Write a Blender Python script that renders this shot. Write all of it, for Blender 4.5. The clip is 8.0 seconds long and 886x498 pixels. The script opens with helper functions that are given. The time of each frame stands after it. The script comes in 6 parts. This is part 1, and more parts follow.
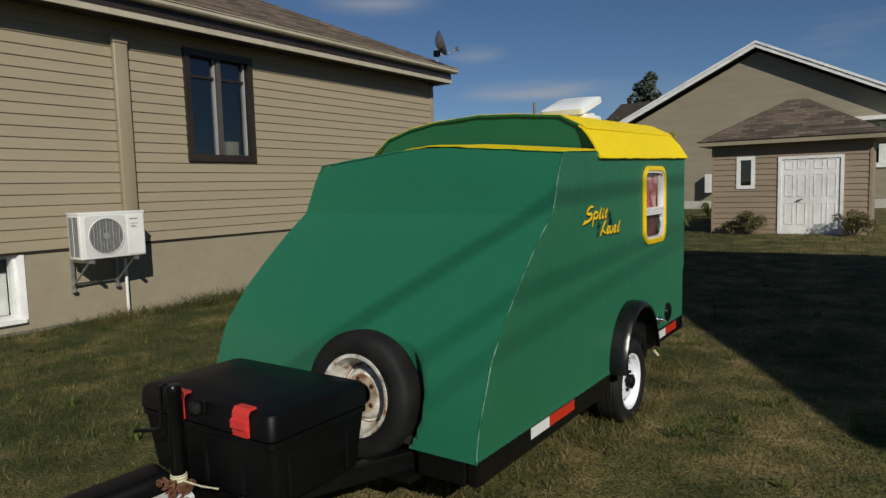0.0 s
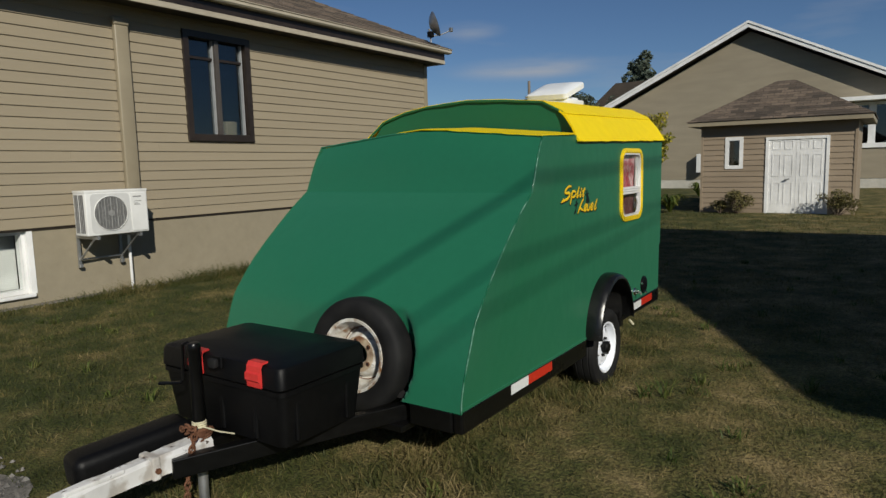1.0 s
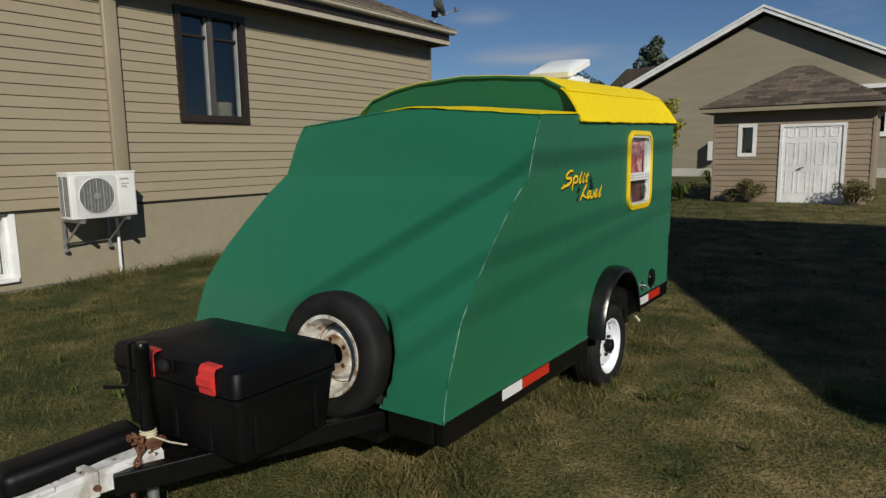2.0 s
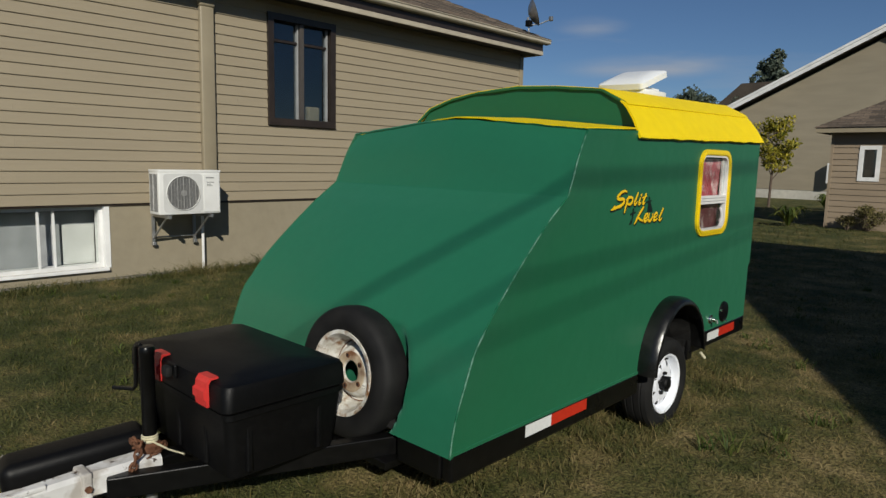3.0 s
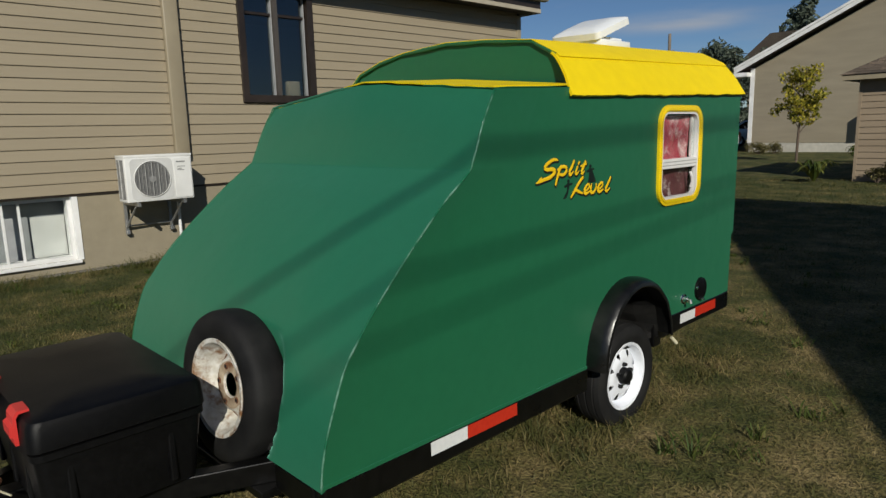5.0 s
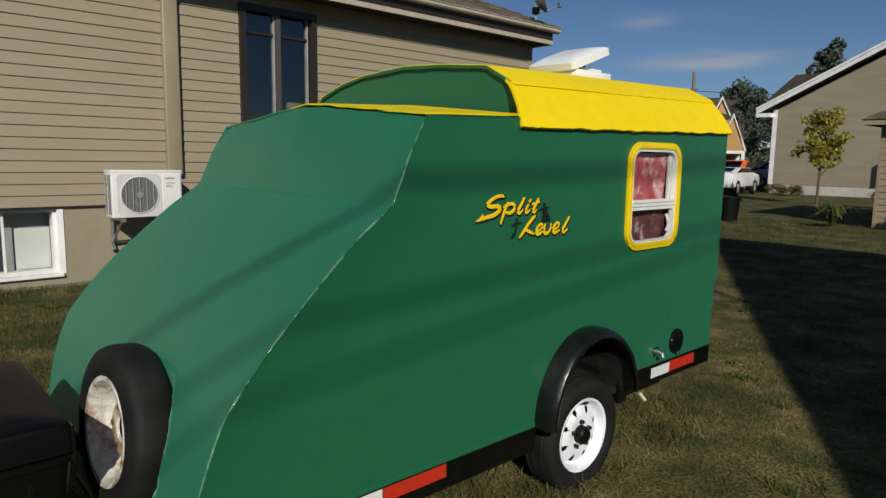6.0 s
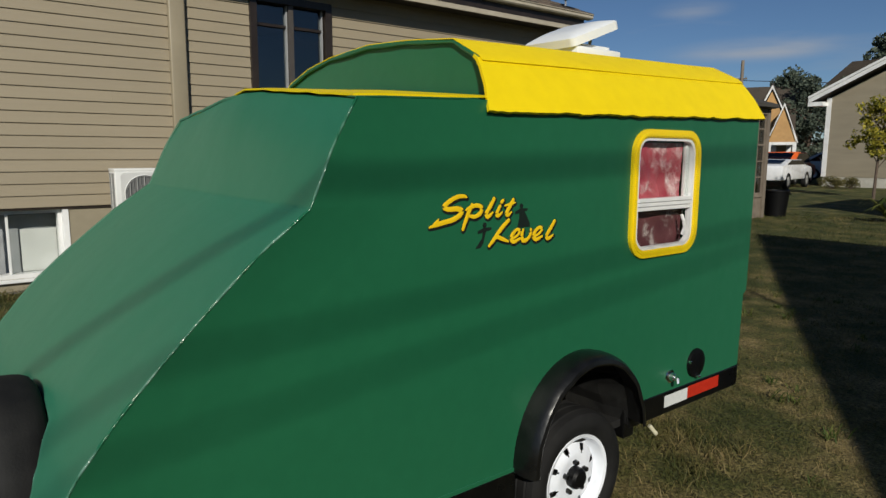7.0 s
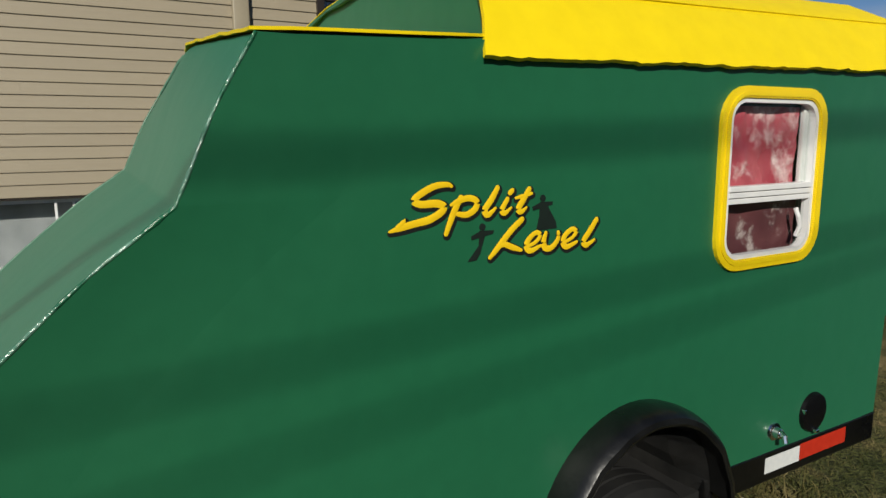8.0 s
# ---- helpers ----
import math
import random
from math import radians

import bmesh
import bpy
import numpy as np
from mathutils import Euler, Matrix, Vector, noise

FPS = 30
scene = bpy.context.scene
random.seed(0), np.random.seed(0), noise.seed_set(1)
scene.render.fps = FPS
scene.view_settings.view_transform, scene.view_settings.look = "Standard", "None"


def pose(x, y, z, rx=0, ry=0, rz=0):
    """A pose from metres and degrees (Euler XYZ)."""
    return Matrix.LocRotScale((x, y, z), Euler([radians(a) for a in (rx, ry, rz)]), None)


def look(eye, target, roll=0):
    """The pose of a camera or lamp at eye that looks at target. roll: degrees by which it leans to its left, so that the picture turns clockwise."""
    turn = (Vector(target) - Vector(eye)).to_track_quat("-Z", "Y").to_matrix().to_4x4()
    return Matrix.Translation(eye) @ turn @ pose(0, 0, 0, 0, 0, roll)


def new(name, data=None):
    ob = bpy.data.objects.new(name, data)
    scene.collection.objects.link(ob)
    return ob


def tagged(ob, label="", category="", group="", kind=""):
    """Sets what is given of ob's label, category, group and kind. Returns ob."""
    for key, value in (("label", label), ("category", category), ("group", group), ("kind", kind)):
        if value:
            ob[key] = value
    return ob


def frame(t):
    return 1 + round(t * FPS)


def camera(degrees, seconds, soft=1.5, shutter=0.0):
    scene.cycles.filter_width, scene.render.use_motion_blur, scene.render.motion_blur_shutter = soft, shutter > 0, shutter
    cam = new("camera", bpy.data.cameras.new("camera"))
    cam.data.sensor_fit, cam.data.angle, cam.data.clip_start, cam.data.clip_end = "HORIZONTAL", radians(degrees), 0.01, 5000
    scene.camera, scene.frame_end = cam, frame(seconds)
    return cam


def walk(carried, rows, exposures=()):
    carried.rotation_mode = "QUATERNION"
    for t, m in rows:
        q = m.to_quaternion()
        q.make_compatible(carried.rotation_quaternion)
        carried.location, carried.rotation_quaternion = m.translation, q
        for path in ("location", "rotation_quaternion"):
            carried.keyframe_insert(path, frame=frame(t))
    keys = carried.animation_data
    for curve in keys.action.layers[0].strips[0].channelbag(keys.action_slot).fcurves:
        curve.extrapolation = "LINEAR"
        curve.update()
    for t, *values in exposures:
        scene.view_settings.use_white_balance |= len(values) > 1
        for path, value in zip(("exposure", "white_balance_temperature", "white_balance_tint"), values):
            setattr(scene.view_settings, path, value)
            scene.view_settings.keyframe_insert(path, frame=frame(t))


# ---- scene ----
cam = camera(67.9, 8.0, soft=1.45)
PATH = [
    (0, (1.331, -2.096, 1.379), (0.191, -0.463, 1.196), -1.55),
    (0.5, (1.475, -2.295, 1.383), (0.373, -0.638, 1.178), -1.1),
    (1, (1.532, -2.342, 1.389), (0.408, -0.706, 1.142), -1.4),
    (2.3, (1.416, -1.9, 1.36), (0.256, -0.296, 1.063), -0.2),
    (2.5, (1.446, -1.842, 1.371), (0.218, -0.289, 1.089), 0.6),
    (3, (1.548, -1.688, 1.381), (0.18, -0.253, 1.119), 1.3),
    (3.5, (1.581, -1.562, 1.379), (0.172, -0.172, 1.091), -0.8),
    (4, (1.536, -1.382, 1.376), (0.147, 0.028, 1.088), 1.5),
    (4.5, (1.545, -1.21, 1.374), (0.197, 0.232, 1.051), -0.2),
    (4.7, (1.571, -1.127, 1.384), (0.182, 0.266, 1.022), -1.3),
    (5.8, (1.689, -0.686, 1.39), (0.224, 0.646, 1.113), -0.4),
    (6, (1.664, -0.602, 1.395), (0.193, 0.726, 1.124), 0.9),
    (6.5, (1.628, -0.399, 1.405), (0.159, 0.932, 1.141), -0.9),
    (7, (1.523, -0.095, 1.389), (-0.029, 1.133, 1.103), 0.27),
    (7.5, (1.421, 0.199, 1.393), (-0.226, 1.295, 1.094), 0.38),
    (8, (1.162, 0.518, 1.356), (-0.553, 1.493, 1.024), -0.5),
]
walk(cam, [(t, look(eye, target, roll)) for t, eye, target, roll in PATH],
     exposures=((0, -0.14), (0.5, -0.09), (6.0, -0.08), (6.6, -0.06), (7.0, -0.10), (7.5, 0.12), (8, 0.06)))

# ---- light ----
SUN_ELEVATION = 29.0
SUN_H = Vector((0.80, -0.60, 0.0)).normalized()
SUN_DIR = (SUN_H * math.cos(radians(SUN_ELEVATION)) + Vector((0, 0, math.sin(radians(SUN_ELEVATION))))).normalized()
world = bpy.data.worlds.new("sky")
scene.world = world
world.use_nodes = True
wn, wl = world.node_tree.nodes, world.node_tree.links
wn.clear()
w_out = wn.new("ShaderNodeOutputWorld")
w_bg = wn.new("ShaderNodeBackground")
w_sky = wn.new("ShaderNodeTexSky")
w_sky.sky_type = "NISHITA"
w_sky.sun_disc = False
w_sky.sun_elevation = radians(SUN_ELEVATION)
w_sky.sun_rotation = math.atan2(SUN_H.x, SUN_H.y)
w_sky.air_density, w_sky.dust_density, w_sky.ozone_density = 1.0, 0.0, 6.0
w_sky.altitude = 1500
# thin streaks of high cloud, drawn out along the horizon
w_tc = wn.new("ShaderNodeTexCoord")
w_map = wn.new("ShaderNodeMapping")
w_map.inputs["Scale"].default_value = (2.2, 2.2, 13.0)
w_map.inputs["Location"].default_value = (0.35, 0.1, 0.45)
w_noise = wn.new("ShaderNodeTexNoise")
w_noise.inputs["Scale"].default_value = 1.4
w_noise.inputs["Detail"].default_value = 5.0
w_noise.inputs["Roughness"].default_value = 0.55
w_ramp = wn.new("ShaderNodeValToRGB")
w_ramp.color_ramp.elements[0].position = 0.56
w_ramp.color_ramp.elements[1].position = 0.78
w_ramp.color_ramp.elements[1].color = (0.25, 0.25, 0.25, 1)
w_mix = wn.new("ShaderNodeMixRGB")
w_mix.inputs["Color2"].default_value = (7.0, 7.2, 7.6, 1)
wl.new(w_tc.outputs["Generated"], w_map.inputs["Vector"])
wl.new(w_map.outputs["Vector"], w_noise.inputs["Vector"])
wl.new(w_noise.outputs["Fac"], w_ramp.inputs["Fac"])
wl.new(w_ramp.outputs["Color"], w_mix.inputs["Fac"])
wl.new(w_sky.outputs["Color"], w_mix.inputs["Color1"])


def cloud_streak(azimuth, elevation, tilt, half_width, half_height, amount, below):
    """One drawn-out wisp of cloud in the sky at an azimuth (from +y towards -x) and elevation, over the colour below."""
    turn = wn.new("ShaderNodeVectorRotate")
    turn.rotation_type = "EULER_XYZ"
    turn.invert = True
    m = look((0, 0, 0), (-math.sin(radians(azimuth)) * math.cos(radians(elevation)), math.cos(radians(azimuth)) * math.cos(radians(elevation)), math.sin(radians(elevation))), tilt)
    turn.inputs["Rotation"].default_value = m.to_euler()
    wl.new(w_tc.outputs["Generated"], turn.inputs["Vector"])
    warp = wn.new("ShaderNodeTexNoise")
    warp.inputs["Scale"].default_value = 9.0
    warp.inputs["Detail"].default_value = 4.0
    stretch = wn.new("ShaderNodeMapping")
    stretch.inputs["Scale"].default_value = (0.6, 3.0, 1.0)
    wl.new(turn.outputs["Vector"], stretch.inputs["Vector"])
    wl.new(stretch.outputs["Vector"], warp.inputs["Vector"])
    fit = wn.new("ShaderNodeMapping")
    fit.inputs["Scale"].default_value = (1 / math.tan(radians(half_width)), 1 / math.tan(radians(half_height)), 0.0)
    wl.new(turn.outputs["Vector"], fit.inputs["Vector"])
    size = wn.new("ShaderNodeVectorMath")
    size.operation = "LENGTH"
    wl.new(fit.outputs["Vector"], size.inputs[0])
    ahead = wn.new("ShaderNodeSeparateXYZ")
    wl.new(turn.outputs["Vector"], ahead.inputs["Vector"])
    front = wn.new("ShaderNodeMath")
    front.operation = "LESS_THAN"
    front.inputs[1].default_value = 0.0
    wl.new(ahead.outputs["Z"], front.inputs[0])
    inner = wn.new("ShaderNodeMapRange")
    inner.interpolation_type = "SMOOTHSTEP"
    inner.inputs["From Min"].default_value, inner.inputs["From Max"].default_value = 1.3, 0.0
    inner.inputs["To Min"].default_value, inner.inputs["To Max"].default_value = 0.0, 1.0
    wl.new(size.outputs["Value"], inner.inputs["Value"])
    wisps = wn.new("ShaderNodeMapRange")
    wisps.inputs["From Min"].default_value, wisps.inputs["From Max"].default_value = 0.30, 0.62
    wl.new(warp.outputs["Fac"], wisps.inputs["Value"])
    a = wn.new("ShaderNodeMath")
    a.operation = "MULTIPLY"
    wl.new(inner.outputs["Result"], a.inputs[0])
    wl.new(wisps.outputs["Result"], a.inputs[1])
    b = wn.new("ShaderNodeMath")
    b.operation = "MULTIPLY"
    wl.new(a.outputs["Value"], b.inputs[0])
    wl.new(front.outputs["Value"], b.inputs[1])
    c = wn.new("ShaderNodeMath")
    c.operation = "MULTIPLY"
    c.inputs[1].default_value = amount
    wl.new(b.outputs["Value"], c.inputs[0])
    mix = wn.new("ShaderNodeMixRGB")
    mix.inputs["Color2"].default_value = (7.2, 7.4, 7.8, 1)
    wl.new(c.outputs["Value"], mix.inputs["Fac"])
    wl.new(below, mix.inputs["Color1"])
    return mix.outputs["Color"]


w_last = w_mix.outputs["Color"]
for streak in ((26.5, 8.0, 0.0, 6.8, 1.0, 0.8), (31.8, 11.2, 0.0, 2.8, 0.8, 0.45), (40.0, 15.6, 0.0, 5.0, 1.5, 0.6)):
    w_last = cloud_streak(*streak, w_last)
wl.new(w_last, w_bg.inputs["Color"])
wl.new(w_bg.outputs["Background"], w_out.inputs["Surface"])
w_bg.inputs["Strength"].default_value = 0.054

sun_data = bpy.data.lights.new("sun", "SUN")
sun_data.energy = 4.5
sun_data.angle = radians(0.53)
sun_data.color = (0.98, 0.94, 0.83)
sun = new("sun", sun_data)
sun.matrix_world = look(SUN_DIR * 60, (0, 0, 0))


# ---- materials ----
def material(name, c1, c2, scale=6.0, rough=0.6, bump=0.1, bump_scale=60.0, metal=0.0, big=0.7, spread=0.35, island=0.0,
             stretch=(1, 1, 1), coords="Object", spec=0.5, rough_var=0.1, big_dark=0.8, per_object=0.0, coat=0.0, sheen=0.0):
    """Two colours in noise at scale (grain), large soft stains at big, fine relief."""
    m = bpy.data.materials.new(name)
    m.use_nodes = True
    n, l = m.node_tree.nodes, m.node_tree.links
    b = n["Principled BSDF"]
    b.inputs["Metallic"].default_value = metal
    b.inputs["Specular IOR Level"].default_value = spec
    b.inputs["Coat Weight"].default_value = coat
    b.inputs["Coat Roughness"].default_value = 0.2
    b.inputs["Sheen Weight"].default_value = sheen
    b.inputs["Sheen Tint"].default_value = (0.35, 1.0, 0.75, 1)
    tc = n.new("ShaderNodeTexCoord")
    mp = n.new("ShaderNodeMapping")
    mp.inputs["Scale"].default_value = stretch
    l.new(tc.outputs[coords], mp.inputs["Vector"])
    n1 = n.new("ShaderNodeTexNoise")
    n1.inputs["Scale"].default_value = scale
    n1.inputs["Detail"].default_value = 6
    l.new(mp.outputs["Vector"], n1.inputs["Vector"])
    ramp = n.new("ShaderNodeValToRGB")
    ramp.color_ramp.elements[0].position = 0.5 - spread / 2
    ramp.color_ramp.elements[1].position = 0.5 + spread / 2
    ramp.color_ramp.elements[0].color = (*c1, 1)
    ramp.color_ramp.elements[1].color = (*c2, 1)
    l.new(n1.outputs["Fac"], ramp.inputs["Fac"])
    n2 = n.new("ShaderNodeTexNoise")
    n2.inputs["Scale"].default_value = big
    n2.inputs["Detail"].default_value = 3
    l.new(tc.outputs[coords], n2.inputs["Vector"])
    mr = n.new("ShaderNodeMapRange")
    mr.inputs["From Min"].default_value, mr.inputs["From Max"].default_value = 0.3, 0.7
    mr.inputs["To Min"].default_value, mr.inputs["To Max"].default_value = big_dark, 1.0
    l.new(n2.outputs["Fac"], mr.inputs["Value"])
    mul = n.new("ShaderNodeMixRGB")
    mul.blend_type = "MULTIPLY"
    mul.inputs["Fac"].default_value = 1.0
    l.new(ramp.outputs["Color"], mul.inputs["Color1"])
    l.new(mr.outputs["Result"], mul.inputs["Color2"])
    last = mul.outputs["Color"]
    if island or per_object:
        src = n.new("ShaderNodeNewGeometry").outputs["Random Per Island"] if island else n.new("ShaderNodeObjectInfo").outputs["Random"]
        amount = island or per_object
        mr2 = n.new("ShaderNodeMapRange")
        mr2.inputs["To Min"].default_value, mr2.inputs["To Max"].default_value = 1 - amount, 1 + amount
        l.new(src, mr2.inputs["Value"])
        mul2 = n.new("ShaderNodeMixRGB")
        mul2.blend_type = "MULTIPLY"
        mul2.inputs["Fac"].default_value = 1.0
        l.new(last, mul2.inputs["Color1"])
        l.new(mr2.outputs["Result"], mul2.inputs["Color2"])
        last = mul2.outputs["Color"]
    l.new(last, b.inputs["Base Color"])
    mr3 = n.new("ShaderNodeMapRange")
    mr3.inputs["To Min"].default_value, mr3.inputs["To Max"].default_value = max(0.02, rough - rough_var), min(1, rough + rough_var)
    l.new(n2.outputs["Fac"], mr3.inputs["Value"])
    l.new(mr3.outputs["Result"], b.inputs["Roughness"])
    if bump:
        n3 = n.new("ShaderNodeTexNoise")
        n3.inputs["Scale"].default_value = bump_scale
        n3.inputs["Detail"].default_value = 4
        l.new(mp.outputs["Vector"], n3.inputs["Vector"])
        bp = n.new("ShaderNodeBump")
        bp.inputs["Strength"].default_value = bump
        bp.inputs["Distance"].default_value = 0.01
        l.new(n3.outputs["Fac"], bp.inputs["Height"])
        l.new(bp.outputs["Normal"], b.inputs["Normal"])
    return m


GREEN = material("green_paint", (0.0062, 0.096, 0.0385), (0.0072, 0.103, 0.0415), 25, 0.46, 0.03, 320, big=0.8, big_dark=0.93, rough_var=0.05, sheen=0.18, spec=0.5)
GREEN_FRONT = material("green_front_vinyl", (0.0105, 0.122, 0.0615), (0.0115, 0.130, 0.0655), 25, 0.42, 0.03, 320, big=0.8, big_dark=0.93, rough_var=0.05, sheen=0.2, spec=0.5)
# the welt's glints are painted in as pale patches of its colour
GREEN_GLINT_WELT = material("green_welt_with_glints", (0.011, 0.115, 0.055), (0.13, 0.28, 0.205), 16, 0.2, 0.5, 70, spread=0.2, big=9)
YELLOW = material("yellow_paint", (0.79, 0.585, 0.002), (0.84, 0.63, 0.003), 14, 0.5, 0.03, 120, big=2.0, big_dark=0.95, spec=0.3)
YELLOW_TRIM = material("yellow_trim", (0.84, 0.60, 0.005), (0.89, 0.65, 0.007), 18, 0.35, 0.04, 90)


def ripple(m, scale, strength):
    """Adds slow waves to a stretched cover's relief."""
    n, l = m.node_tree.nodes, m.node_tree.links
    bsdf = n["Principled BSDF"]
    before = bsdf.inputs["Normal"].links[0].from_socket
    tc = n.new("ShaderNodeTexCoord")
    nz = n.new("ShaderNodeTexNoise")
    nz.inputs["Scale"].default_value = scale
    nz.inputs["Detail"].default_value = 2
    bp = n.new("ShaderNodeBump")
    bp.inputs["Strength"].default_value = strength
    bp.inputs["Distance"].default_value = 0.03
    l.new(tc.outputs["Object"], nz.inputs["Vector"])
    l.new(nz.outputs["Fac"], bp.inputs["Height"])
    l.new(before, bp.inputs["Normal"])
    l.new(bp.outputs["Normal"], bsdf.inputs["Normal"])


def blotch(m, colour, scale, lo, hi, rough=0.85):
    """Lays irregular patches of another colour over a material."""
    n, l = m.node_tree.nodes, m.node_tree.links
    bsdf = n["Principled BSDF"]
    before = bsdf.inputs["Base Color"].links[0].from_socket
    tc = n.new("ShaderNodeTexCoord")
    nz = n.new("ShaderNodeTexNoise")
    nz.inputs["Scale"].default_value = scale
    nz.inputs["Detail"].default_value = 8
    nz.inputs["Roughness"].default_value = 0.65
    l.new(tc.outputs["Object"], nz.inputs["Vector"])
    mr = n.new("ShaderNodeMapRange")
    mr.inputs["From Min"].default_value, mr.inputs["From Max"].default_value = lo, hi
    l.new(nz.outputs["Fac"], mr.inputs["Value"])
    mix = n.new("ShaderNodeMixRGB")
    mix.inputs["Color2"].default_value = (*colour, 1)
    l.new(mr.outputs["Result"], mix.inputs["Fac"])
    l.new(before, mix.inputs["Color1"])
    l.new(mix.outputs["Color"], bsdf.inputs["Base Color"])


ripple(GREEN, 5.0, 0.16)
ripple(GREEN_FRONT, 4.0, 0.14)
ripple(YELLOW, 6.0, 0.12)
BLACK_PAINT = material("black_paint", (0.0028, 0.0028, 0.003), (0.005, 0.005, 0.005), 30, 0.3, 0.06, 40, big=4, spec=0.32)
BLACK_PLASTIC = material("black_plastic", (0.0028, 0.0028, 0.0032), (0.0048, 0.0048, 0.0052), 60, 0.45, 0.12, 300, big=3, spec=0.2)
RUBBER = material("rubber", (0.0065, 0.0065, 0.007), (0.012, 0.0118, 0.0115), 14, 0.72, 0.1, 150, big=5, spec=0.3)
FENDER = material("fender_gloss", (0.004, 0.004, 0.004), (0.008, 0.008, 0.008), 20, 0.3, 0.35, 14, big=6, spec=0.5)
WELL = material("well_liner", (0.022, 0.022, 0.022), (0.04, 0.039, 0.037), 14, 0.4, 0.2, 30, big=6, spec=0.4)
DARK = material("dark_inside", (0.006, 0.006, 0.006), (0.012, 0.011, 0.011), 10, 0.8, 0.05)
WHITE_RIM = material("white_rim", (0.80, 0.83, 0.90), (0.86, 0.89, 0.95), 12, 0.3, 0.03, 80, big=8)
WHITE_PAINT = material("white_paint", (0.74, 0.74, 0.73), (0.82, 0.82, 0.81), 9, 0.4, 0.04, 70, big=2)
WHITE_CHIPPED = material("chipped_white_paint", (0.55, 0.51, 0.46), (0.82, 0.81, 0.79), 11, 0.5, 0.15, 60, spread=0.12, big=9)
ROPE = material("pale_cord", (0.50, 0.46, 0.30), (0.62, 0.58, 0.42), 60, 0.8, 0.3, 200)
RUSTY = material("rusty_steel", (0.10, 0.035, 0.014), (0.20, 0.09, 0.045), 40, 0.85, 0.5, 90, big=12)
OLD_RIM = material("weathered_rim", (0.62, 0.58, 0.49), (0.82, 0.81, 0.77), 34, 0.4, 0.12, 60, spread=0.3, big=14, big_dark=0.7)
blotch(OLD_RIM, (0.24, 0.12, 0.05), 12, 0.53, 0.66)
blotch(OLD_RIM, (0.035, 0.022, 0.014), 21, 0.63, 0.70)
RUSTY_HUB = material("rusted_rim_centre", (0.16, 0.07, 0.03), (0.60, 0.50, 0.36), 17, 0.7, 0.3, 60, spread=0.35, big=11)
blotch(WHITE_CHIPPED, (0.06, 0.035, 0.022), 16, 0.60, 0.66)
CHROME = material("chrome", (0.75, 0.75, 0.75), (0.85, 0.85, 0.85), 20, 0.15, 0.0, metal=1.0)
GALV = material("galvanised", (0.36, 0.37, 0.37), (0.50, 0.50, 0.50), 18, 0.45, 0.05, 80, metal=0.8)
RED_TAPE = material("red_tape", (0.44, 0.022, 0.010), (0.50, 0.032, 0.014), 50, 0.3, 0.05, 400)
WHITE_TAPE = material("white_tape", (0.62, 0.64, 0.64), (0.70, 0.71, 0.70), 50, 0.3, 0.05, 400)
RED_LATCH = material("red_latch", (0.62, 0.035, 0.03), (0.70, 0.05, 0.045), 30, 0.4, 0.04)
ALU_WHITE = material("white_aluminium", (0.70, 0.70, 0.70), (0.80, 0.80, 0.79), 15, 0.35, 0.03)
PINK = material("pink_curtain", (0.42, 0.045, 0.075), (0.60, 0.13, 0.16), 9, 0.3, 0.6, 22, big=5, spec=0.6)
MAROON = material("dark_red_cloth", (0.10, 0.028, 0.034), (0.17, 0.055, 0.06), 7, 0.6, 0.3, 30, big=5)
blotch(PINK, (0.86, 0.66, 0.66), 11, 0.52, 0.70)
blotch(MAROON, (0.55, 0.48, 0.46), 13, 0.54, 0.70)
VENT_WHITE = material("white_vent_plastic", (0.88, 0.91, 0.95), (0.92, 0.95, 0.98), 12, 0.35, 0.03)
LETTER = material("yellow_lettering", (0.84, 0.53, 0.008), (0.90, 0.59, 0.012), 30, 0.35, 0.02)
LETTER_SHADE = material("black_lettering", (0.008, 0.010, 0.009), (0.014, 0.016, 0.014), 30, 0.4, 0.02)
FIGURE = material("dark_green_decal", (0.002, 0.008, 0.005), (0.003, 0.011, 0.007), 30, 0.6, 0.02)
SIDING = material("beige_siding", (0.283, 0.236, 0.163), (0.312, 0.262, 0.182), 5, 0.55, 0.2, 40, stretch=(1, 0.12, 1), big=0.6, big_dark=0.94, per_object=0.02, coords="Generated")
TRIM = material("beige_trim", (0.283, 0.240, 0.165), (0.315, 0.268, 0.185), 6, 0.5, 0.05, 60)
FOUNDATION = material("parged_foundation", (0.250, 0.215, 0.150), (0.292, 0.252, 0.178), 9, 0.85, 0.25, 50, big=0.9, big_dark=0.92, spread=0.6)
BROWN = material("dark_brown_frame", (0.020, 0.014, 0.011), (0.032, 0.023, 0.018), 12, 0.4, 0.05)
MULLION = material("grey_mullion", (0.065, 0.056, 0.05), (0.085, 0.074, 0.066), 12, 0.45, 0.05)
FASCIA = material("cream_fascia", (0.40, 0.35, 0.27), (0.47, 0.42, 0.33), 5, 0.45, 0.04)
SOFFIT = material("brown_soffit", (0.035, 0.026, 0.02), (0.05, 0.038, 0.03), 8, 0.5, 0.05)
FAR_SIDING = material("taupe_siding", (0.25, 0.215, 0.155), (0.29, 0.25, 0.18), 4, 0.6, 0.1, 30, stretch=(0.2, 1, 1), big=0.4, big_dark=0.9)
SHED_SIDING = material("brown_siding", (0.25, 0.195, 0.135), (0.30, 0.235, 0.165), 4, 0.6, 0.1, 30, stretch=(0.2, 1, 1), big=0.5, big_dark=0.9)
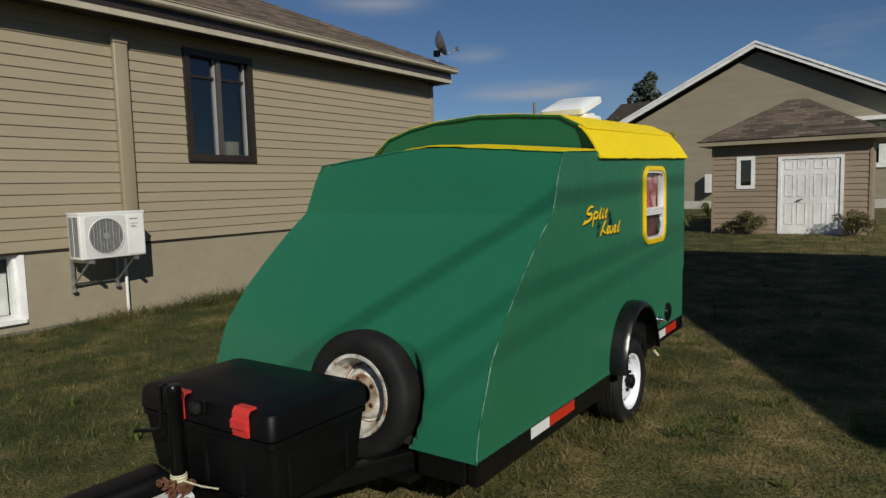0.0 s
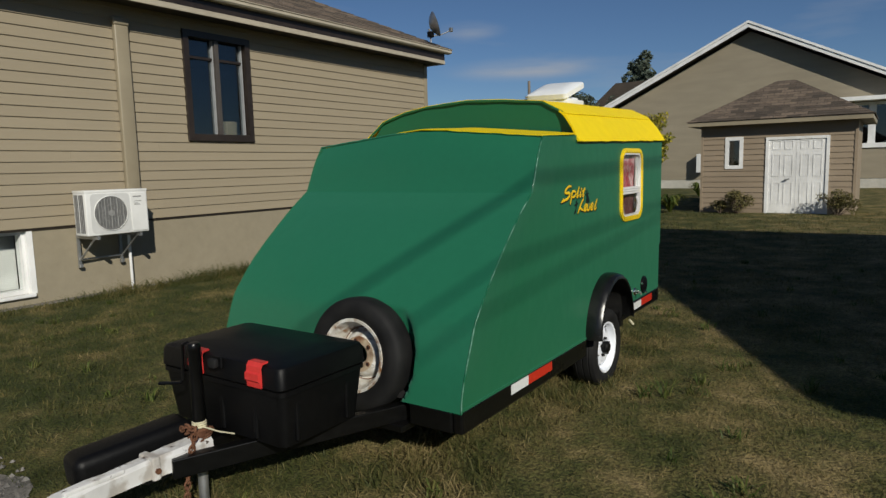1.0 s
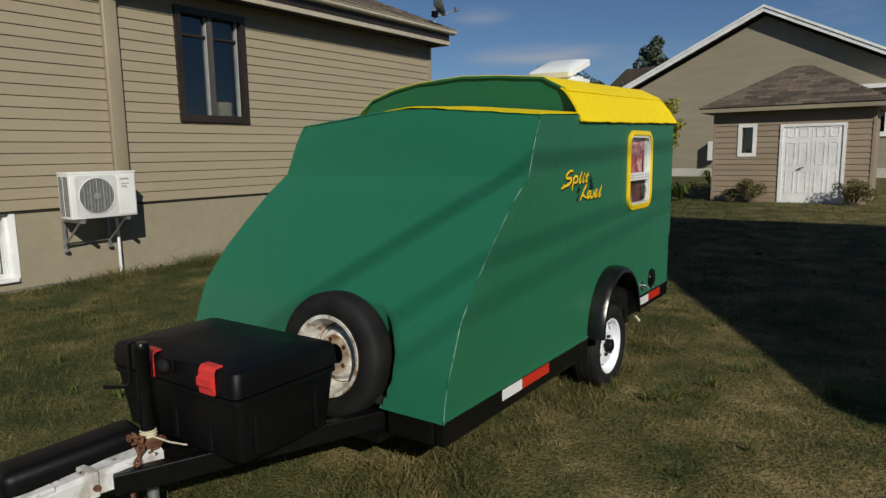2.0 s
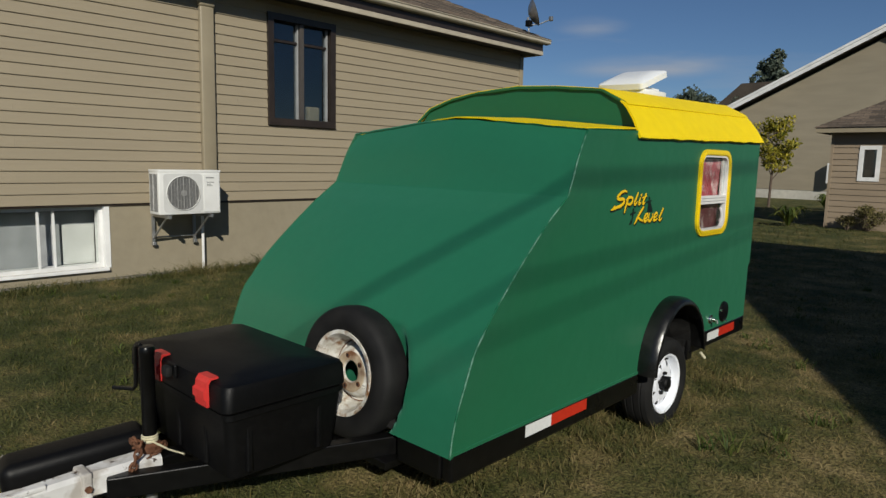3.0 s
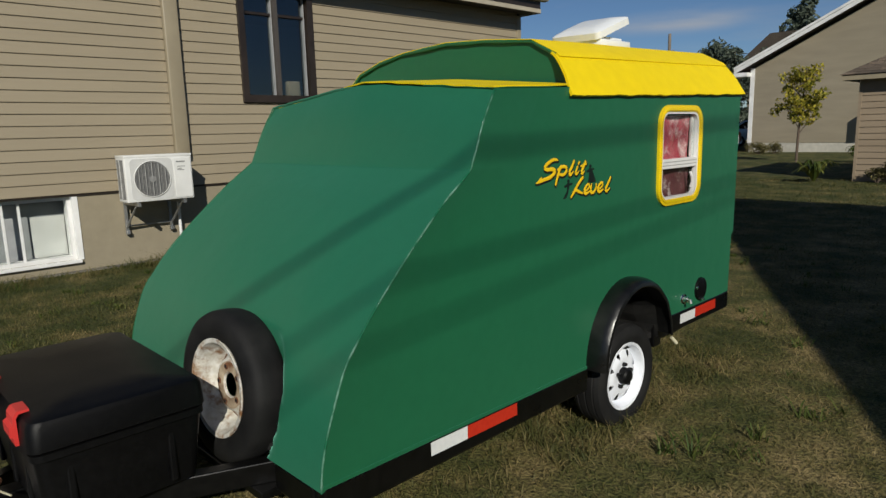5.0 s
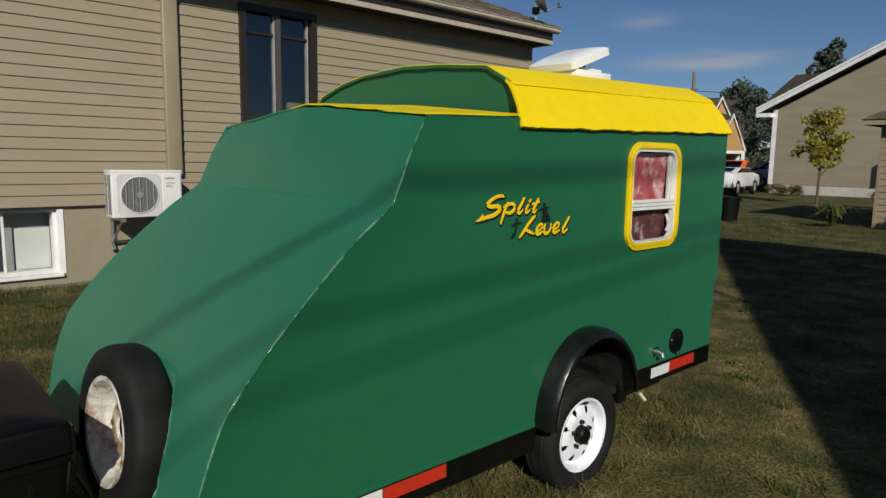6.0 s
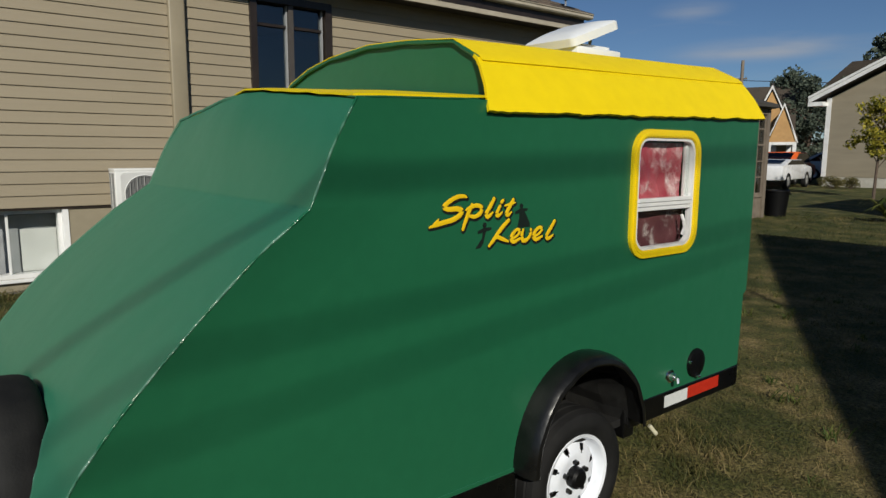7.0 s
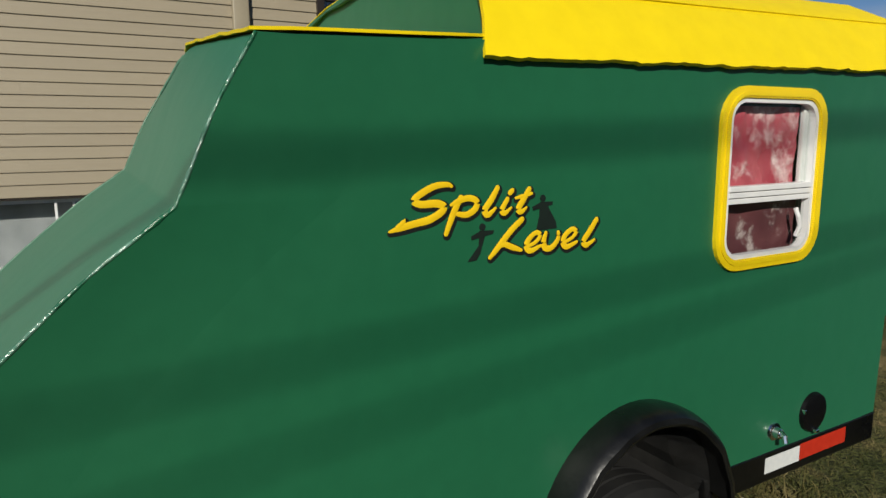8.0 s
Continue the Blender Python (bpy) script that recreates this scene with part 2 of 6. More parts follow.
CONCRETE = material("pale_concrete", (0.42, 0.40, 0.35), (0.52, 0.50, 0.44), 5, 0.85, 0.2, 40)
AC_WHITE = material("ac_enamel", (0.74, 0.74, 0.72), (0.80, 0.80, 0.78), 9, 0.35, 0.02)
AC_PANEL = material("ac_grey_panel", (0.60, 0.60, 0.585), (0.66, 0.66, 0.645), 9, 0.4, 0.02)
AC_DARK = material("opening_shade_grey", (0.13, 0.13, 0.13), (0.17, 0.17, 0.168), 25, 0.6, 0.02)
AC_GRILLE = material("grey_grille", (0.22, 0.22, 0.215), (0.30, 0.30, 0.29), 25, 0.5, 0.02)
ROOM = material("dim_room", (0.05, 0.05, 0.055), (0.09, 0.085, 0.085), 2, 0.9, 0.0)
CARDBOARD = material("tan_cushion", (0.42, 0.32, 0.2), (0.5, 0.4, 0.26), 8, 0.9, 0.1)
BLIND = material("white_blind", (0.6, 0.6, 0.58), (0.7, 0.7, 0.68), 6, 0.8, 0.05)
BLIND_GREY = material("grey_blind", (0.26, 0.27, 0.28), (0.34, 0.35, 0.36), 6, 0.8, 0.05)
TAN_GABLE = material("tan_gable", (0.42, 0.24, 0.09), (0.50, 0.29, 0.11), 4, 0.7, 0.05)
BARK = material("bark", (0.07, 0.05, 0.035), (0.14, 0.10, 0.075), 12, 0.9, 0.5, 40)
POLE_WOOD = material("weathered_pole", (0.16, 0.13, 0.10), (0.24, 0.20, 0.16), 6, 0.9, 0.4, 30, stretch=(4, 4, 0.3))
GREY_WOOD = material("grey_brown_wood", (0.15, 0.12, 0.09), (0.22, 0.18, 0.14), 5, 0.8, 0.2, 30)
RED_CLOTH = material("red_cloth", (0.35, 0.03, 0.03), (0.45, 0.05, 0.05), 5, 0.8, 0.1)
ORANGE = material("orange_body", (0.75, 0.12, 0.02), (0.82, 0.16, 0.03), 8, 0.3, 0.0)
CAR_WHITE = material("white_car", (0.7, 0.71, 0.73), (0.78, 0.78, 0.8), 8, 0.25, 0.0, coat=0.5)
CAR_SILVER = material("silver_car", (0.35, 0.36, 0.38), (0.45, 0.46, 0.48), 8, 0.3, 0.0, coat=0.5)
CABLE = material("black_cable", (0.01, 0.01, 0.01), (0.018, 0.018, 0.018), 30, 0.6, 0.05)
GRAVEL = material("gravel", (0.10, 0.092, 0.08), (0.24, 0.22, 0.19), 60, 0.9, 0.8, 60, big=3)
PEBBLE = material("pebble", (0.11, 0.10, 0.092), (0.25, 0.235, 0.21), 20, 0.9, 0.3, 80, island=0.4)


def shingle_material(name, c1, c2):
    m = material(name, c1, c2, 45, 0.95, 0.6, 120, spread=0.3, big=1.2, big_dark=0.75)
    n, l = m.node_tree.nodes, m.node_tree.links
    bsdf = n["Principled BSDF"]
    before = bsdf.inputs["Base Color"].links[0].from_socket
    tc = n.new("ShaderNodeTexCoord")
    br = n.new("ShaderNodeTexBrick")
    br.inputs["Scale"].default_value = 1.0
    br.inputs["Brick Width"].default_value = 0.30
    br.inputs["Row Height"].default_value = 0.14
    br.inputs["Mortar Size"].default_value = 0.008
    br.inputs["Color1"].default_value = (0.42, 0.42, 0.42, 1)
    br.inputs["Color2"].default_value = (1.3, 1.25, 1.2, 1)
    br.inputs["Mortar"].default_value = (0.45, 0.45, 0.45, 1)
    l.new(tc.outputs["UV"], br.inputs["Vector"])
    mul = n.new("ShaderNodeMixRGB")
    mul.blend_type = "MULTIPLY"
    mul.inputs["Fac"].default_value = 1.0
    l.new(before, mul.inputs["Color1"])
    l.new(br.outputs["Color"], mul.inputs["Color2"])
    l.new(mul.outputs["Color"], bsdf.inputs["Base Color"])
    return m


SHINGLE = shingle_material("brown_shingle", (0.11, 0.085, 0.065), (0.19, 0.15, 0.115))
SHINGLE_GREY = shingle_material("grey_shingle", (0.10, 0.09, 0.08), (0.16, 0.145, 0.125))


def glass_material(name, tint=(1, 1, 1), gloss=0.14, see=True):
    m = bpy.data.materials.new(name)
    m.use_nodes = True
    n, l = m.node_tree.nodes, m.node_tree.links
    n.clear()
    out = n.new("ShaderNodeOutputMaterial")
    mix = n.new("ShaderNodeMixShader")
    tr = n.new("ShaderNodeBsdfTransparent")
    tr.inputs["Color"].default_value = (*tint, 1)
    gl = n.new("ShaderNodeBsdfGlossy")
    gl.inputs["Roughness"].default_value = 0.02
    fr = n.new("ShaderNodeLayerWeight")
    fr.inputs["Blend"].default_value = 0.5
    pw = n.new("ShaderNodeMath")
    pw.operation = "POWER"
    pw.inputs[1].default_value = 4.0
    l.new(fr.outputs["Facing"], pw.inputs[0])
    ad = n.new("ShaderNodeMath")
    ad.operation = "MULTIPLY_ADD"
    ad.inputs[1].default_value = 0.45
    ad.inputs[2].default_value = gloss
    l.new(pw.outputs["Value"], ad.inputs[0])
    l.new(ad.outputs["Value"], mix.inputs["Fac"])
    l.new(tr.outputs["BSDF"], mix.inputs[1])
    l.new(gl.outputs["BSDF"], mix.inputs[2])
    l.new(mix.outputs["Shader"], out.inputs["Surface"])
    return m


GLASS = glass_material("window_glass", (0.55, 0.6, 0.62), 0.10)
GLASS_CLEAR = glass_material("clear_glass", (0.92, 0.94, 0.93), 0.01)
CAR_GLASS = glass_material("car_glass", (0.1, 0.11, 0.12), 0.1)


def ramp_material(name, stops, scale, rough, bump=0.0, bump_scale=50.0, island=0.0, fine=0.0, through_light=0.0, drier=0.0):
    """Lawn and leaves: several colours over a large noise, with fine grain and a change from blade to blade."""
    m = bpy.data.materials.new(name)
    m.use_nodes = True
    n, l = m.node_tree.nodes, m.node_tree.links
    b = n["Principled BSDF"]
    b.inputs["Roughness"].default_value = rough
    b.inputs["Specular IOR Level"].default_value = 0.25
    geo = n.new("ShaderNodeNewGeometry")
    n1 = n.new("ShaderNodeTexNoise")
    n1.inputs["Scale"].default_value = scale
    n1.inputs["Detail"].default_value = 7
    n1.inputs["Roughness"].default_value = 0.7
    l.new(geo.outputs["Position"], n1.inputs["Vector"])
    value = n1.outputs["Fac"]
    if island:
        ma = n.new("ShaderNodeMath")
        ma.operation = "MULTIPLY_ADD"
        ma.inputs[1].default_value = island
        l.new(geo.outputs["Random Per Island"], ma.inputs[0])
        l.new(value, ma.inputs[2])
        sb = n.new("ShaderNodeMath")
        sb.operation = "SUBTRACT"
        sb.inputs[1].default_value = island / 2
        l.new(ma.outputs["Value"], sb.inputs[0])
        value = sb.outputs["Value"]
    if drier:
        # the ground dries out from the house wall to the open side
        sep = n.new("ShaderNodeSeparateXYZ")
        l.new(geo.outputs["Position"], sep.inputs["Vector"])
        run = n.new("ShaderNodeMapRange")
        run.inputs["From Min"].default_value, run.inputs["From Max"].default_value = -2.6, 0.8
        run.inputs["To Min"].default_value, run.inputs["To Max"].default_value = -drier, drier * 0.4
        l.new(sep.outputs["X"], run.inputs["Value"])
        add = n.new("ShaderNodeMath")
        l.new(value, add.inputs[0])
        l.new(run.outputs["Result"], add.inputs[1])
        value = add.outputs["Value"]
    ramp = n.new("ShaderNodeValToRGB")
    els = ramp.color_ramp.elements
    while len(els) < len(stops):
        els.new(0.5)
    for e, (p, c) in zip(els, stops):
        e.position, e.color = p, (*c, 1)
    l.new(value, ramp.inputs["Fac"])
    last = ramp.outputs["Color"]
    if fine:
        n2 = n.new("ShaderNodeTexNoise")
        n2.inputs["Scale"].default_value = bump_scale
        n2.inputs["Detail"].default_value = 6
        l.new(geo.outputs["Position"], n2.inputs["Vector"])
        mr = n.new("ShaderNodeMapRange")
        mr.inputs["From Min"].default_value, mr.inputs["From Max"].default_value = 0.3, 0.7
        mr.inputs["To Min"].default_value, mr.inputs["To Max"].default_value = 1 - fine, 1 + fine
        l.new(n2.outputs["Fac"], mr.inputs["Value"])
        mul = n.new("ShaderNodeMixRGB")
        mul.blend_type = "MULTIPLY"
        mul.inputs["Fac"].default_value = 1
        l.new(last, mul.inputs["Color1"])
        l.new(mr.outputs["Result"], mul.inputs["Color2"])
        last = mul.outputs["Color"]
        bp = n.new("ShaderNodeBump")
        bp.inputs["Strength"].default_value = bump
        bp.inputs["Distance"].default_value = 0.03
        l.new(n2.outputs["Fac"], bp.inputs["Height"])
        l.new(bp.outputs["Normal"], b.inputs["Normal"])
    l.new(last, b.inputs["Base Color"])
    if through_light:
        tl = n.new("ShaderNodeBsdfTranslucent")
        l.new(last, tl.inputs["Color"])
        mx = n.new("ShaderNodeMixShader")
        mx.inputs["Fac"].default_value = through_light
        l.new(b.outputs["BSDF"], mx.inputs[1])
        l.new(tl.outputs["BSDF"], mx.inputs[2])
        l.new(mx.outputs["Shader"], n["Material Output"].inputs["Surface"])
    return m


LAWN_STOPS = [(0.32, (0.035, 0.045, 0.011)), (0.44, (0.066, 0.069, 0.020)), (0.54, (0.120, 0.101, 0.037)), (0.67, (0.225, 0.170, 0.077))]
GROUND = ramp_material("lawn_ground", [(p, tuple(1.08 * v for v in c)) for p, c in LAWN_STOPS], 1.7, 0.95, 0.9, 60, fine=0.6, drier=0.075)
BLADE = ramp_material("grass_blade", [(p, tuple(1.2 * v for v in c)) for p, c in LAWN_STOPS], 1.7, 0.6, island=0.22, through_light=0.3, drier=0.075)
LEAF_YELLOW = ramp_material("yellow_green_leaf", [(0.3, (0.12, 0.13, 0.018)), (0.5, (0.32, 0.29, 0.035)), (0.7, (0.52, 0.43, 0.06))], 1.2, 0.5, island=0.5, through_light=0.35)
LEAF_FAR = ramp_material("far_leaf", [(0.3, (0.055, 0.074, 0.055)), (0.6, (0.085, 0.108, 0.08)), (0.8, (0.12, 0.14, 0.105))], 0.5, 0.7, island=0.5, through_light=0.2)
LEAF_TUFT = ramp_material("tuft_blade", [(0.3, (0.045, 0.075, 0.015)), (0.6, (0.10, 0.125, 0.03)), (0.8, (0.20, 0.19, 0.06))], 2.0, 0.5, island=0.5, through_light=0.3)
LEAF_BUSH = ramp_material("bush_leaf", [(0.3, (0.07, 0.062, 0.026)), (0.55, (0.13, 0.12, 0.045)), (0.8, (0.22, 0.18, 0.07))], 2.0, 0.6, island=0.5, through_light=0.25)
LEAF_PLANT = ramp_material("plant_leaf", [(0.3, (0.05, 0.075, 0.015)), (0.6, (0.13, 0.15, 0.03)), (0.8, (0.25, 0.24, 0.05))], 2.0, 0.5, island=0.5, through_light=0.3)


# ---- mesh helpers ----
BASES = {}


def thing(name, base, label, category, group="", kind=""):
    ob = new(name)
    ob.empty_display_size = 0.2
    ob.location = base
    BASES[ob.name] = Vector(base)
    return tagged(ob, label, category, group, kind)


def mesh_of(name, bm, mat, smooth=False, offset=None):
    if offset is not None:
        bmesh.ops.translate(bm, verts=bm.verts, vec=-offset)
    me = bpy.data.meshes.new(name)
    bm.to_mesh(me)
    bm.free()
    me.materials.append(mat)
    if smooth:
        me.shade_smooth()
        me.set_sharp_from_angle(angle=radians(smooth if smooth is not True else 40))
    return me


def part(name, bm, mat, parent, label="", smooth=False):
    """One mesh under a thing or a part, given in world places."""
    base = BASES.get(parent.name, Vector()) if parent else Vector()
    ob = new(name, mesh_of(name, bm, mat, smooth, base))
    if parent:
        ob.parent = parent
        BASES[ob.name] = base
    if label:
        ob["label"] = label
    return ob


def solo(name, bm, mat, label, category, group="", kind="", smooth=False):
    return tagged(part(name, bm, mat, None, "", smooth), label, category, group, kind)


def bevelled(bm, edges, size, seg=2):
    bmesh.ops.bevel(bm, geom=edges, offset=size, segments=seg, affect="EDGES", profile=0.5)


def add_box(bm, x0, x1, y0, y1, z0, z1, bevel=0.0, seg=2, turn=None):
    got = bmesh.ops.create_cube(bm, size=1.0)
    vs = got["verts"]
    m = Matrix.Translation(((x0 + x1) / 2, (y0 + y1) / 2, (z0 + z1) / 2)) @ Matrix.Diagonal((x1 - x0, y1 - y0, z1 - z0, 1))
    bmesh.ops.transform(bm, matrix=m, verts=vs)
    if turn is not None:
        bmesh.ops.transform(bm, matrix=turn, verts=vs)
    if bevel:
        bevelled(bm, list({e for v in vs for e in v.link_edges}), bevel, seg)
    return bm


def box(x0, x1, y0, y1, z0, z1, bevel=0.0, seg=2):
    return add_box(bmesh.new(), x0, x1, y0, y1, z0, z1, bevel, seg)


def add_rod(bm, a, b, r0, r1=None, sides=12, caps=True):
    a, b = Vector(a), Vector(b)
    r1 = r0 if r1 is None else r1
    q = (b - a).to_track_quat("Z", "Y").to_matrix()
    rings = []
    for c, r in ((a, r0), (b, r1)):
        rings.append([bm.verts.new(c + q @ Vector((r * math.cos(k * math.tau / sides), r * math.sin(k * math.tau / sides), 0))) for k in range(sides)])
    for k in range(sides):
        bm.faces.new((rings[0][k], rings[0][(k + 1) % sides], rings[1][(k + 1) % sides], rings[1][k]))
    if caps:
        bm.faces.new(rings[0][::-1])
        bm.faces.new(rings[1])
    return bm


def rod(a, b, r0, r1=None, sides=12):
    return add_rod(bmesh.new(), a, b, r0, r1, sides)


def add_tube(bm, points, r, sides=10):
    """A round bar along points."""
    pts = [Vector(p) for p in points]
    rings = []
    for i, p in enumerate(pts):
        d = (pts[min(i + 1, len(pts) - 1)] - pts[max(i - 1, 0)]).normalized()
        q = d.to_track_quat("Z", "Y").to_matrix()
        rr = r(i / (len(pts) - 1)) if callable(r) else r
        rings.append([bm.verts.new(p + q @ Vector((rr * math.cos(k * math.tau / sides), rr * math.sin(k * math.tau / sides), 0))) for k in range(sides)])
    for i in range(len(pts) - 1):
        for k in range(sides):
            bm.faces.new((rings[i][k], rings[i][(k + 1) % sides], rings[i + 1][(k + 1) % sides], rings[i + 1][k]))
    bm.faces.new(rings[0][::-1])
    bm.faces.new(rings[-1])
    return bm


def add_lathe(bm, profile, centre, axis, sides=40, closed=False):
    """Turns (distance along axis, radius) pairs about an axis through centre."""
    centre = Vector(centre)
    q = Vector(axis).to_track_quat("Z", "Y").to_matrix()
    rings = []
    for d, r in profile:
        rings.append([bm.verts.new(centre + q @ Vector((r * math.cos(k * math.tau / sides), r * math.sin(k * math.tau / sides), d))) for k in range(sides)])
    n = len(rings)
    for i in range(n if closed else n - 1):
        a, b = rings[i], rings[(i + 1) % n]
        for k in range(sides):
            bm.faces.new((a[k], a[(k + 1) % sides], b[(k + 1) % sides], b[k]))
    return bm


def add_prism(bm, outline, axis, a, b):
    """A flat outline of (u, v) pairs made solid from a to b along axis x (u=y, v=z) or y (u=x, v=z) or z (u=x, v=y)."""
    def at(u, v, w):
        return {"x": (w, u, v), "y": (u, w, v), "z": (u, v, w)}[axis]
    lo = [bm.verts.new(at(u, v, a)) for u, v in outline]
    hi = [bm.verts.new(at(u, v, b)) for u, v in outline]
    n = len(outline)
    bm.faces.new(lo)
    bm.faces.new(hi[::-1])
    for i in range(n):
        bm.faces.new((lo[i], hi[i], hi[(i + 1) % n], lo[(i + 1) % n]))
    bmesh.ops.recalc_face_normals(bm, faces=bm.faces)
    return bm


def prism(outline, axis, a, b):
    return add_prism(bmesh.new(), outline, axis, a, b)


def rounded_rect(u0, u1, v0, v1, r, n=6):
    pts = []
    for cu, cv, a0 in ((u1 - r, v1 - r, 0), (u0 + r, v1 - r, 90), (u0 + r, v0 + r, 180), (u1 - r, v0 + r, 270)):
        for i in range(n + 1):
            a = radians(a0 + 90 * i / n)
            pts.append((cu + r * math.cos(a), cv + r * math.sin(a)))
    return pts


def ring_plate(outer, inner, axis, a, b):
    """A flat frame between two outlines with the same number of points."""
    bm = bmesh.new()

    def at(u, v, w):
        return {"x": (w, u, v), "y": (u, w, v), "z": (u, v, w)}[axis]
    rows = [[bm.verts.new(at(u, v, w)) for u, v in o] for o, w in ((outer, a), (outer, b), (inner, b), (inner, a))]
    n = len(outer)
    for j in range(4):
        p, q = rows[j], rows[(j + 1) % 4]
        for i in range(n):
            bm.faces.new((p[i], p[(i + 1) % n], q[(i + 1) % n], q[i]))
    bmesh.ops.recalc_face_normals(bm, faces=bm.faces)
    return bm


def sheet(rows, thick=0.0):
    """A grid surface from rows of points; thick gives it depth along its normals."""
    bm = bmesh.new()
    g = [[bm.verts.new(p) for p in r] for r in rows]
    for i in range(len(g) - 1):
        for j in range(len(g[0]) - 1):
            bm.faces.new((g[i][j], g[i][j + 1], g[i + 1][j + 1], g[i + 1][j]))
    bm.normal_update()
    if thick:
        bmesh.ops.solidify(bm, geom=bm.faces[:], thickness=thick)
    return bm


def from_arrays(name, verts, faces, mat, smooth=False):
    me = bpy.data.meshes.new(name)
    me.from_pydata(verts, [], faces)
    me.materials.append(mat)
    if smooth:
        me.shade_smooth()
    return new(name, me)


def smoothstep(a, b, v):
    v = min(1.0, max(0.0, (v - a) / (b - a)))
    return v * v * (3 - 2 * v)


def ground_z(x, y):
    """The lawn: nearly level, rising a little towards the far garage."""
    return -0.045 + 0.05 * smoothstep(5, 15, y) + 0.10 * smoothstep(17.5, 24.5, y) + 0.012 * noise.noise(Vector((x * 0.45, y * 0.45, 0)))


# ---- ground ----
def build_ground():
    xs = [-900, -300, -120, -60, -40, -30, -24] + [-20 + i for i in range(12)] + [-8 + 0.5 * i for i in range(25)] + [5 + i for i in range(10)] + [16, 20, 28, 40, 70, 150, 400, 900]
    ys = [-600, -200, -80, -40, -20, -12, -8] + [-6 + 0.5 * i for i in range(40)] + [14 + i for i in range(14)] + [29, 32, 36, 42, 50, 70, 110, 200, 500, 1200]
    bm = sheet([[(x, y, ground_z(x, y)) for x in xs] for y in ys])
    bmesh.ops.reverse_faces(bm, faces=bm.faces)
    bm.normal_update()
    if sum(f.normal.z for f in bm.faces) < 0:
        bmesh.ops.reverse_faces(bm, faces=bm.faces)
    solo("ground", bm, GROUND, "mown lawn with dry yellowish patches", "ground", kind="structure", smooth=True)


def build_gravel():
    """The loose gravel edge of a drive beside the trailer's coupler."""
    bm = bmesh.new()
    rng = random.Random(4)
    pts = []
    for i in range(41):
        x = -6.0 + 4.9 * i / 40
        pts.append((x, -1.06 - 0.35 * smoothstep(-1.9, -1.1, x) + 0.10 * noise.noise(Vector((x * 2.5, 0.3, 2)))))
    outline = pts + [(-1.1 + 0.12 * noise.noise(Vector((0, -1.5 - 0.5 * i, 4))), -1.6 - 0.5 * i) for i in range(60)] + [(-6.0, -31.0)]
    vs = [bm.verts.new((x, y, ground_z(x, y) + 0.008)) for x, y in outline]
    bm.faces.new(vs[::-1])
    bmesh.ops.triangulate(bm, faces=bm.faces)
    bm.normal_update()
    if sum(f.normal.z for f in bm.faces) < 0:
        bmesh.ops.reverse_faces(bm, faces=bm.faces)
    patch = solo("gravel_drive", bm, GRAVEL, "grey loose gravel at the lawn's edge", "gravel", kind="structure")
    verts, faces = [], []
    for _ in range(9000):
        x, y = rng.uniform(-5.9, -1.15), -0.95 - 4.5 * rng.random() ** 1.6
        if y > -1.02 - 0.35 * smoothstep(-1.9, -1.1, x) + rng.uniform(-0.1, 0.06):
            continue
        r = rng.uniform(0.006, 0.02)
        z = ground_z(x, y) + 0.008 + r * 0.3
        a = rng.uniform(0, 6.28)
        k = len(verts)
        for j in range(5):
            b = a + j * math.tau / 5
            verts.append((x + r * math.cos(b) * rng.uniform(0.7, 1.2), y + r * math.sin(b) * rng.uniform(0.7, 1.2), z - r * 0.3))
        verts.append((x + r * 0.2, y, z + r * rng.uniform(0.4, 0.8)))
        faces += [(k + j, k + (j + 1) % 5, k + 5) for j in range(5)]
    tagged(from_arrays("pebbles", verts, faces, PEBBLE), "scattered grey pebbles on the gravel", "pebbles", kind="stuff")


def build_soil_strip():
    """Bare pale soil along the foot of the house wall."""
    rows = []
    for i in range(61):
        y = -6.0 + 0.25 * i
        w = 0.10 + 0.05 * noise.noise(Vector((y * 1.9, 0, 7)))
        rows.append([(-6.44, y, ground_z(-6.44, y) + 0.012), (-6.44 + w, y, ground_z(-6.4, y) + 0.012), (-6.42 + w, y, ground_z(-6.4, y) - 0.01)])
    solo("soil_strip", sheet(rows, 0.004), GRAVEL, "strip of bare pale soil along the foundation", "soil", kind="structure")


build_ground()
build_gravel()
build_soil_strip()


# ---- the house beside the trailer ----
HX = -6.4            # outer face of the siding
H_Y0, H_Y1 = -7.0, 8.76
SID_Z0, COURSE = 0.82, 0.123
WIN = (3.18, 4.285, 1.838, 3.30)
BWIN = (-0.48, 1.06, 0.085, 0.80)


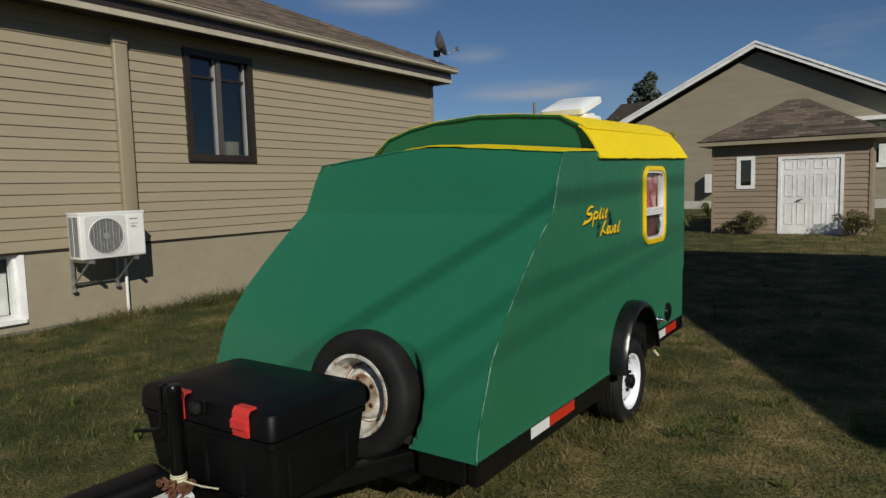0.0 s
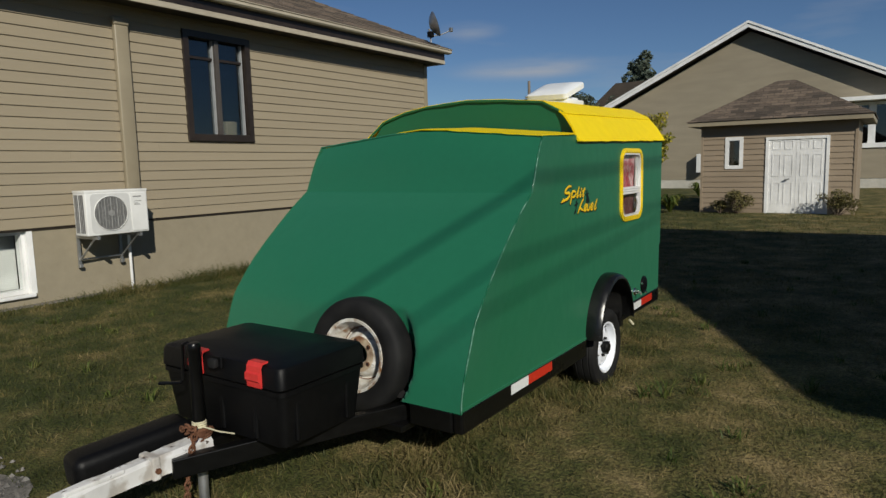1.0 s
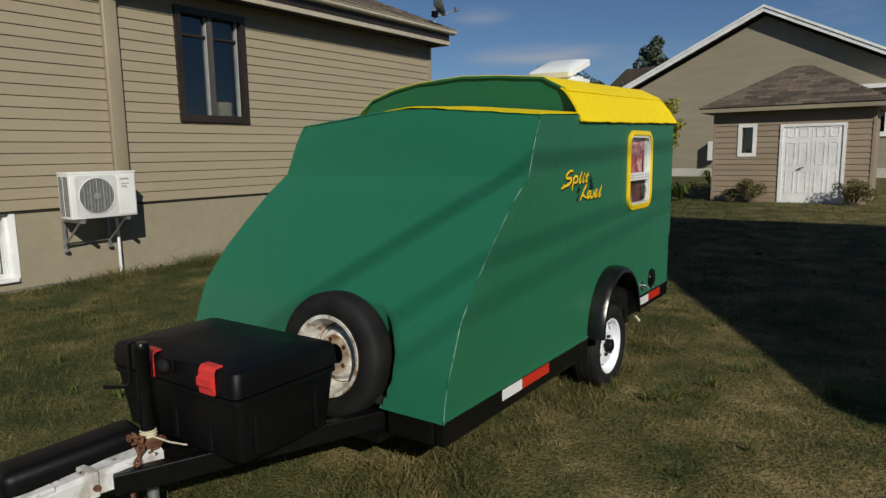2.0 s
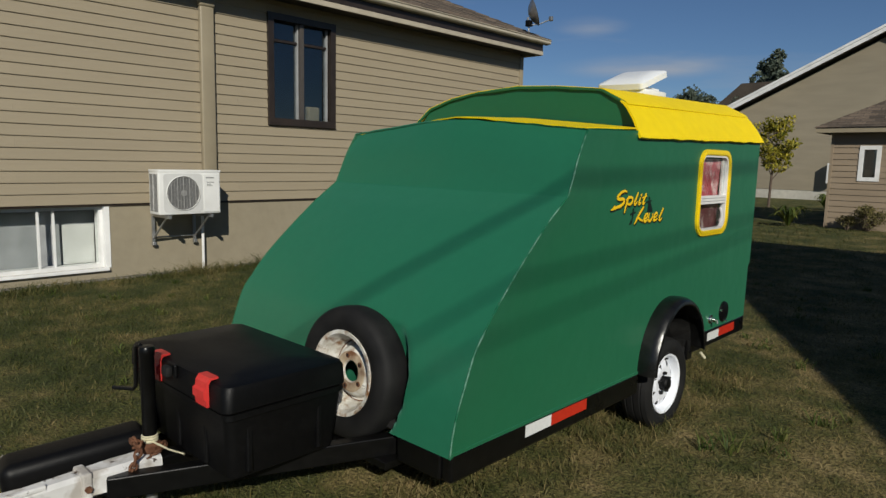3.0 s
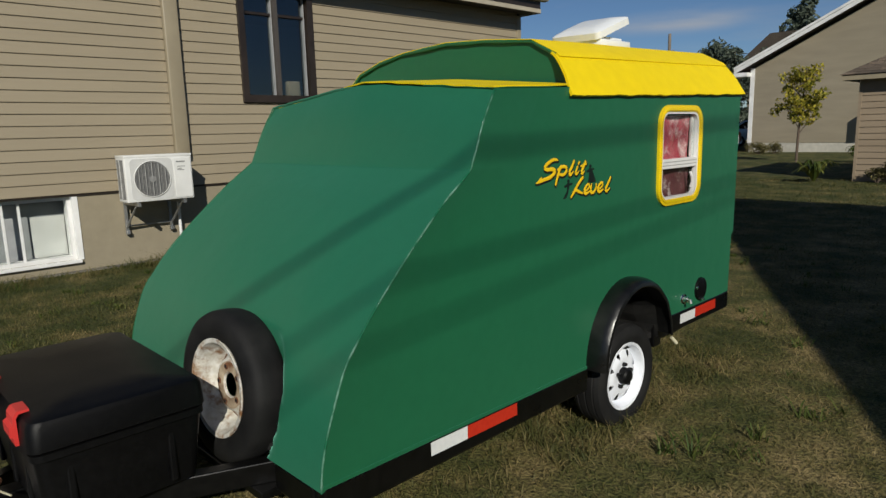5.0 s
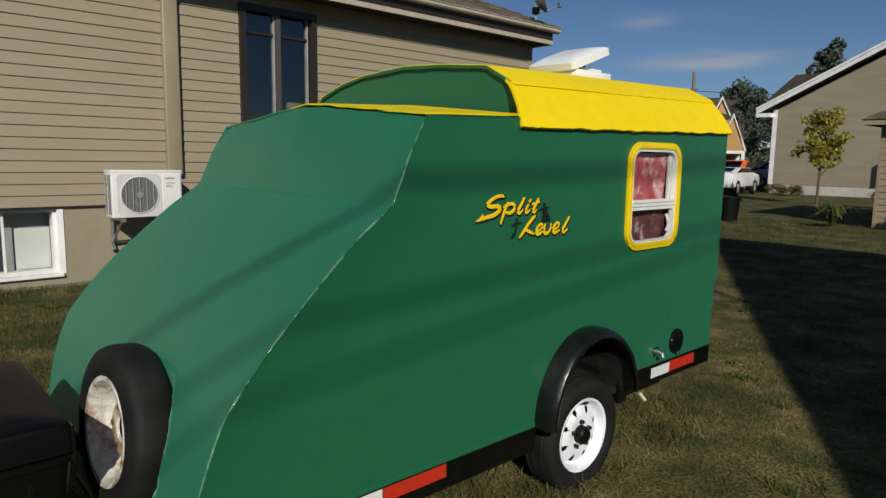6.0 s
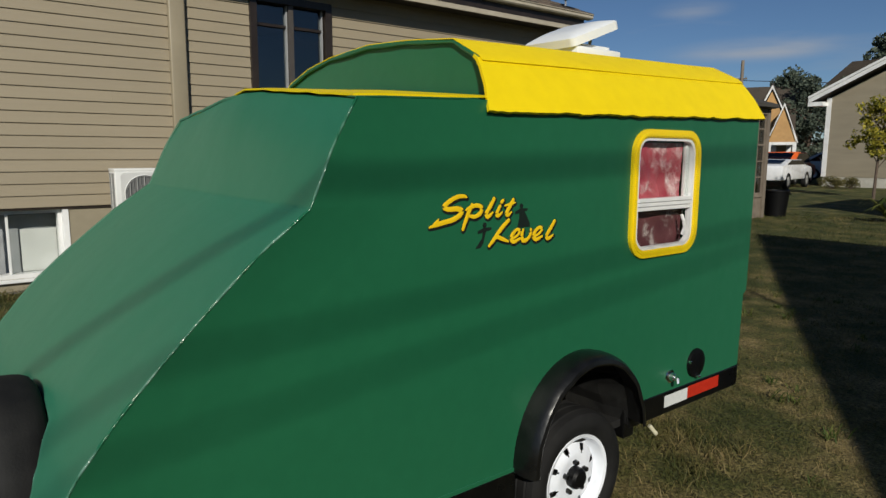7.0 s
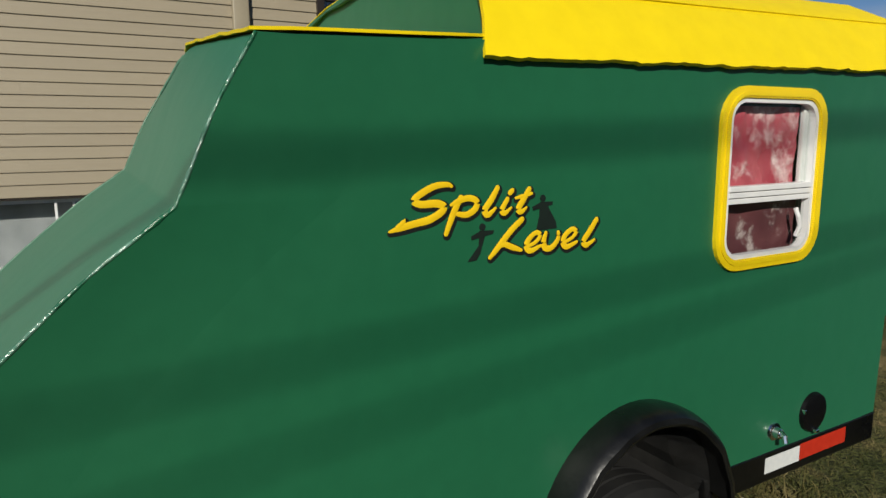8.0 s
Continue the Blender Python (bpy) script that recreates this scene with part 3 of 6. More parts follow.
def build_house():
    core_x = HX - 0.02
    wall = thing("wall_house", (HX - 0.1, 0, 0), "beige horizontal lap siding over a parged foundation", "wall", kind="structure")
    # the sheathing, in pieces round the openings
    bm = bmesh.new()
    t = 0.18
    for y0, y1, z0, z1 in ((H_Y0, WIN[0], SID_Z0, 3.5), (WIN[1], H_Y1, SID_Z0, 3.5), (WIN[0], WIN[1], SID_Z0, WIN[2]), (WIN[0], WIN[1], WIN[3], 3.5)):
        add_box(bm, core_x - t, core_x, y0, y1, z0, z1)
    part("sheathing", bm, SOFFIT, wall)
    bm = bmesh.new()
    fx = HX - 0.03
    for y0, y1, z0, z1 in ((H_Y0, BWIN[0], -0.3, SID_Z0 - 0.02), (BWIN[1], H_Y1, -0.3, SID_Z0 - 0.02), (BWIN[0], BWIN[1], -0.3, BWIN[2]), (BWIN[0], BWIN[1], BWIN[3], SID_Z0 - 0.02)):
        add_box(bm, fx - 0.25, fx, y0, y1, z0, z1)
    part("foundation", bm, FOUNDATION, wall, "parged and painted concrete foundation")
    part("starter_strip", box(fx - 0.02, HX - 0.012, H_Y0, H_Y1, SID_Z0 - 0.025, SID_Z0 + 0.004), BROWN, wall, "dark drip edge under the siding")
    part("corner_board", box(HX - 0.1, HX + 0.012, H_Y1 - 0.09, H_Y1 + 0.012, SID_Z0, 3.42, 0.004), TRIM, wall)
    part("end_wall", box(HX - 9.0, HX - 0.05, H_Y1 - 0.2, H_Y1 - 0.005, -0.3, 3.5), SIDING, wall)
    part("front_wall", box(HX - 9.0, HX - 0.05, H_Y0, H_Y0 + 0.2, -0.3, 3.5), SIDING, wall)
    part("far_wall", box(HX - 9.2, HX - 9.0, H_Y0, H_Y1 - 0.006, -0.3, 3.5), SIDING, wall)
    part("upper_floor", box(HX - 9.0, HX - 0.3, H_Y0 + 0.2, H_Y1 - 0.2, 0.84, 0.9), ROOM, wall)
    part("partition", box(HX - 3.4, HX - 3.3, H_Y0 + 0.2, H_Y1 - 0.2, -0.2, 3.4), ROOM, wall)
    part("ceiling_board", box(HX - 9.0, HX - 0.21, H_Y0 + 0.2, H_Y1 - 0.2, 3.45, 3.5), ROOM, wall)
    # eaves
    eave = thing("roof_house", (HX, 0, 3.4), "brown shingled hip roof with cream fascia and brown soffit", "roof", kind="structure")
    ex, ey = HX + 0.38, H_Y1 + 0.12
    zs = 3.458
    part("soffit", box(HX - 0.25, ex - 0.01, H_Y0 - 0.4, ey, zs, zs + 0.02), SOFFIT, eave)
    part("fascia", box(ex - 0.02, ex + 0.005, H_Y0 - 0.4, ey, zs - 0.03, zs + 0.04, 0.004), FASCIA, eave, "cream fascia board")
    part("end_fascia", box(HX - 9.5, ex - 0.022, ey, ey + 0.025, zs - 0.03, zs + 0.04, 0.004), FASCIA, eave)
    part("sub_fascia", box(ex - 0.03, ex - 0.008, H_Y0 - 0.4, ey, zs + 0.043, zs + 0.2), BROWN, eave, "dark brown board behind the gutter")
    part("end_sub_fascia", box(HX - 9.5, ex - 0.032, ey - 0.012, ey + 0.012, zs + 0.043, zs + 0.2), BROWN, eave)
    gut = bmesh.new()
    prof = [(ex - 0.006, zs + 0.165), (ex + 0.085, zs + 0.17), (ex + 0.105, zs + 0.19), (ex + 0.105, zs + 0.225), (ex + 0.12, zs + 0.235), (ex + 0.12, zs + 0.245), (ex + 0.09, zs + 0.245), (ex + 0.09, zs + 0.2), (ex - 0.006, zs + 0.185)]
    add_prism(gut, prof, "y", H_Y0 - 0.4, ey + 0.1)
    part("gutter", gut, FASCIA, eave, "cream drip edge and gutter")
    # shingles, course by course, up the slope and round the hip
    slope = 0.47
    half = 5.1
    rows = bmesh.new()
    uvl = rows.loops.layers.uv.new("UV")
    n = 30
    for i in range(n):
        d0, d1 = half * i / n, half * (i + 1) / n
        lift = 0.012
        z0, z1 = zs + 0.25 + slope * d0, zs + 0.25 + slope * d1
        a = [(ex + 0.11 - d0, H_Y0 - 0.5 + d0, z0 + lift), (ex + 0.11 - d0, ey + 0.1 - d0, z0 + lift), (ex + 0.11 - d1, ey + 0.1 - d1, z1), (ex + 0.11 - d1, H_Y0 - 0.5 + d1, z1)]
        b = [(ex + 0.11 - d0, ey + 0.1 - d0, z0 + lift), (ex + 0.11 - 2 * half + d0, ey + 0.1 - d0, z0 + lift), (ex + 0.11 - 2 * half + d1, ey + 0.1 - d1, z1), (ex + 0.11 - d1, ey + 0.1 - d1, z1)]
        lip_a = [a[0], a[1], (a[1][0], a[1][1], z0 - 0.004), (a[0][0], a[0][1], z0 - 0.004)]
        lip_b = [b[0], b[1], (b[1][0], b[1][1], z0 - 0.004), (b[0][0], b[0][1], z0 - 0.004)]
        for q, along in ((a, 1), (b, 0), (lip_a, 1), (lip_b, 0)):
            f = rows.faces.new([rows.verts.new(p) for p in q])
            for lp in f.loops:
                lp[uvl].uv = (lp.vert.co[along], (lp.vert.co.z - zs) / 0.43 + 0.02)
    add_box(rows, HX - 8.9, ex - 0.1, H_Y0 + 0.2, ey - 0.1, zs + 0.08, zs + 0.2)
    part("shingles", rows, SHINGLE, eave)
    # upstairs window
    w = thing("window_house", (HX, (WIN[0] + WIN[1]) / 2, WIN[2]), "dark brown two-casement window with pale mullions", "window", kind="structure")
    y0, y1, z0, z1 = WIN
    fr = 0.085
    part("window_frame", ring_plate([(y0, z0), (y1, z0), (y1, z1), (y0, z1)], [(y0 + fr, z0 + fr), (y1 - fr, z0 + fr), (y1 - fr, z1 - fr), (y0 + fr, z1 - fr)], "x", HX - 0.16, HX + 0.03), BROWN, w)
    part("window_sill", box(HX - 0.02, HX + 0.034, y0 - 0.004, y1 + 0.004, z0 - 0.012, z0 + 0.006, 0.004), BROWN, w)
    ym = 3.725
    part("mullion", box(HX - 0.14, HX - 0.0, ym - 0.032, ym + 0.032, z0 + fr, z1 - fr), MULLION, w, "grey-brown mullion")
    for c in (ym - 0.043, y1 - fr - 0.022):
        part("sash_stile", box(HX - 0.12, HX - 0.035, c - 0.008, c + 0.008, z0 + fr, z1 - fr, 0.004), BLIND_GREY, w, "pale grey inner sash stile")
    part("transom_bar", box(HX - 0.11, HX - 0.045, y0 + fr, y1 - fr, z1 - 0.36, z1 - 0.325, 0.003), BROWN, w)
    for a, b in ((y0 + fr, ym - 0.032), (ym + 0.032, y1 - fr)):
        p = part("pane", box(HX - 0.088, HX - 0.08, a, b, z0 + fr, z1 - fr), GLASS, w)
        p.visible_shadow = False
    solo("cushion", box(HX - 0.36, HX - 0.24, 4.0, 4.2, z0 + 0.02, z0 + 0.30, 0.03, 3), CARDBOARD, "tan cushion standing on the inner window sill", "cushion", smooth=True)
    solo("inner_sill", box(HX - 0.5, HX - 0.2, y0, y1, z0 - 0.03, z0 + 0.02, 0.005), WHITE_PAINT, "white inner window sill board", "sill", kind="structure")
    # basement window
    w = thing("window_basement", (HX, 0.3, BWIN[2]), "white sliding basement window with a drawn blind", "window", kind="structure")
    y0, y1, z0, z1 = BWIN
    fr = 0.045
    part("window_frame", ring_plate([(y0, z0), (y1, z0), (y1, z1), (y0, z1)], [(y0 + fr, z0 + fr), (y1 - fr, z0 + fr), (y1 - fr, z1 - fr), (y0 + fr, z1 - fr)], "x", HX - 0.22, HX - 0.075), WHITE_PAINT, w)
    part("reveal", prism([(HX - 0.076, y1 - 0.012), (HX - 0.022, y1 - 0.004), (HX - 0.018, y1 + 0.05), (HX - 0.03, y1 + 0.052), (HX - 0.076, y1 + 0.004)], "z", z0, z1 - 0.01), WHITE_PAINT, w, "white plastered reveal")
    part("window_sill", box(HX - 0.04, HX + 0.02, y0 - 0.02, y1 + 0.02, z0 - 0.03, z0 + 0.004, 0.006), WHITE_PAINT, w)
    for c, xx in ((0.40, -0.10), (0.56, -0.13)):
        part("sash_stile", box(HX + xx - 0.02, HX + xx + 0.02, c - 0.012, c + 0.012, z0 + fr, z1 - fr, 0.003), WHITE_PAINT, w)
    for a, b, xx in ((y0 + fr, 0.40, -0.105), (0.56, y1 - fr, -0.135)):
        p = part("pane", box(HX + xx - 0.004, HX + xx, a, b, z0 + fr, z1 - fr), GLASS_CLEAR, w)
        p.visible_shadow = False
    solo("window_blind", box(HX - 0.27, HX - 0.255, 0.68, y1 - fr, z0 + fr, z1 - 0.22), BLIND, "white blind drawn behind the basement window", "blind")
    solo("folded_blind", box(HX - 0.33, HX - 0.31, -0.38, 1.04, z0 + 0.02, z1 - 0.02), BLIND_GREY, "pale grey blind drawn across the basement window", "blind")


def build_line_cover():
    """The duct that hides the heat pump's lines on the wall."""
    t = thing("line_cover", (HX, 2.31, 1.2), "beige line-set cover duct on the siding", "duct")
    part("duct", box(HX + 0.001, HX + 0.075, 2.22, 2.40, 1.15, 3.20, 0.018, 3), TRIM, t, smooth=True)
    part("cap", box(HX + 0.001, HX + 0.09, 2.205, 2.415, 3.19, 3.30, 0.03, 3), TRIM, t, smooth=True)
    return t


def build_heat_pump():
    x0, x1, y0, y1, z0, z1 = HX + 0.20, HX + 0.47, 1.48, 2.225, 0.706, 1.218
    t = thing("heat_pump", (HX + 0.2, 1.9, 0.3), "white wall-mounted heat pump outdoor unit on steel brackets", "heat pump")
    part("casing", box(x0, x1, y0, y1, z0, z1, 0.014, 3), AC_WHITE, t, smooth=True)
    part("top_cover", box(x0 - 0.002, x1 + 0.003, y0 - 0.003, y1 + 0.003, z1 - 0.025, z1 + 0.005, 0.006), AC_WHITE, t, smooth=True)
    cy, cz, r = 1.765, 0.955, 0.193
    bezel = prism(rounded_rect(cy - 0.232, cy + 0.232, cz - 0.226, cz + 0.226, 0.05), "x", x1 - 0.004, x1 + 0.002)
    part("fan_bezel", bezel, AC_PANEL, t, "greyish moulded square round the fan")
    shroud = bmesh.new()
    add_lathe(shroud, [(0.006, r + 0.010), (0.013, r + 0.008), (0.014, r + 0.003), (0.004, r)], (x1, cy, cz), (1, 0, 0), 48)
    part("fan_shroud", shroud, AC_WHITE, t, smooth=True)
    # flat disc; the fan cavity's shade is put into its grey
    back = bmesh.new()
    add_lathe(back, [(0.004, r), (0.004, 0.0001)], (x1, cy, cz), (1, 0, 0), 40)
    part("fan_opening", back, AC_DARK, t, "dark grey disc for the shaded fan opening")
    grille = bmesh.new()
    for rr in (0.10, 0.182):
        add_tube(grille, [(x1 + 0.012, cy + rr * math.cos(a * math.tau / 28), cz + rr * math.sin(a * math.tau / 28)) for a in range(29)], 0.0022, 5)
    for k in range(-5, 6):
        yy = k * 0.036
        h = math.sqrt(max(0, 0.187 ** 2 - yy ** 2))
        add_rod(grille, (x1 + 0.014, cy + yy, cz - h), (x1 + 0.014, cy + yy, cz + h), 0.006 if k % 2 == 0 else 0.0025, sides=6)
    part("grille", grille, AC_GRILLE, t)
    part("fan_hub", rod((x1 + 0.008, cy, cz), (x1 + 0.018, cy, cz), 0.035, sides=24), AC_GRILLE, t)
    panel = bmesh.new()
    add_box(panel, x1 - 0.002, x1 + 0.006, 2.01, 2.21, z0 + 0.02, z1 - 0.04, 0.005)
    part("service_panel", panel, AC_WHITE, t)
    part("badge", box(x1 + 0.006, x1 + 0.008, 2.04, 2.14, 1.125, 1.14), AC_GRILLE, t, "grey brand bar")
    for zz, ya, yb in ((1.075, 2.05, 2.14), (1.05, 2.05, 2.10), (1.035, 2.05, 2.125)):
        part("rating_label", box(x1 + 0.006, x1 + 0.0075, ya, yb, zz, zz + 0.008), AC_GRILLE, t)
    # closed plate whose dark colour stands for the shade inside the coil opening
    part("side_slot", box(x0 + 0.03, x1 - 0.045, y0 - 0.002, y0 + 0.004, z0 + 0.035, z1 - 0.045), AC_DARK, t, "dark plate for the shaded coil opening in the side")
    for k in range(5):
        xx = x0 + 0.05 + k * 0.036
        part("side_bar", box(xx, xx + 0.007, y0 - 0.006, y0 - 0.001, z0 + 0.035, z1 - 0.045), AC_WHITE if k == 2 else AC_GRILLE, t)
    for yy in (1.59, 2.10):
        br = part("bracket", box(HX + 0.002, HX + 0.03, yy - 0.015, yy + 0.015, 0.34, 0.71), GALV, t, "galvanised steel bracket")
        part("arm", box(HX + 0.03, HX + 0.50, yy - 0.015, yy + 0.015, 0.662, 0.70), GALV, br)
        part("strut", rod((HX + 0.03, yy, 0.40), (HX + 0.40, yy, 0.672), 0.012, sides=8), GALV, br)
        part("foot", box(HX + 0.002, HX + 0.05, yy - 0.022, yy + 0.022, 0.31, 0.35, 0.006), GALV, br)
        for xx in (x0 + 0.05, x1 - 0.05):
            part("rubber_mount", rod((xx, yy, 0.699), (xx, yy, 0.708), 0.022, sides=12), BLACK_PLASTIC, br)
    part("tie_bar", rod((HX + 0.02, 1.58, 0.405), (HX + 0.02, 2.12, 0.405), 0.011, sides=8), GALV, t)
    part("drain_pipe", rod((HX + 0.06, 2.19, -0.1), (HX + 0.06, 2.19, 0.66), 0.018, sides=14), WHITE_PAINT, t, "white plastic drain pipe", smooth=True)


def build_dish():
    bx, by, bz = -5.98, 8.35, 3.87
    t = thing("satellite_dish", (bx, by, bz - 0.08), "small grey satellite dish on the roof edge, seen edge-on", "satellite dish")
    part("mast", add_tube(bmesh.new(), [(bx, by, bz - 0.1), (bx, by, bz + 0.05), (bx - 0.02, by - 0.02, bz + 0.16)], 0.02, 8), GALV, t)
    bowl = bmesh.new()
    R = 0.21
    prof = [(0.10 * (r / R) ** 2, r) for r in (0.001, 0.07, 0.14, 0.2, 0.24, R)]
    prof += [(d - 0.008, r) for d, r in prof[::-1]]
    add_lathe(bowl, prof, (bx - 0.03, by + 0.02, bz + 0.22), (0.72, 0.62, 0.32), 28)
    part("bowl", bowl, GALV, t, smooth=True)
    part("feed_arm", add_tube(bmesh.new(), [(bx, by, bz + 0.02), (bx + 0.16, by + 0.13, bz + 0.05), (bx + 0.30, by + 0.25, bz + 0.13)], 0.011, 8), GALV, t)
    part("receiver", box(bx + 0.27, bx + 0.34, by + 0.22, by + 0.28, bz + 0.10, bz + 0.18, 0.012), GALV, t)
    part("mount", box(bx - 0.05, bx + 0.05, by - 0.05, by + 0.05, bz + 0.0, bz + 0.11, 0.01), BLACK_PLASTIC, t)


build_house()
build_line_cover()
build_heat_pump()
build_dish()


# ---- the trailer ----
W = 1.63
EDGE = [(0.0, 0.30), (0.012, 0.40), (0.04, 0.52), (0.095, 0.67), (0.155, 0.755), (0.225, 0.84), (0.305, 0.925), (0.41, 1.03),
        (0.535, 1.145), (0.62, 1.21), (0.672, 1.25), (0.706, 1.325), (0.748, 1.415), (0.82, 1.536)]


def edge_fine():
    """The curve of the front, subdivided, with its kink kept."""
    out = []
    n = len(EDGE)
    for i in range(n - 1):
        p0, p1, p2, p3 = (Vector(EDGE[min(max(k, 0), n - 1)]) for k in (i - 1, i, i + 1, i + 2))
        if EDGE[i] == (0.672, 1.25):
            p0 = p1
        if EDGE[i + 1] == (0.672, 1.25):
            p3 = p2
        for k in range(6):
            t = k / 6
            out.append(tuple(0.5 * ((2 * p1) + (p2 - p0) * t + (2 * p0 - 5 * p1 + 4 * p2 - p3) * t * t + (3 * p1 - p0 - 3 * p2 + p3) * t ** 3)))
    return out + [EDGE[-1]]


def skew(x, z):
    """The upper front leans back a little towards the far side."""
    return 0.046 * smoothstep(0.8, 1.3, z) * -x / W


def flare(z):
    """How far the cover's edge stands out from the flat of the side."""
    return 0.017 * smoothstep(0.32, 0.65, z) * (1 - 0.6 * smoothstep(1.28, 1.53, z))


def tent(x):
    """The shallow peak of the front's upper edge, softened at the top."""
    u = abs(x + 0.78) / 0.82
    return 1 - math.sqrt(u * u + 0.006) / math.sqrt(1.006)


def roof_rise(y, x=0.0):
    """The roof climbs a little to the rear on the open side only."""
    return 0.022 * (y - 1.3) * (1 - 1.4 * smoothstep(-0.3, -1.2, x))


ARCH = [(0.012, 1.531), (-0.118, 1.702), (-0.25, 1.769), (-0.52, 1.798), (-0.785, 1.813), (-1.10, 1.797), (-1.30, 1.768), (-1.49, 1.715), (-1.645, 1.60)]
TW = (2.012, 2.478, 0.986, 1.487)   # the window's outer frame


def build_trailer():
    t = thing("camping_trailer", (-W / 2, 1.6, -0.04), "home-built dark green camping trailer with a yellow roof", "trailer")
    curve = edge_fine()
    # sides: one solid sheet each, cut out for the wheel arch and, on the near side, the window
    arch_cut = [(1.744 + 0.316 * math.cos(radians(a)), 0.315 + 0.350 * math.sin(radians(a))) for a in range(180, -1, -12)]
    rear = [(2.925, 0.39), (2.936, 0.735), (2.962, 0.752), (2.972, 1.575)]
    outline = [curve[0], (1.425, 0.3149)] + arch_cut + [(2.066, 0.372)] + rear
    top = [(1.37, 1.545), (1.29, 1.553), curve[-1]]
    hole = rounded_rect(TW[0] + 0.03, TW[1] - 0.03, TW[2] + 0.03, TW[3] - 0.03, 0.07)
    k = max(range(len(hole)), key=lambda i: hole[i][1] - abs(hole[i][0] - 2.24) * 0.1)
    loop = hole[k:] + hole[:k + 1]
    near = outline + [(hole[k][0], 1.566)] + loop[::-1] + [(hole[k][0] - 0.0004, 1.566)] + top + curve[::-1][1:-1]
    far = outline[1:] + top[:2] + [(y + skew(-W, z), z) for y, z in curve[::-1]]
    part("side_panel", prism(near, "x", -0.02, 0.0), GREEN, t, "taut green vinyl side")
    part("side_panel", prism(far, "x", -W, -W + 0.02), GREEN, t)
    # front cover, drawn over the curve and crowned at the top
    rows = []
    for y, z in curve:
        up = 0.078 * smoothstep(1.25, 1.535, z)
        row = []
        for j in range(79):
            x = -W * j / 78
            # pushed in round the spare wheel
            dent = max(0.0, 0.125 - y) * smoothstep(0.326, 0.288, math.hypot(x + 0.600, z - 0.486))
            row.append((x + flare(z) * smoothstep(-0.25, 0.0, x), skew(x, z) + y + dent - 0.004 + 0.004 * noise.noise(Vector((x * 3, y * 2, z * 2))),
                        z + up * tent(x) - 0.006 * smoothstep(1.45, 1.53, z)))
        rows.append(row)
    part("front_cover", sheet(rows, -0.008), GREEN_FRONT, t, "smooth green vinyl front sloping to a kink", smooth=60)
    for x in (0.0015, -W - 0.0015):
        part("edge_welt", add_tube(bmesh.new(), [(x + (flare(z) if x > 0 else 0.0), y - 0.004 + skew(min(x, 0.0), z), z) for y, z in curve], lambda s: 0.0034 + 0.0016 * noise.noise(Vector((s * 30, 0, x))), 8), GREEN_GLINT_WELT if x > 0 else GREEN, t, "glossy green seam with painted pale glints" if x > 0 else "", smooth=True)
    # the cover's side, drawn back from the edge onto the flat panel
    wrap = [[(flare(z) * (1 - f) ** 2.2 + 0.0032 - 0.0042 * f, y - 0.003 + f * 0.34, z) for f in (0.0, 0.15, 0.3, 0.45, 0.6, 0.8, 1.0)] for y, z in curve[1:]]
    part("edge_wrap", sheet(wrap, 0.0), GREEN, t, smooth=True)
    lip = []
    for j in range(40):
        x = -W * j / 39
        lip.append((x, 0.818 + skew(x, 1.53), 1.519 + 0.076 * tent(x) + 0.018 * smoothstep(-0.7, -1.05, x) + 0.004 * noise.noise(Vector((x * 6, 1, 0))) + 0.004 * noise.noise(Vector((x * 19, 1, 0)))))
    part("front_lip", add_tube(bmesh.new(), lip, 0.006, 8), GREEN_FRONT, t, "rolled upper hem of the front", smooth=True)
    # low roof between the front and the raised part
    rows = []
    for i in range(8):
        f = i / 7
        row = []
        for j in range(61):
            x = 0.008 - 0.030 * smoothstep(0.8, 0.95, f) - (W + 0.016) * j / 60
            hem = (1 - f) ** 6
            tuck = smoothstep(-0.75, -1.05, x)
            row.append((x, 0.806 + 0.03 * tuck * (1 - f) + skew(x, 1.53) + (0.519 - skew(x, 1.53)) * f + hem * 0.012 * noise.noise(Vector((x * 7, 4, 0))),
                        1.541 + 0.016 * f + (0.078 + 0.004 * f) * tent(x) - 0.003 * math.sin(math.pi * f)
                        - hem * (0.006 + 0.006 * noise.noise(Vector((x * 9, 2, 0))))))
        rows.append(row)
    part("low_roof", sheet(rows, 0.006), YELLOW, t, "narrow strip of low yellow roof", smooth=True)
    # raised arch: green face and yellow roof
    face = [(x - 0.0, z) for x, z in ARCH[1:-1]]
    face = [(-0.012, 1.56)] + face + [(-W + 0.012, 1.56)]
    part("arch_face", prism(face, "y", 1.360, 1.380), GREEN, t, "green arched end under the raised roof")
    hem = []
    for i in range(len(ARCH) - 2):
        (xa, za), (xb, zb) = ARCH[i + 1], ARCH[i + 2]
        hem += [(xa + (xb - xa) * k / 6, 1.350, za + (zb - za) * k / 6 - 0.006) for k in range(6)]
    part("arch_hem", add_tube(bmesh.new(), hem, lambda s: 0.008 + 0.007 * noise.noise(Vector((s * 9, 3, 0))), 8), GREEN, t, "puckered green hem along the arch", smooth=True)
    rows = []
    for i in range(13):
        y = 1.345 + (2.983 - 1.345) * i / 12
        rows.append([(x, y, z + 0.001 + roof_rise(y, x) + 0.003 * noise.noise(Vector((x * 2, y * 2, 4)))) for x, z in [(-0.098, 1.683)] + ARCH[1:]])
    part("roof", sheet(rows, 0.003), YELLOW, t, "bright yellow painted canvas roof", smooth=20)
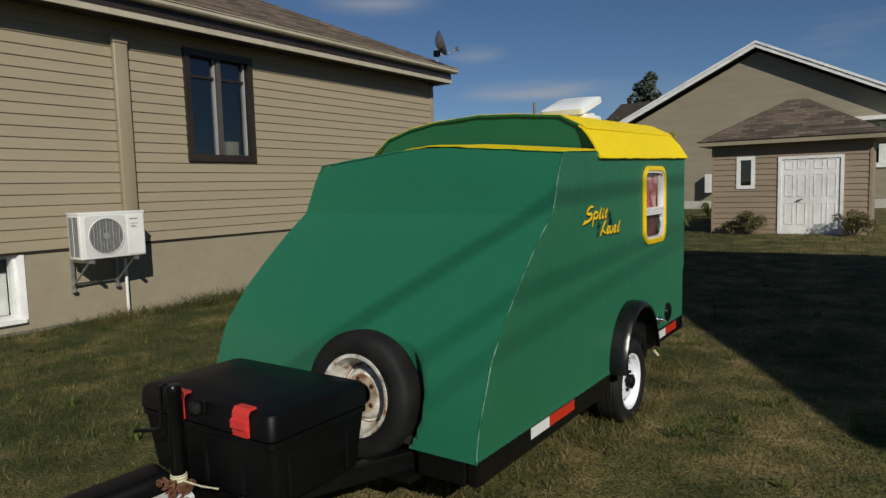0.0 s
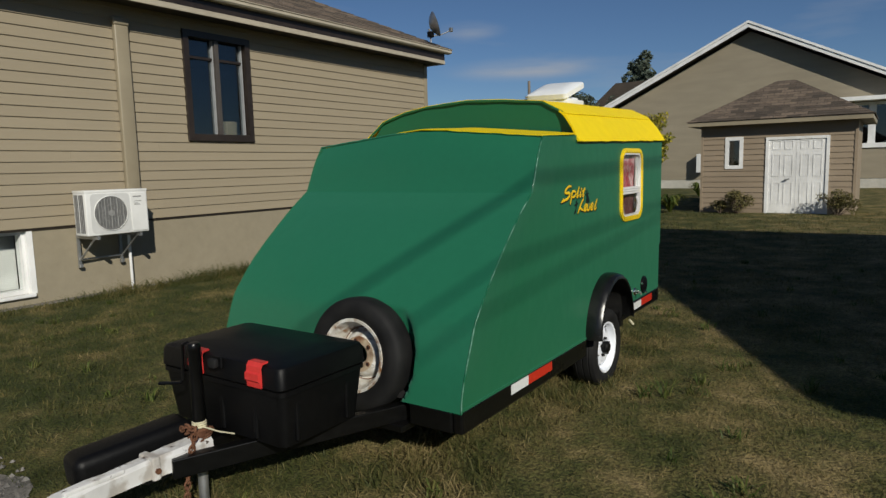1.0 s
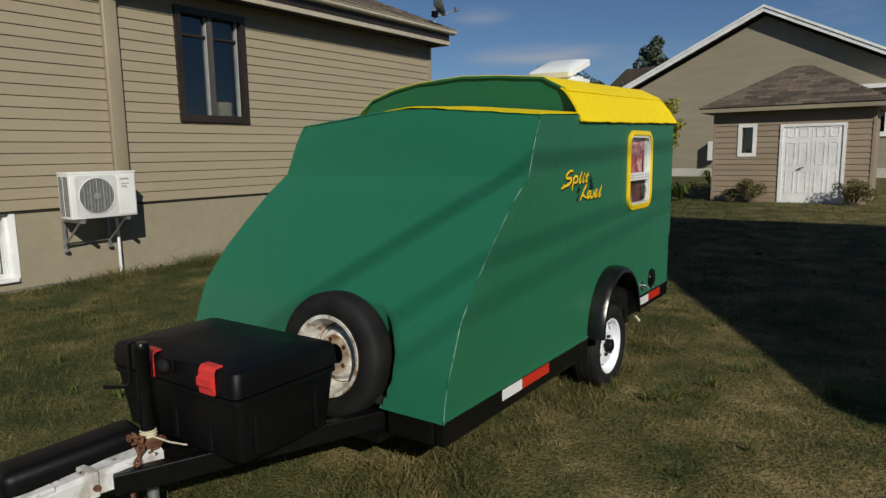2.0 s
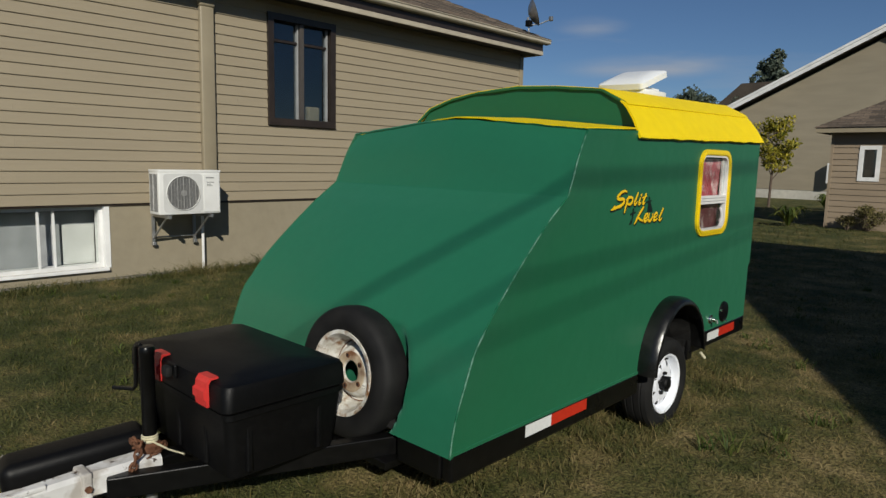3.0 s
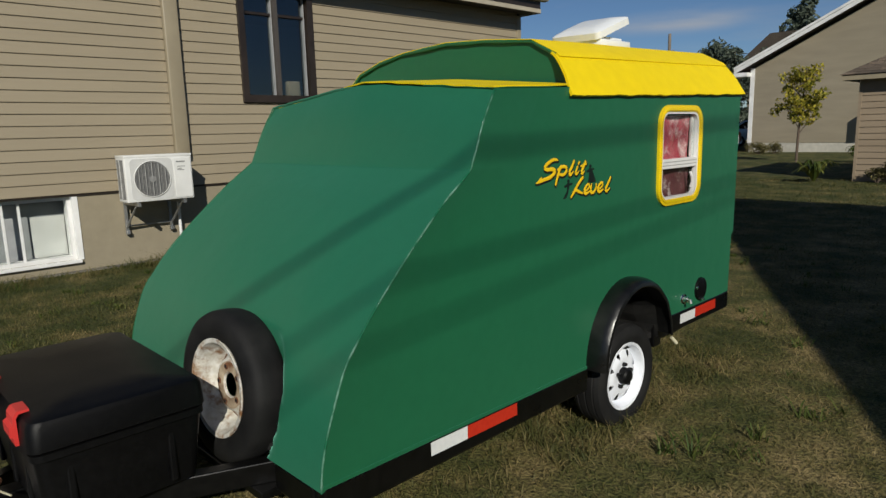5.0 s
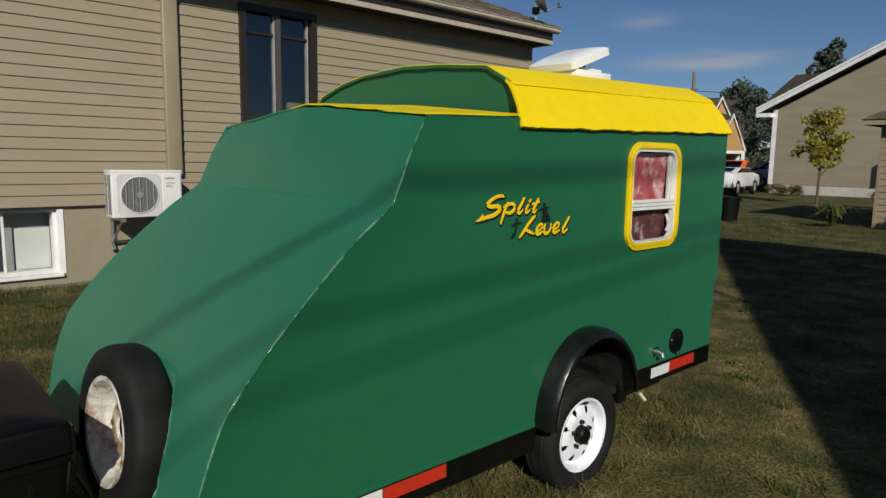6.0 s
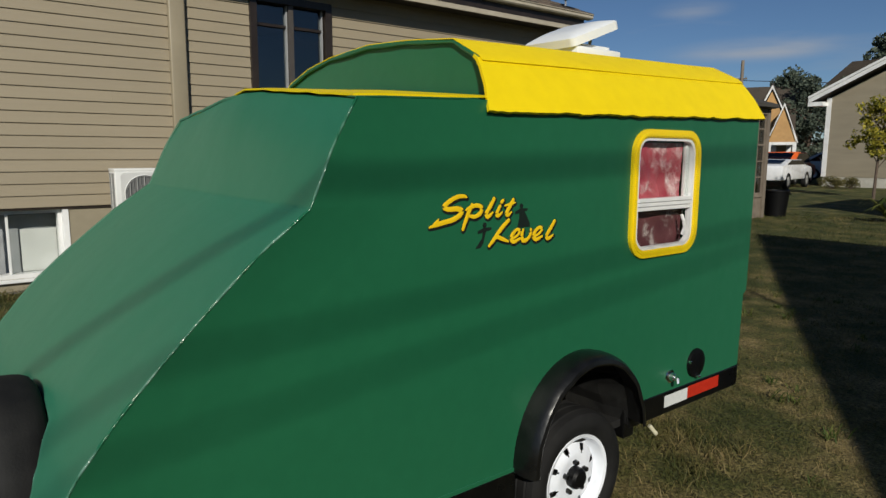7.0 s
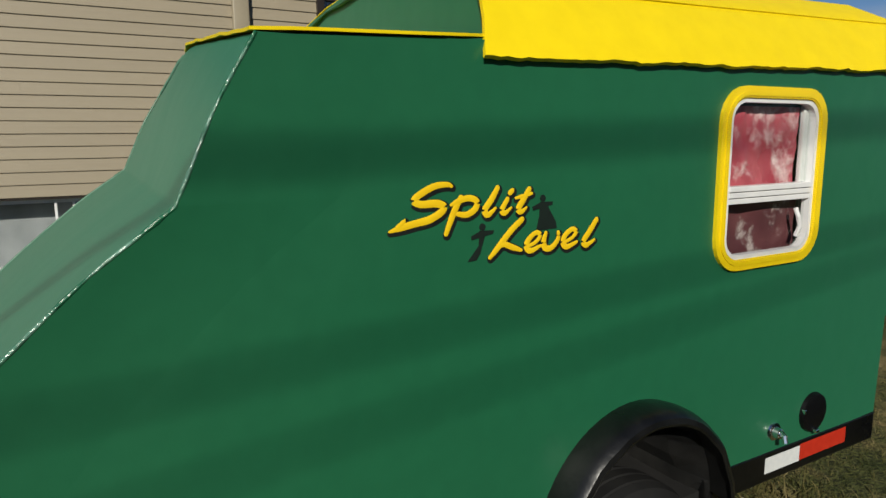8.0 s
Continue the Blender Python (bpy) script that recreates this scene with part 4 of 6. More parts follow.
    for side in (0, 1):
        rows = []
        m = 96
        for i in range(m + 1):
            y0 = 1.275 + 0.085 * side
            y = y0 + (2.985 - y0) * i / m
            wob = 0.006 * noise.noise(Vector((y * 9, side, 0))) + 0.004 * noise.noise(Vector((y * 25, side, 3))) + 0.003 * noise.noise(Vector((y * 62, side, 7)))
            r = roof_rise(y)
            prof = [(-0.135, 1.702 + r), (-0.112, 1.687 + r), (-0.084, 1.660 + r), (-0.034, 1.600 + r), (-0.006, 1.555 + r), (0.022, 1.510 + r + wob)]
            y_off = 0.075 * (1 - i / m) ** 4
            rows.append([((x if side == 0 else -W - x), y + y_off * (z - 1.53) / 0.2, z + 0.008) for x, z in prof])
        part("roof_flap", sheet(rows, 0.011), YELLOW, t, "yellow skirt hanging over the side", smooth=30)
    part("roof_end", prism([(-0.01, 1.57)] + [(x, z + roof_rise(3.0, x)) for x, z in ARCH[1:-1]] + [(-W + 0.01, 1.57)], "y", 2.95, 2.97), GREEN, t)
    rear_rows = [[(x, y - 0.021, z) for x in (-0.021, -W + 0.021)] for y, z in rear]
    part("rear_panel", sheet(rear_rows, 0.02), GREEN, t)
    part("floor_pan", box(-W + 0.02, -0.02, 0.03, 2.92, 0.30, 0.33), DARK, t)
    # frame
    for x0 in (-0.052, -W):
        part("frame_rail", box(x0, x0 + 0.054, 0.004, 1.44, 0.198, 0.314, 0.012), BLACK_PAINT, t, "black painted steel rail")
        part("rear_rail", box(x0, x0 + 0.054, 2.075, 2.93, 0.288, 0.389, 0.006), BLACK_PAINT, t)
        part("rail_riser", box(x0 - 0.0, x0 + 0.05, 2.045, 2.115, 0.25, 0.375, 0.006), BLACK_PAINT, t)
    for x0, x1 in ((-W + 0.055, -0.96), (-0.29, -0.053)):
        part("front_crossmember", box(x0, x1, -0.002, 0.06, 0.198, 0.300, 0.008), BLACK_PAINT, t)
    part("rear_crossmember", box(-W + 0.055, -0.053, 2.85, 2.93, 0.288, 0.386, 0.006), BLACK_PAINT, t)
    part("axle", rod((-W + 0.12, 1.752, 0.182), (-0.12, 1.752, 0.182), 0.03, sides=12), BLACK_PAINT, t)
    for sgn in (1, -1):
        cx = -W / 2
        a, b = Vector((cx + sgn * 0.52, 0.2, 0.235)), Vector((cx + sgn * 0.045, -0.92, 0.235))
        d = (b - a).normalized()
        turn = Matrix.Translation((a + b) / 2) @ Matrix.Rotation(math.atan2(d.x, d.y) * -1, 4, "Z")
        bm = add_box(bmesh.new(), -0.027, 0.027, -(b - a).length / 2, (b - a).length / 2, -0.04, 0.04, 0.005)
        bmesh.ops.transform(bm, matrix=turn, verts=bm.verts)
        part("tongue_beam", bm, BLACK_PAINT, t, "black steel drawbar arm")
    part("spare_carrier", box(-1.0, -0.30, -0.05, 0.10, 0.166, 0.1975, 0.004), BLACK_PAINT, t)
    # tapes
    for y0, y1, z0, z1, m, n in ((0.456, 0.642, 0.250, 0.301, WHITE_TAPE, "white"), (0.644, 0.93, 0.250, 0.301, RED_TAPE, "red"),
                                 (2.318, 2.493, 0.318, 0.370, WHITE_TAPE, "white"), (2.495, 2.752, 0.320, 0.374, RED_TAPE, "red")):
        part("reflector_tape", box(0.002, 0.0035, y0, y1, z0, z1), m, t, n + " reflective tape")
    # hem of the cover over the rail
    part("side_hem", box(0.0, 0.006, 0.0, 1.43, 0.308, 0.322, 0.002), GREEN, t)
    build_fender(t)
    build_wheel(t, (0.030, 1.752, 0.182), 0.258, 0.17)
    build_wheel(t, (-W - 0.030, 1.752, 0.182), 0.258, 0.17, far=True)
    build_spare(t)
    build_trailer_window(t)
    build_coupler(t)
    build_vent(t)
    # filler cap and tap
    cap = part("filler_cap", add_lathe(bmesh.new(), [(0.0, 0.066), (0.012, 0.063), (0.016, 0.052), (0.018, 0.0005)], (0, 2.545, 0.474), (1, 0, 0), 28), BLACK_PLASTIC, t, "black round filler cap", smooth=True)
    part("lock", box(0.012, 0.03, 2.535, 2.55, 0.412, 0.424, 0.003), CHROME, cap)
    part("hinge", box(0.004, 0.018, 2.483, 2.493, 0.482, 0.496, 0.002), CHROME, cap)
    tap = part("water_inlet", add_lathe(bmesh.new(), [(0.0, 0.030), (0.006, 0.028), (0.008, 0.018), (0.024, 0.016), (0.028, 0.011), (0.028, 0.0005)], (0, 2.35, 0.452), (1, 0, 0), 20), CHROME, t, "chrome water inlet", smooth=True)
    part("spout", add_tube(bmesh.new(), [(0.024, 2.35, 0.457), (0.042, 2.342, 0.452), (0.047, 2.34, 0.434)], 0.009, 8), CHROME, tap)
    part("valve_stub", rod((0.014, 2.198, 0.275), (0.034, 2.221, 0.238), 0.009, sides=10), ROPE, t, "small pale drain stub")
    build_lettering(t)
    return t


def build_fender(t):
    """A broad flat band bent round the arch, with a narrow turned-down lip."""
    sec = [(0.0, 0.368), (0.03, 0.372), (0.06, 0.370), (0.084, 0.363), (0.097, 0.352), (0.101, 0.338), (0.098, 0.331), (0.092, 0.334), (0.088, 0.346), (0.05, 0.352), (0.0, 0.356)]
    bm = bmesh.new()
    rings = []
    for i in range(29):
        a = radians(181 - 176 * i / 28)
        dent = 0.006 * noise.noise(Vector((i * 0.55, 2, 0)))
        rings.append([bm.verts.new((x, 1.744 + (r * 0.876 + dent * x * 10) * math.cos(a), 0.312 + (r + dent * x * 10) * math.sin(a))) for x, r in sec])
    n = len(sec)
    for i in range(28):
        for j in range(n):
            bm.faces.new((rings[i][j], rings[i][(j + 1) % n], rings[i + 1][(j + 1) % n], rings[i + 1][j]))
    bm.faces.new(rings[0])
    bm.faces.new(rings[-1][::-1])
    bmesh.ops.recalc_face_normals(bm, faces=bm.faces)
    f = part("fender", bm, FENDER, t, "glossy black bent-band wheel-arch fender", smooth=28)
    well = bmesh.new()
    rings = []
    for i in range(19):
        a = radians(180 - 180 * i / 18)
        k = 1 - 0.03 * (1 + math.sin(i * 2.1)) * smoothstep(7, 14, i)
        rings.append([well.verts.new((x, 1.744 + ry * math.cos(a), 0.315 + rz * math.sin(a))) for x, ry, rz in ((0.012, 0.309, 0.351), (-0.1, 0.298 * k, 0.322 * k), (-0.3, 0.298 * k, 0.322 * k))])
    for i in range(18):
        for j in range(2):
            well.faces.new((rings[i][j], rings[i][j + 1], rings[i + 1][j + 1], rings[i + 1][j]))
    well.faces.new([r[2] for r in rings])
    bmesh.ops.solidify(well, geom=well.faces[:], thickness=0.006)
    part("wheel_well", well, WELL, t, "dull dark grey inner wheel well")
    return f


def tyre_profile(R, w, bead):
    h = w / 2
    return [(-h * 0.72, bead), (-h * 0.95, bead + 0.03), (-h, (bead + R) / 2), (-h * 0.96, R - 0.03), (-h * 0.82, R - 0.008), (-h * 0.55, R), (-h * 0.5, R - 0.006), (-h * 0.42, R), (-h * 0.06, R + 0.001),
            (0, R - 0.006), (h * 0.06, R + 0.001), (h * 0.42, R), (h * 0.5, R - 0.006), (h * 0.55, R), (h * 0.82, R - 0.008), (h * 0.96, R - 0.03), (h, (bead + R) / 2), (h * 0.95, bead + 0.03), (h * 0.72, bead)]


def bald_profile(R, w, bead):
    """A worn tyre: round shoulders and hardly any tread."""
    h = w / 2
    side = [(0.72, bead), (0.96, bead + 0.025), (1.0, bead + 0.05), (0.98, R - 0.045), (0.90, R - 0.024), (0.76, R - 0.010), (0.5, R - 0.002), (0.2, R)]
    return [(-h * a, r) for a, r in side] + [(h * a, r) for a, r in side[::-1]]


def build_wheel(t, c, R, w, far=False):
    c = Vector(c)
    out = Vector((-1, 0, 0)) if far else Vector((1, 0, 0))
    mid = c - out * (w / 2)
    tyre = part("wheel", add_lathe(bmesh.new(), tyre_profile(R, w, 0.160), mid, out, 56), RUBBER, t, "black tyre", smooth=35)
    rim = bmesh.new()
    add_lathe(rim, [(-0.06, 0.153), (0.05, 0.156), (0.066, 0.169), (0.071, 0.168), (0.068, 0.156), (0.05, 0.149), (0.028, 0.142), (0.022, 0.137)], mid, out, 56)
    q = out.to_track_quat("Z", "Y").to_matrix()
    # dished disc with eight openings round it
    radii = [(0.137, 0.022), (0.126, 0.037), (0.114, 0.043), (0.102, 0.047), (0.092, 0.050), (0.077, 0.052), (0.056, 0.047), (0.03, 0.044)]
    seg = 96
    ring = [[rim.verts.new(mid + q @ Vector((r * math.cos(k * math.tau / seg), r * math.sin(k * math.tau / seg), d))) for k in range(seg)] for r, d in radii]
    for i in range(len(radii) - 1):
        for k in range(seg):
            ph = k % 12
            if (i == 1 and ph in (4, 5, 6)) or (i == 2 and ph in (4, 5, 6)) or (i == 3 and ph == 5):
                continue
            rim.faces.new((ring[i][k], ring[i][(k + 1) % seg], ring[i + 1][(k + 1) % seg], ring[i + 1][k]))
    part("rim", rim, WHITE_RIM, tyre, "white painted spoked steel rim", smooth=45)
    part("hub_cap", add_lathe(bmesh.new(), [(0.03, 0.042), (0.075, 0.040), (0.084, 0.031), (0.086, 0.0005)], mid, out, 20), BLACK_PLASTIC, tyre, "black hub cover", smooth=True)
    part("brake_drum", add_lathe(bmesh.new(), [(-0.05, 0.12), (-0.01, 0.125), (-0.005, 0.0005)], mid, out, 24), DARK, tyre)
    for k in range(5):
        a = k * math.tau / 5 + 0.3
        p = mid + q @ Vector((0.058 * math.cos(a), 0.058 * math.sin(a), 0.043))
        part("lug_nut", rod(p, p + out * 0.024, 0.010, 0.009, 6), BLACK_PAINT, tyre)


def build_spare(t):
    out = Vector((0.05, -1, 0.09)).normalized()
    mid = Vector((-0.598, 0.022, 0.488))
    w, R = 0.150, 0.281
    tyre = part("spare_wheel", add_lathe(bmesh.new(), bald_profile(R, w, 0.172), mid, out, 64), RUBBER, t, "worn black spare tyre standing on the drawbar", smooth=35)
    rim = bmesh.new()
    add_lathe(rim, [(-0.06, 0.165), (0.05, 0.168), (0.066, 0.182), (0.071, 0.181), (0.068, 0.166), (0.05, 0.158), (0.035, 0.153), (0.030, 0.149), (0.004, 0.145), (-0.004, 0.139), (-0.03, 0.134), (-0.034, 0.122), (-0.020, 0.112), (-0.012, 0.110), (0.010, 0.096), (0.016, 0.07), (0.012, 0.048), (0.004, 0.044)], mid, out, 56)
    part("rim", rim, OLD_RIM, tyre, "cream steel rim with rust round the bolt holes", smooth=45)
    q = out.to_track_quat("Z", "Y").to_matrix()
    centre = add_lathe(bmesh.new(), [(0.0135, 0.088), (0.0175, 0.072), (0.0135, 0.049), (0.006, 0.045)], mid, out, 40)
    part("rim_centre", centre, RUSTY_HUB, tyre, "rust-stained centre of the rim", smooth=True)
    for k in range(5):
        a = k * math.tau / 5 + 0.6
        p = mid + q @ Vector((0.07 * math.cos(a), 0.07 * math.sin(a), 0.0165))
        part("bolt_hole", add_lathe(bmesh.new(), [(0.0, 0.0125), (0.0035, 0.0105), (0.0025, 0.0005)], p, out, 12), RUSTY, tyre, "rusty bolt seat")
        # solid near-black disc that paints the shade of an uncut bolt hole
        part("bolt_bore_disc", rod(p + out * 0.002, p + out * 0.0042, 0.0062, sides=10), DARK, tyre)
    # brown ring that draws in a rim ridge's shading together with its grime
    part("ridge_shade_line", add_lathe(bmesh.new(), [(-0.0285, 0.133), (-0.0255, 0.131), (-0.0275, 0.128)], mid, out, 56), RUSTY, tyre, "thin rust-brown line for ridge shade and grime")


def build_trailer_window(t):
    y0, y1, z0, z1 = TW
    w = part("window", ring_plate(rounded_rect(y0, y1, z0, z1, 0.095), rounded_rect(y0 + 0.036, y1 - 0.036, z0 + 0.031, z1 - 0.031, 0.06), "x", -0.01, 0.011), YELLOW_TRIM, t, "rounded yellow window frame")
    part("outer_bead", ring_plate(rounded_rect(y0 + 0.016, y1 - 0.016, z0 + 0.014, z1 - 0.014, 0.085), rounded_rect(y0 + 0.03, y1 - 0.03, z0 + 0.026, z1 - 0.026, 0.07), "x", 0.011, 0.014), YELLOW_TRIM, w)
    part("inner_frame", ring_plate(rounded_rect(y0 + 0.036, y1 - 0.036, z0 + 0.031, z1 - 0.031, 0.06), rounded_rect(y0 + 0.050, y1 - 0.050, z0 + 0.043, z1 - 0.043, 0.05), "x", -0.018, 0.006), ALU_WHITE, w, "white aluminium inner frame")
    bars = bmesh.new()
    for k in range(3):
        add_box(bars, -0.02, 0.010 - 0.003 * k, y0 + 0.05, y1 - 0.05, 1.205 - 0.017 * k, 1.220 - 0.017 * k, 0.002)
    part("sliding_rail", bars, ALU_WHITE, w, "white ribbed meeting rail")
    part("inner_stile", box(-0.030, -0.014, y1 - 0.074, y1 - 0.052, 1.215, z1 - 0.046, 0.004), ALU_WHITE, w)
    p = part("pane", box(-0.0125, -0.0095, y0 + 0.05, y1 - 0.05, z0 + 0.04, z1 - 0.04), GLASS_CLEAR, w)
    p.visible_shadow = False
    # a crumpled curtain behind the glass
    rows = []
    for i in range(25):
        z = 1.18 + 0.256 * i / 24
        row = []
        for j in range(33):
            y = y0 + 0.045 + (y1 - y0 - 0.125) * j / 32
            row.append((-0.034 + 0.012 * noise.noise(Vector((y * 9 + z * 5, z * 7, 1))) + 0.009 * abs(noise.noise(Vector((y * 20 + z * 11, z * 17, 2)))) + 0.004 * noise.noise(Vector((y * 55, z * 48, 3))), y, z))
        rows.append(row)
    part("curtain", sheet(rows, 0.002), PINK, w, "crumpled pink cloth curtain", smooth=True)
    rows = []
    for i in range(9):
        z = z0 + 0.025 + 0.165 * i / 8
        rows.append([(-0.045 + 0.014 * noise.noise(Vector((yy * 8, z * 9, 5))), yy, z) for yy in [y0 + 0.035 + (y1 - y0 - 0.07) * j / 20 for j in range(21)]])
    part("lower_curtain", sheet(rows, 0.002), MAROON, w, "dark red cloth deeper inside", smooth=True)
    part("latch", add_tube(bmesh.new(), [(-0.004, y1 - 0.09, 1.06), (0.004, y1 - 0.085, 1.09), (0.004, y1 - 0.095, 1.12), (-0.004, y1 - 0.10, 1.145)], 0.007, 8), ALU_WHITE, w, "white window catch", smooth=True)


def build_coupler(t):
    cx = -W / 2
    bm = bmesh.new()
    rows = []
    secs = [(-0.73, 0.046, 0.036, 0.255), (-0.90, 0.045, 0.036, 0.255), (-1.02, 0.030, 0.034, 0.255), (-1.16, 0.027, 0.032, 0.252), (-1.22, 0.033, 0.036, 0.25), (-1.33, 0.040, 0.034, 0.245), (-1.40, 0.026, 0.024, 0.245)]
    for y, hw, hh, z in secs:
        rows.append([(cx - hw, y, z - hh), (cx - hw, y, z + hh * 0.7), (cx - hw * 0.7, y, z + hh), (cx + hw * 0.7, y, z + hh), (cx + hw, y, z + hh * 0.7), (cx + hw, y, z - hh)])
    bm = sheet(rows)
    bmesh.ops.solidify(bm, geom=bm.faces[:], thickness=0.008)
    c = part("coupler", bm, WHITE_CHIPPED, t, "chipped white ball coupler", smooth=30)
    part("tongue_tube", box(cx - 0.036, cx + 0.036, -1.02, -0.45, 0.20, 0.278, 0.006), BLACK_PAINT, t)
    part("collar", box(cx - 0.050, cx + 0.050, -1.00, -0.965, 0.21, 0.305, 0.008), WHITE_CHIPPED, c)
    part("lever", box(cx + 0.012, cx + 0.034, -1.32, -1.10, 0.282, 0.302, 0.006), WHITE_CHIPPED, c)
    part("bolt", rod((cx + 0.048, -0.982, 0.25), (cx + 0.06, -0.982, 0.25), 0.012, sides=6), RUSTY, c)
    # rusty safety chain looped over the drawbar
    way = [Vector(p) for p in ((cx - 0.06, -0.795, 0.33), (cx - 0.01, -0.80, 0.352), (cx + 0.04, -0.80, 0.345), (cx + 0.062, -0.83, 0.305), (cx + 0.066, -0.86, 0.22), (cx + 0.06, -0.87, 0.12), (cx + 0.052, -0.87, 0.05))]
    spots = []
    for p, q in zip(way, way[1:]):
        m = max(1, round((q - p).length / 0.024))
        spots += [(p.lerp(q, k / m), (q - p).normalized()) for k in range(m)]
    for k in range(9):
        a = k * math.tau / 9
        spots.append((Vector((cx - 0.008 + 0.047 * math.cos(a), -0.748 + 0.047 * math.sin(a), 0.305 + 0.014 * math.sin(a * 2))), Vector((-math.sin(a), math.cos(a), 0.2)).normalized()))
    for k, (p, d) in enumerate(spots):
        side = d.cross(Vector((0.3, 0.9, 0.2))).normalized()
        if k % 2:
            side = d.cross(side).normalized()
        ring = [p + d * 0.018 * math.cos(j * math.tau / 12) + side * 0.011 * math.sin(j * math.tau / 12) for j in range(13)]
        part("chain_link", add_tube(bmesh.new(), ring, 0.0046, 6), RUSTY, c, "" if k else "rusty chain link")
    # jack post with its crank
    jx, jy = cx - 0.008, -0.748
    j = part("jack", add_lathe(bmesh.new(), [(0.0, 0.022), (0.02, 0.0255), (0.325, 0.0255), (0.33, 0.028), (0.352, 0.028), (0.36, 0.024), (0.362, 0.0005)], (jx, jy, 0.335), (0, 0, 1), 24), BLACK_PAINT, t, "black tubular tongue jack", smooth=40)
    part("foot_tube", rod((jx, jy, -0.03), (jx, jy, 0.34), 0.021, sides=18), GALV, j, "dull inner jack tube", smooth=True)
    part("clamp", add_lathe(bmesh.new(), [(0, 0.038), (0.04, 0.040), (0.05, 0.030)], (jx, jy, 0.285), (0, 0, 1), 14), RUSTY, j, "rusty jack clamp")
    part("strap", add_lathe(bmesh.new(), [(0, 0.027), (0.005, 0.030), (0.010, 0.027), (0.015, 0.031), (0.020, 0.027), (0.025, 0.030), (0.028, 0.026)], (jx, jy, 0.335), (0, 0, 1), 18), ROPE, j, "pale cord wound round the jack")
    part("strap_end", add_tube(bmesh.new(), [(jx + 0.024, jy, 0.34), (jx + 0.09, jy + 0.03, 0.322), (jx + 0.15, jy + 0.06, 0.315)], 0.0035, 6), ROPE, j)
    part("crank", add_tube(bmesh.new(), [(jx, jy, 0.68), (jx - 0.03, jy - 0.01, 0.695), (jx - 0.055, jy - 0.015, 0.685), (jx - 0.06, jy - 0.02, 0.535), (jx - 0.072, jy - 0.025, 0.522), (jx - 0.17, jy - 0.06, 0.51)], 0.008, 8), BLACK_PAINT, j, "bent black crank handle", smooth=True)
    # long rounded case lashed beside the drawbar
    bm = add_box(bmesh.new(), -0.085, 0.085, -0.24, 0.24, -0.075, 0.075, 0.04, 5)
    bmesh.ops.transform(bm, matrix=pose(-1.01, -0.94, 0.258, 4, 0, -9), verts=bm.verts)
    part("tube_case", bm, BLACK_PLASTIC, t, "long rounded black plastic case", smooth=True)
    part("case_stay", box(-1.0, cx - 0.03, -0.86, -0.82, 0.2, 0.225), BLACK_PAINT, t)


def build_vent(t):
    bz = 1.85
    v = part("roof_vent", box(-0.83, -0.48, 2.25, 2.56, bz - 0.02, bz + 0.022, 0.010), VENT_WHITE, t, "white roof vent", smooth=True)
    part("collar", ring_plate(rounded_rect(-0.80, -0.51, 2.28, 2.53, 0.03, 4), rounded_rect(-0.78, -0.53, 2.30, 2.51, 0.02, 4), "z", bz + 0.022, bz + 0.038), VENT_WHITE, v)
    # shallow domed lid with a turned-down rim, propped open
    lid = bmesh.new()
    rows = []
    for z, ins, r in ((-0.034, 0.0, 0.03), (0.002, 0.0, 0.03), (0.008, 0.008, 0.03), (0.022, 0.05, 0.04), (0.026, 0.07, 0.04), (0.027, 0.12, 0.02)):
        rows.append([lid.verts.new((x, y, z)) for x, y in rounded_rect(-0.175 + ins, 0.175 - ins, ins, 0.30 - ins, r, 4)])
    n = len(rows[0])
    for a, b in zip(rows, rows[1:]):
        for k in range(n):
            lid.faces.new((a[k], a[(k + 1) % n], b[(k + 1) % n], b[k]))
    lid.faces.new(rows[-1])
    inner = [lid.verts.new((x, y, z)) for z in (-0.034, -0.004) for x, y in rounded_rect(-0.163, 0.163, 0.012, 0.288, 0.022, 4)]
    for k in range(n):
        lid.faces.new((rows[0][(k + 1) % n], rows[0][k], inner[k], inner[(k + 1) % n]))
        lid.faces.new((inner[(k + 1) % n], inner[k], inner[n + k], inner[n + (k + 1) % n]))
    lid.faces.new(inner[n:][::-1])
    bmesh.ops.transform(lid, matrix=pose(-0.655, 2.235, bz + 0.050, 21, 2, -6), verts=lid.verts)
    part("lid", lid, VENT_WHITE, v, "white vent lid propped open", smooth=25)
    part("prop", rod((-0.63, 2.50, bz + 0.02), (-0.63, 2.52, bz + 0.11), 0.008), GALV, v)


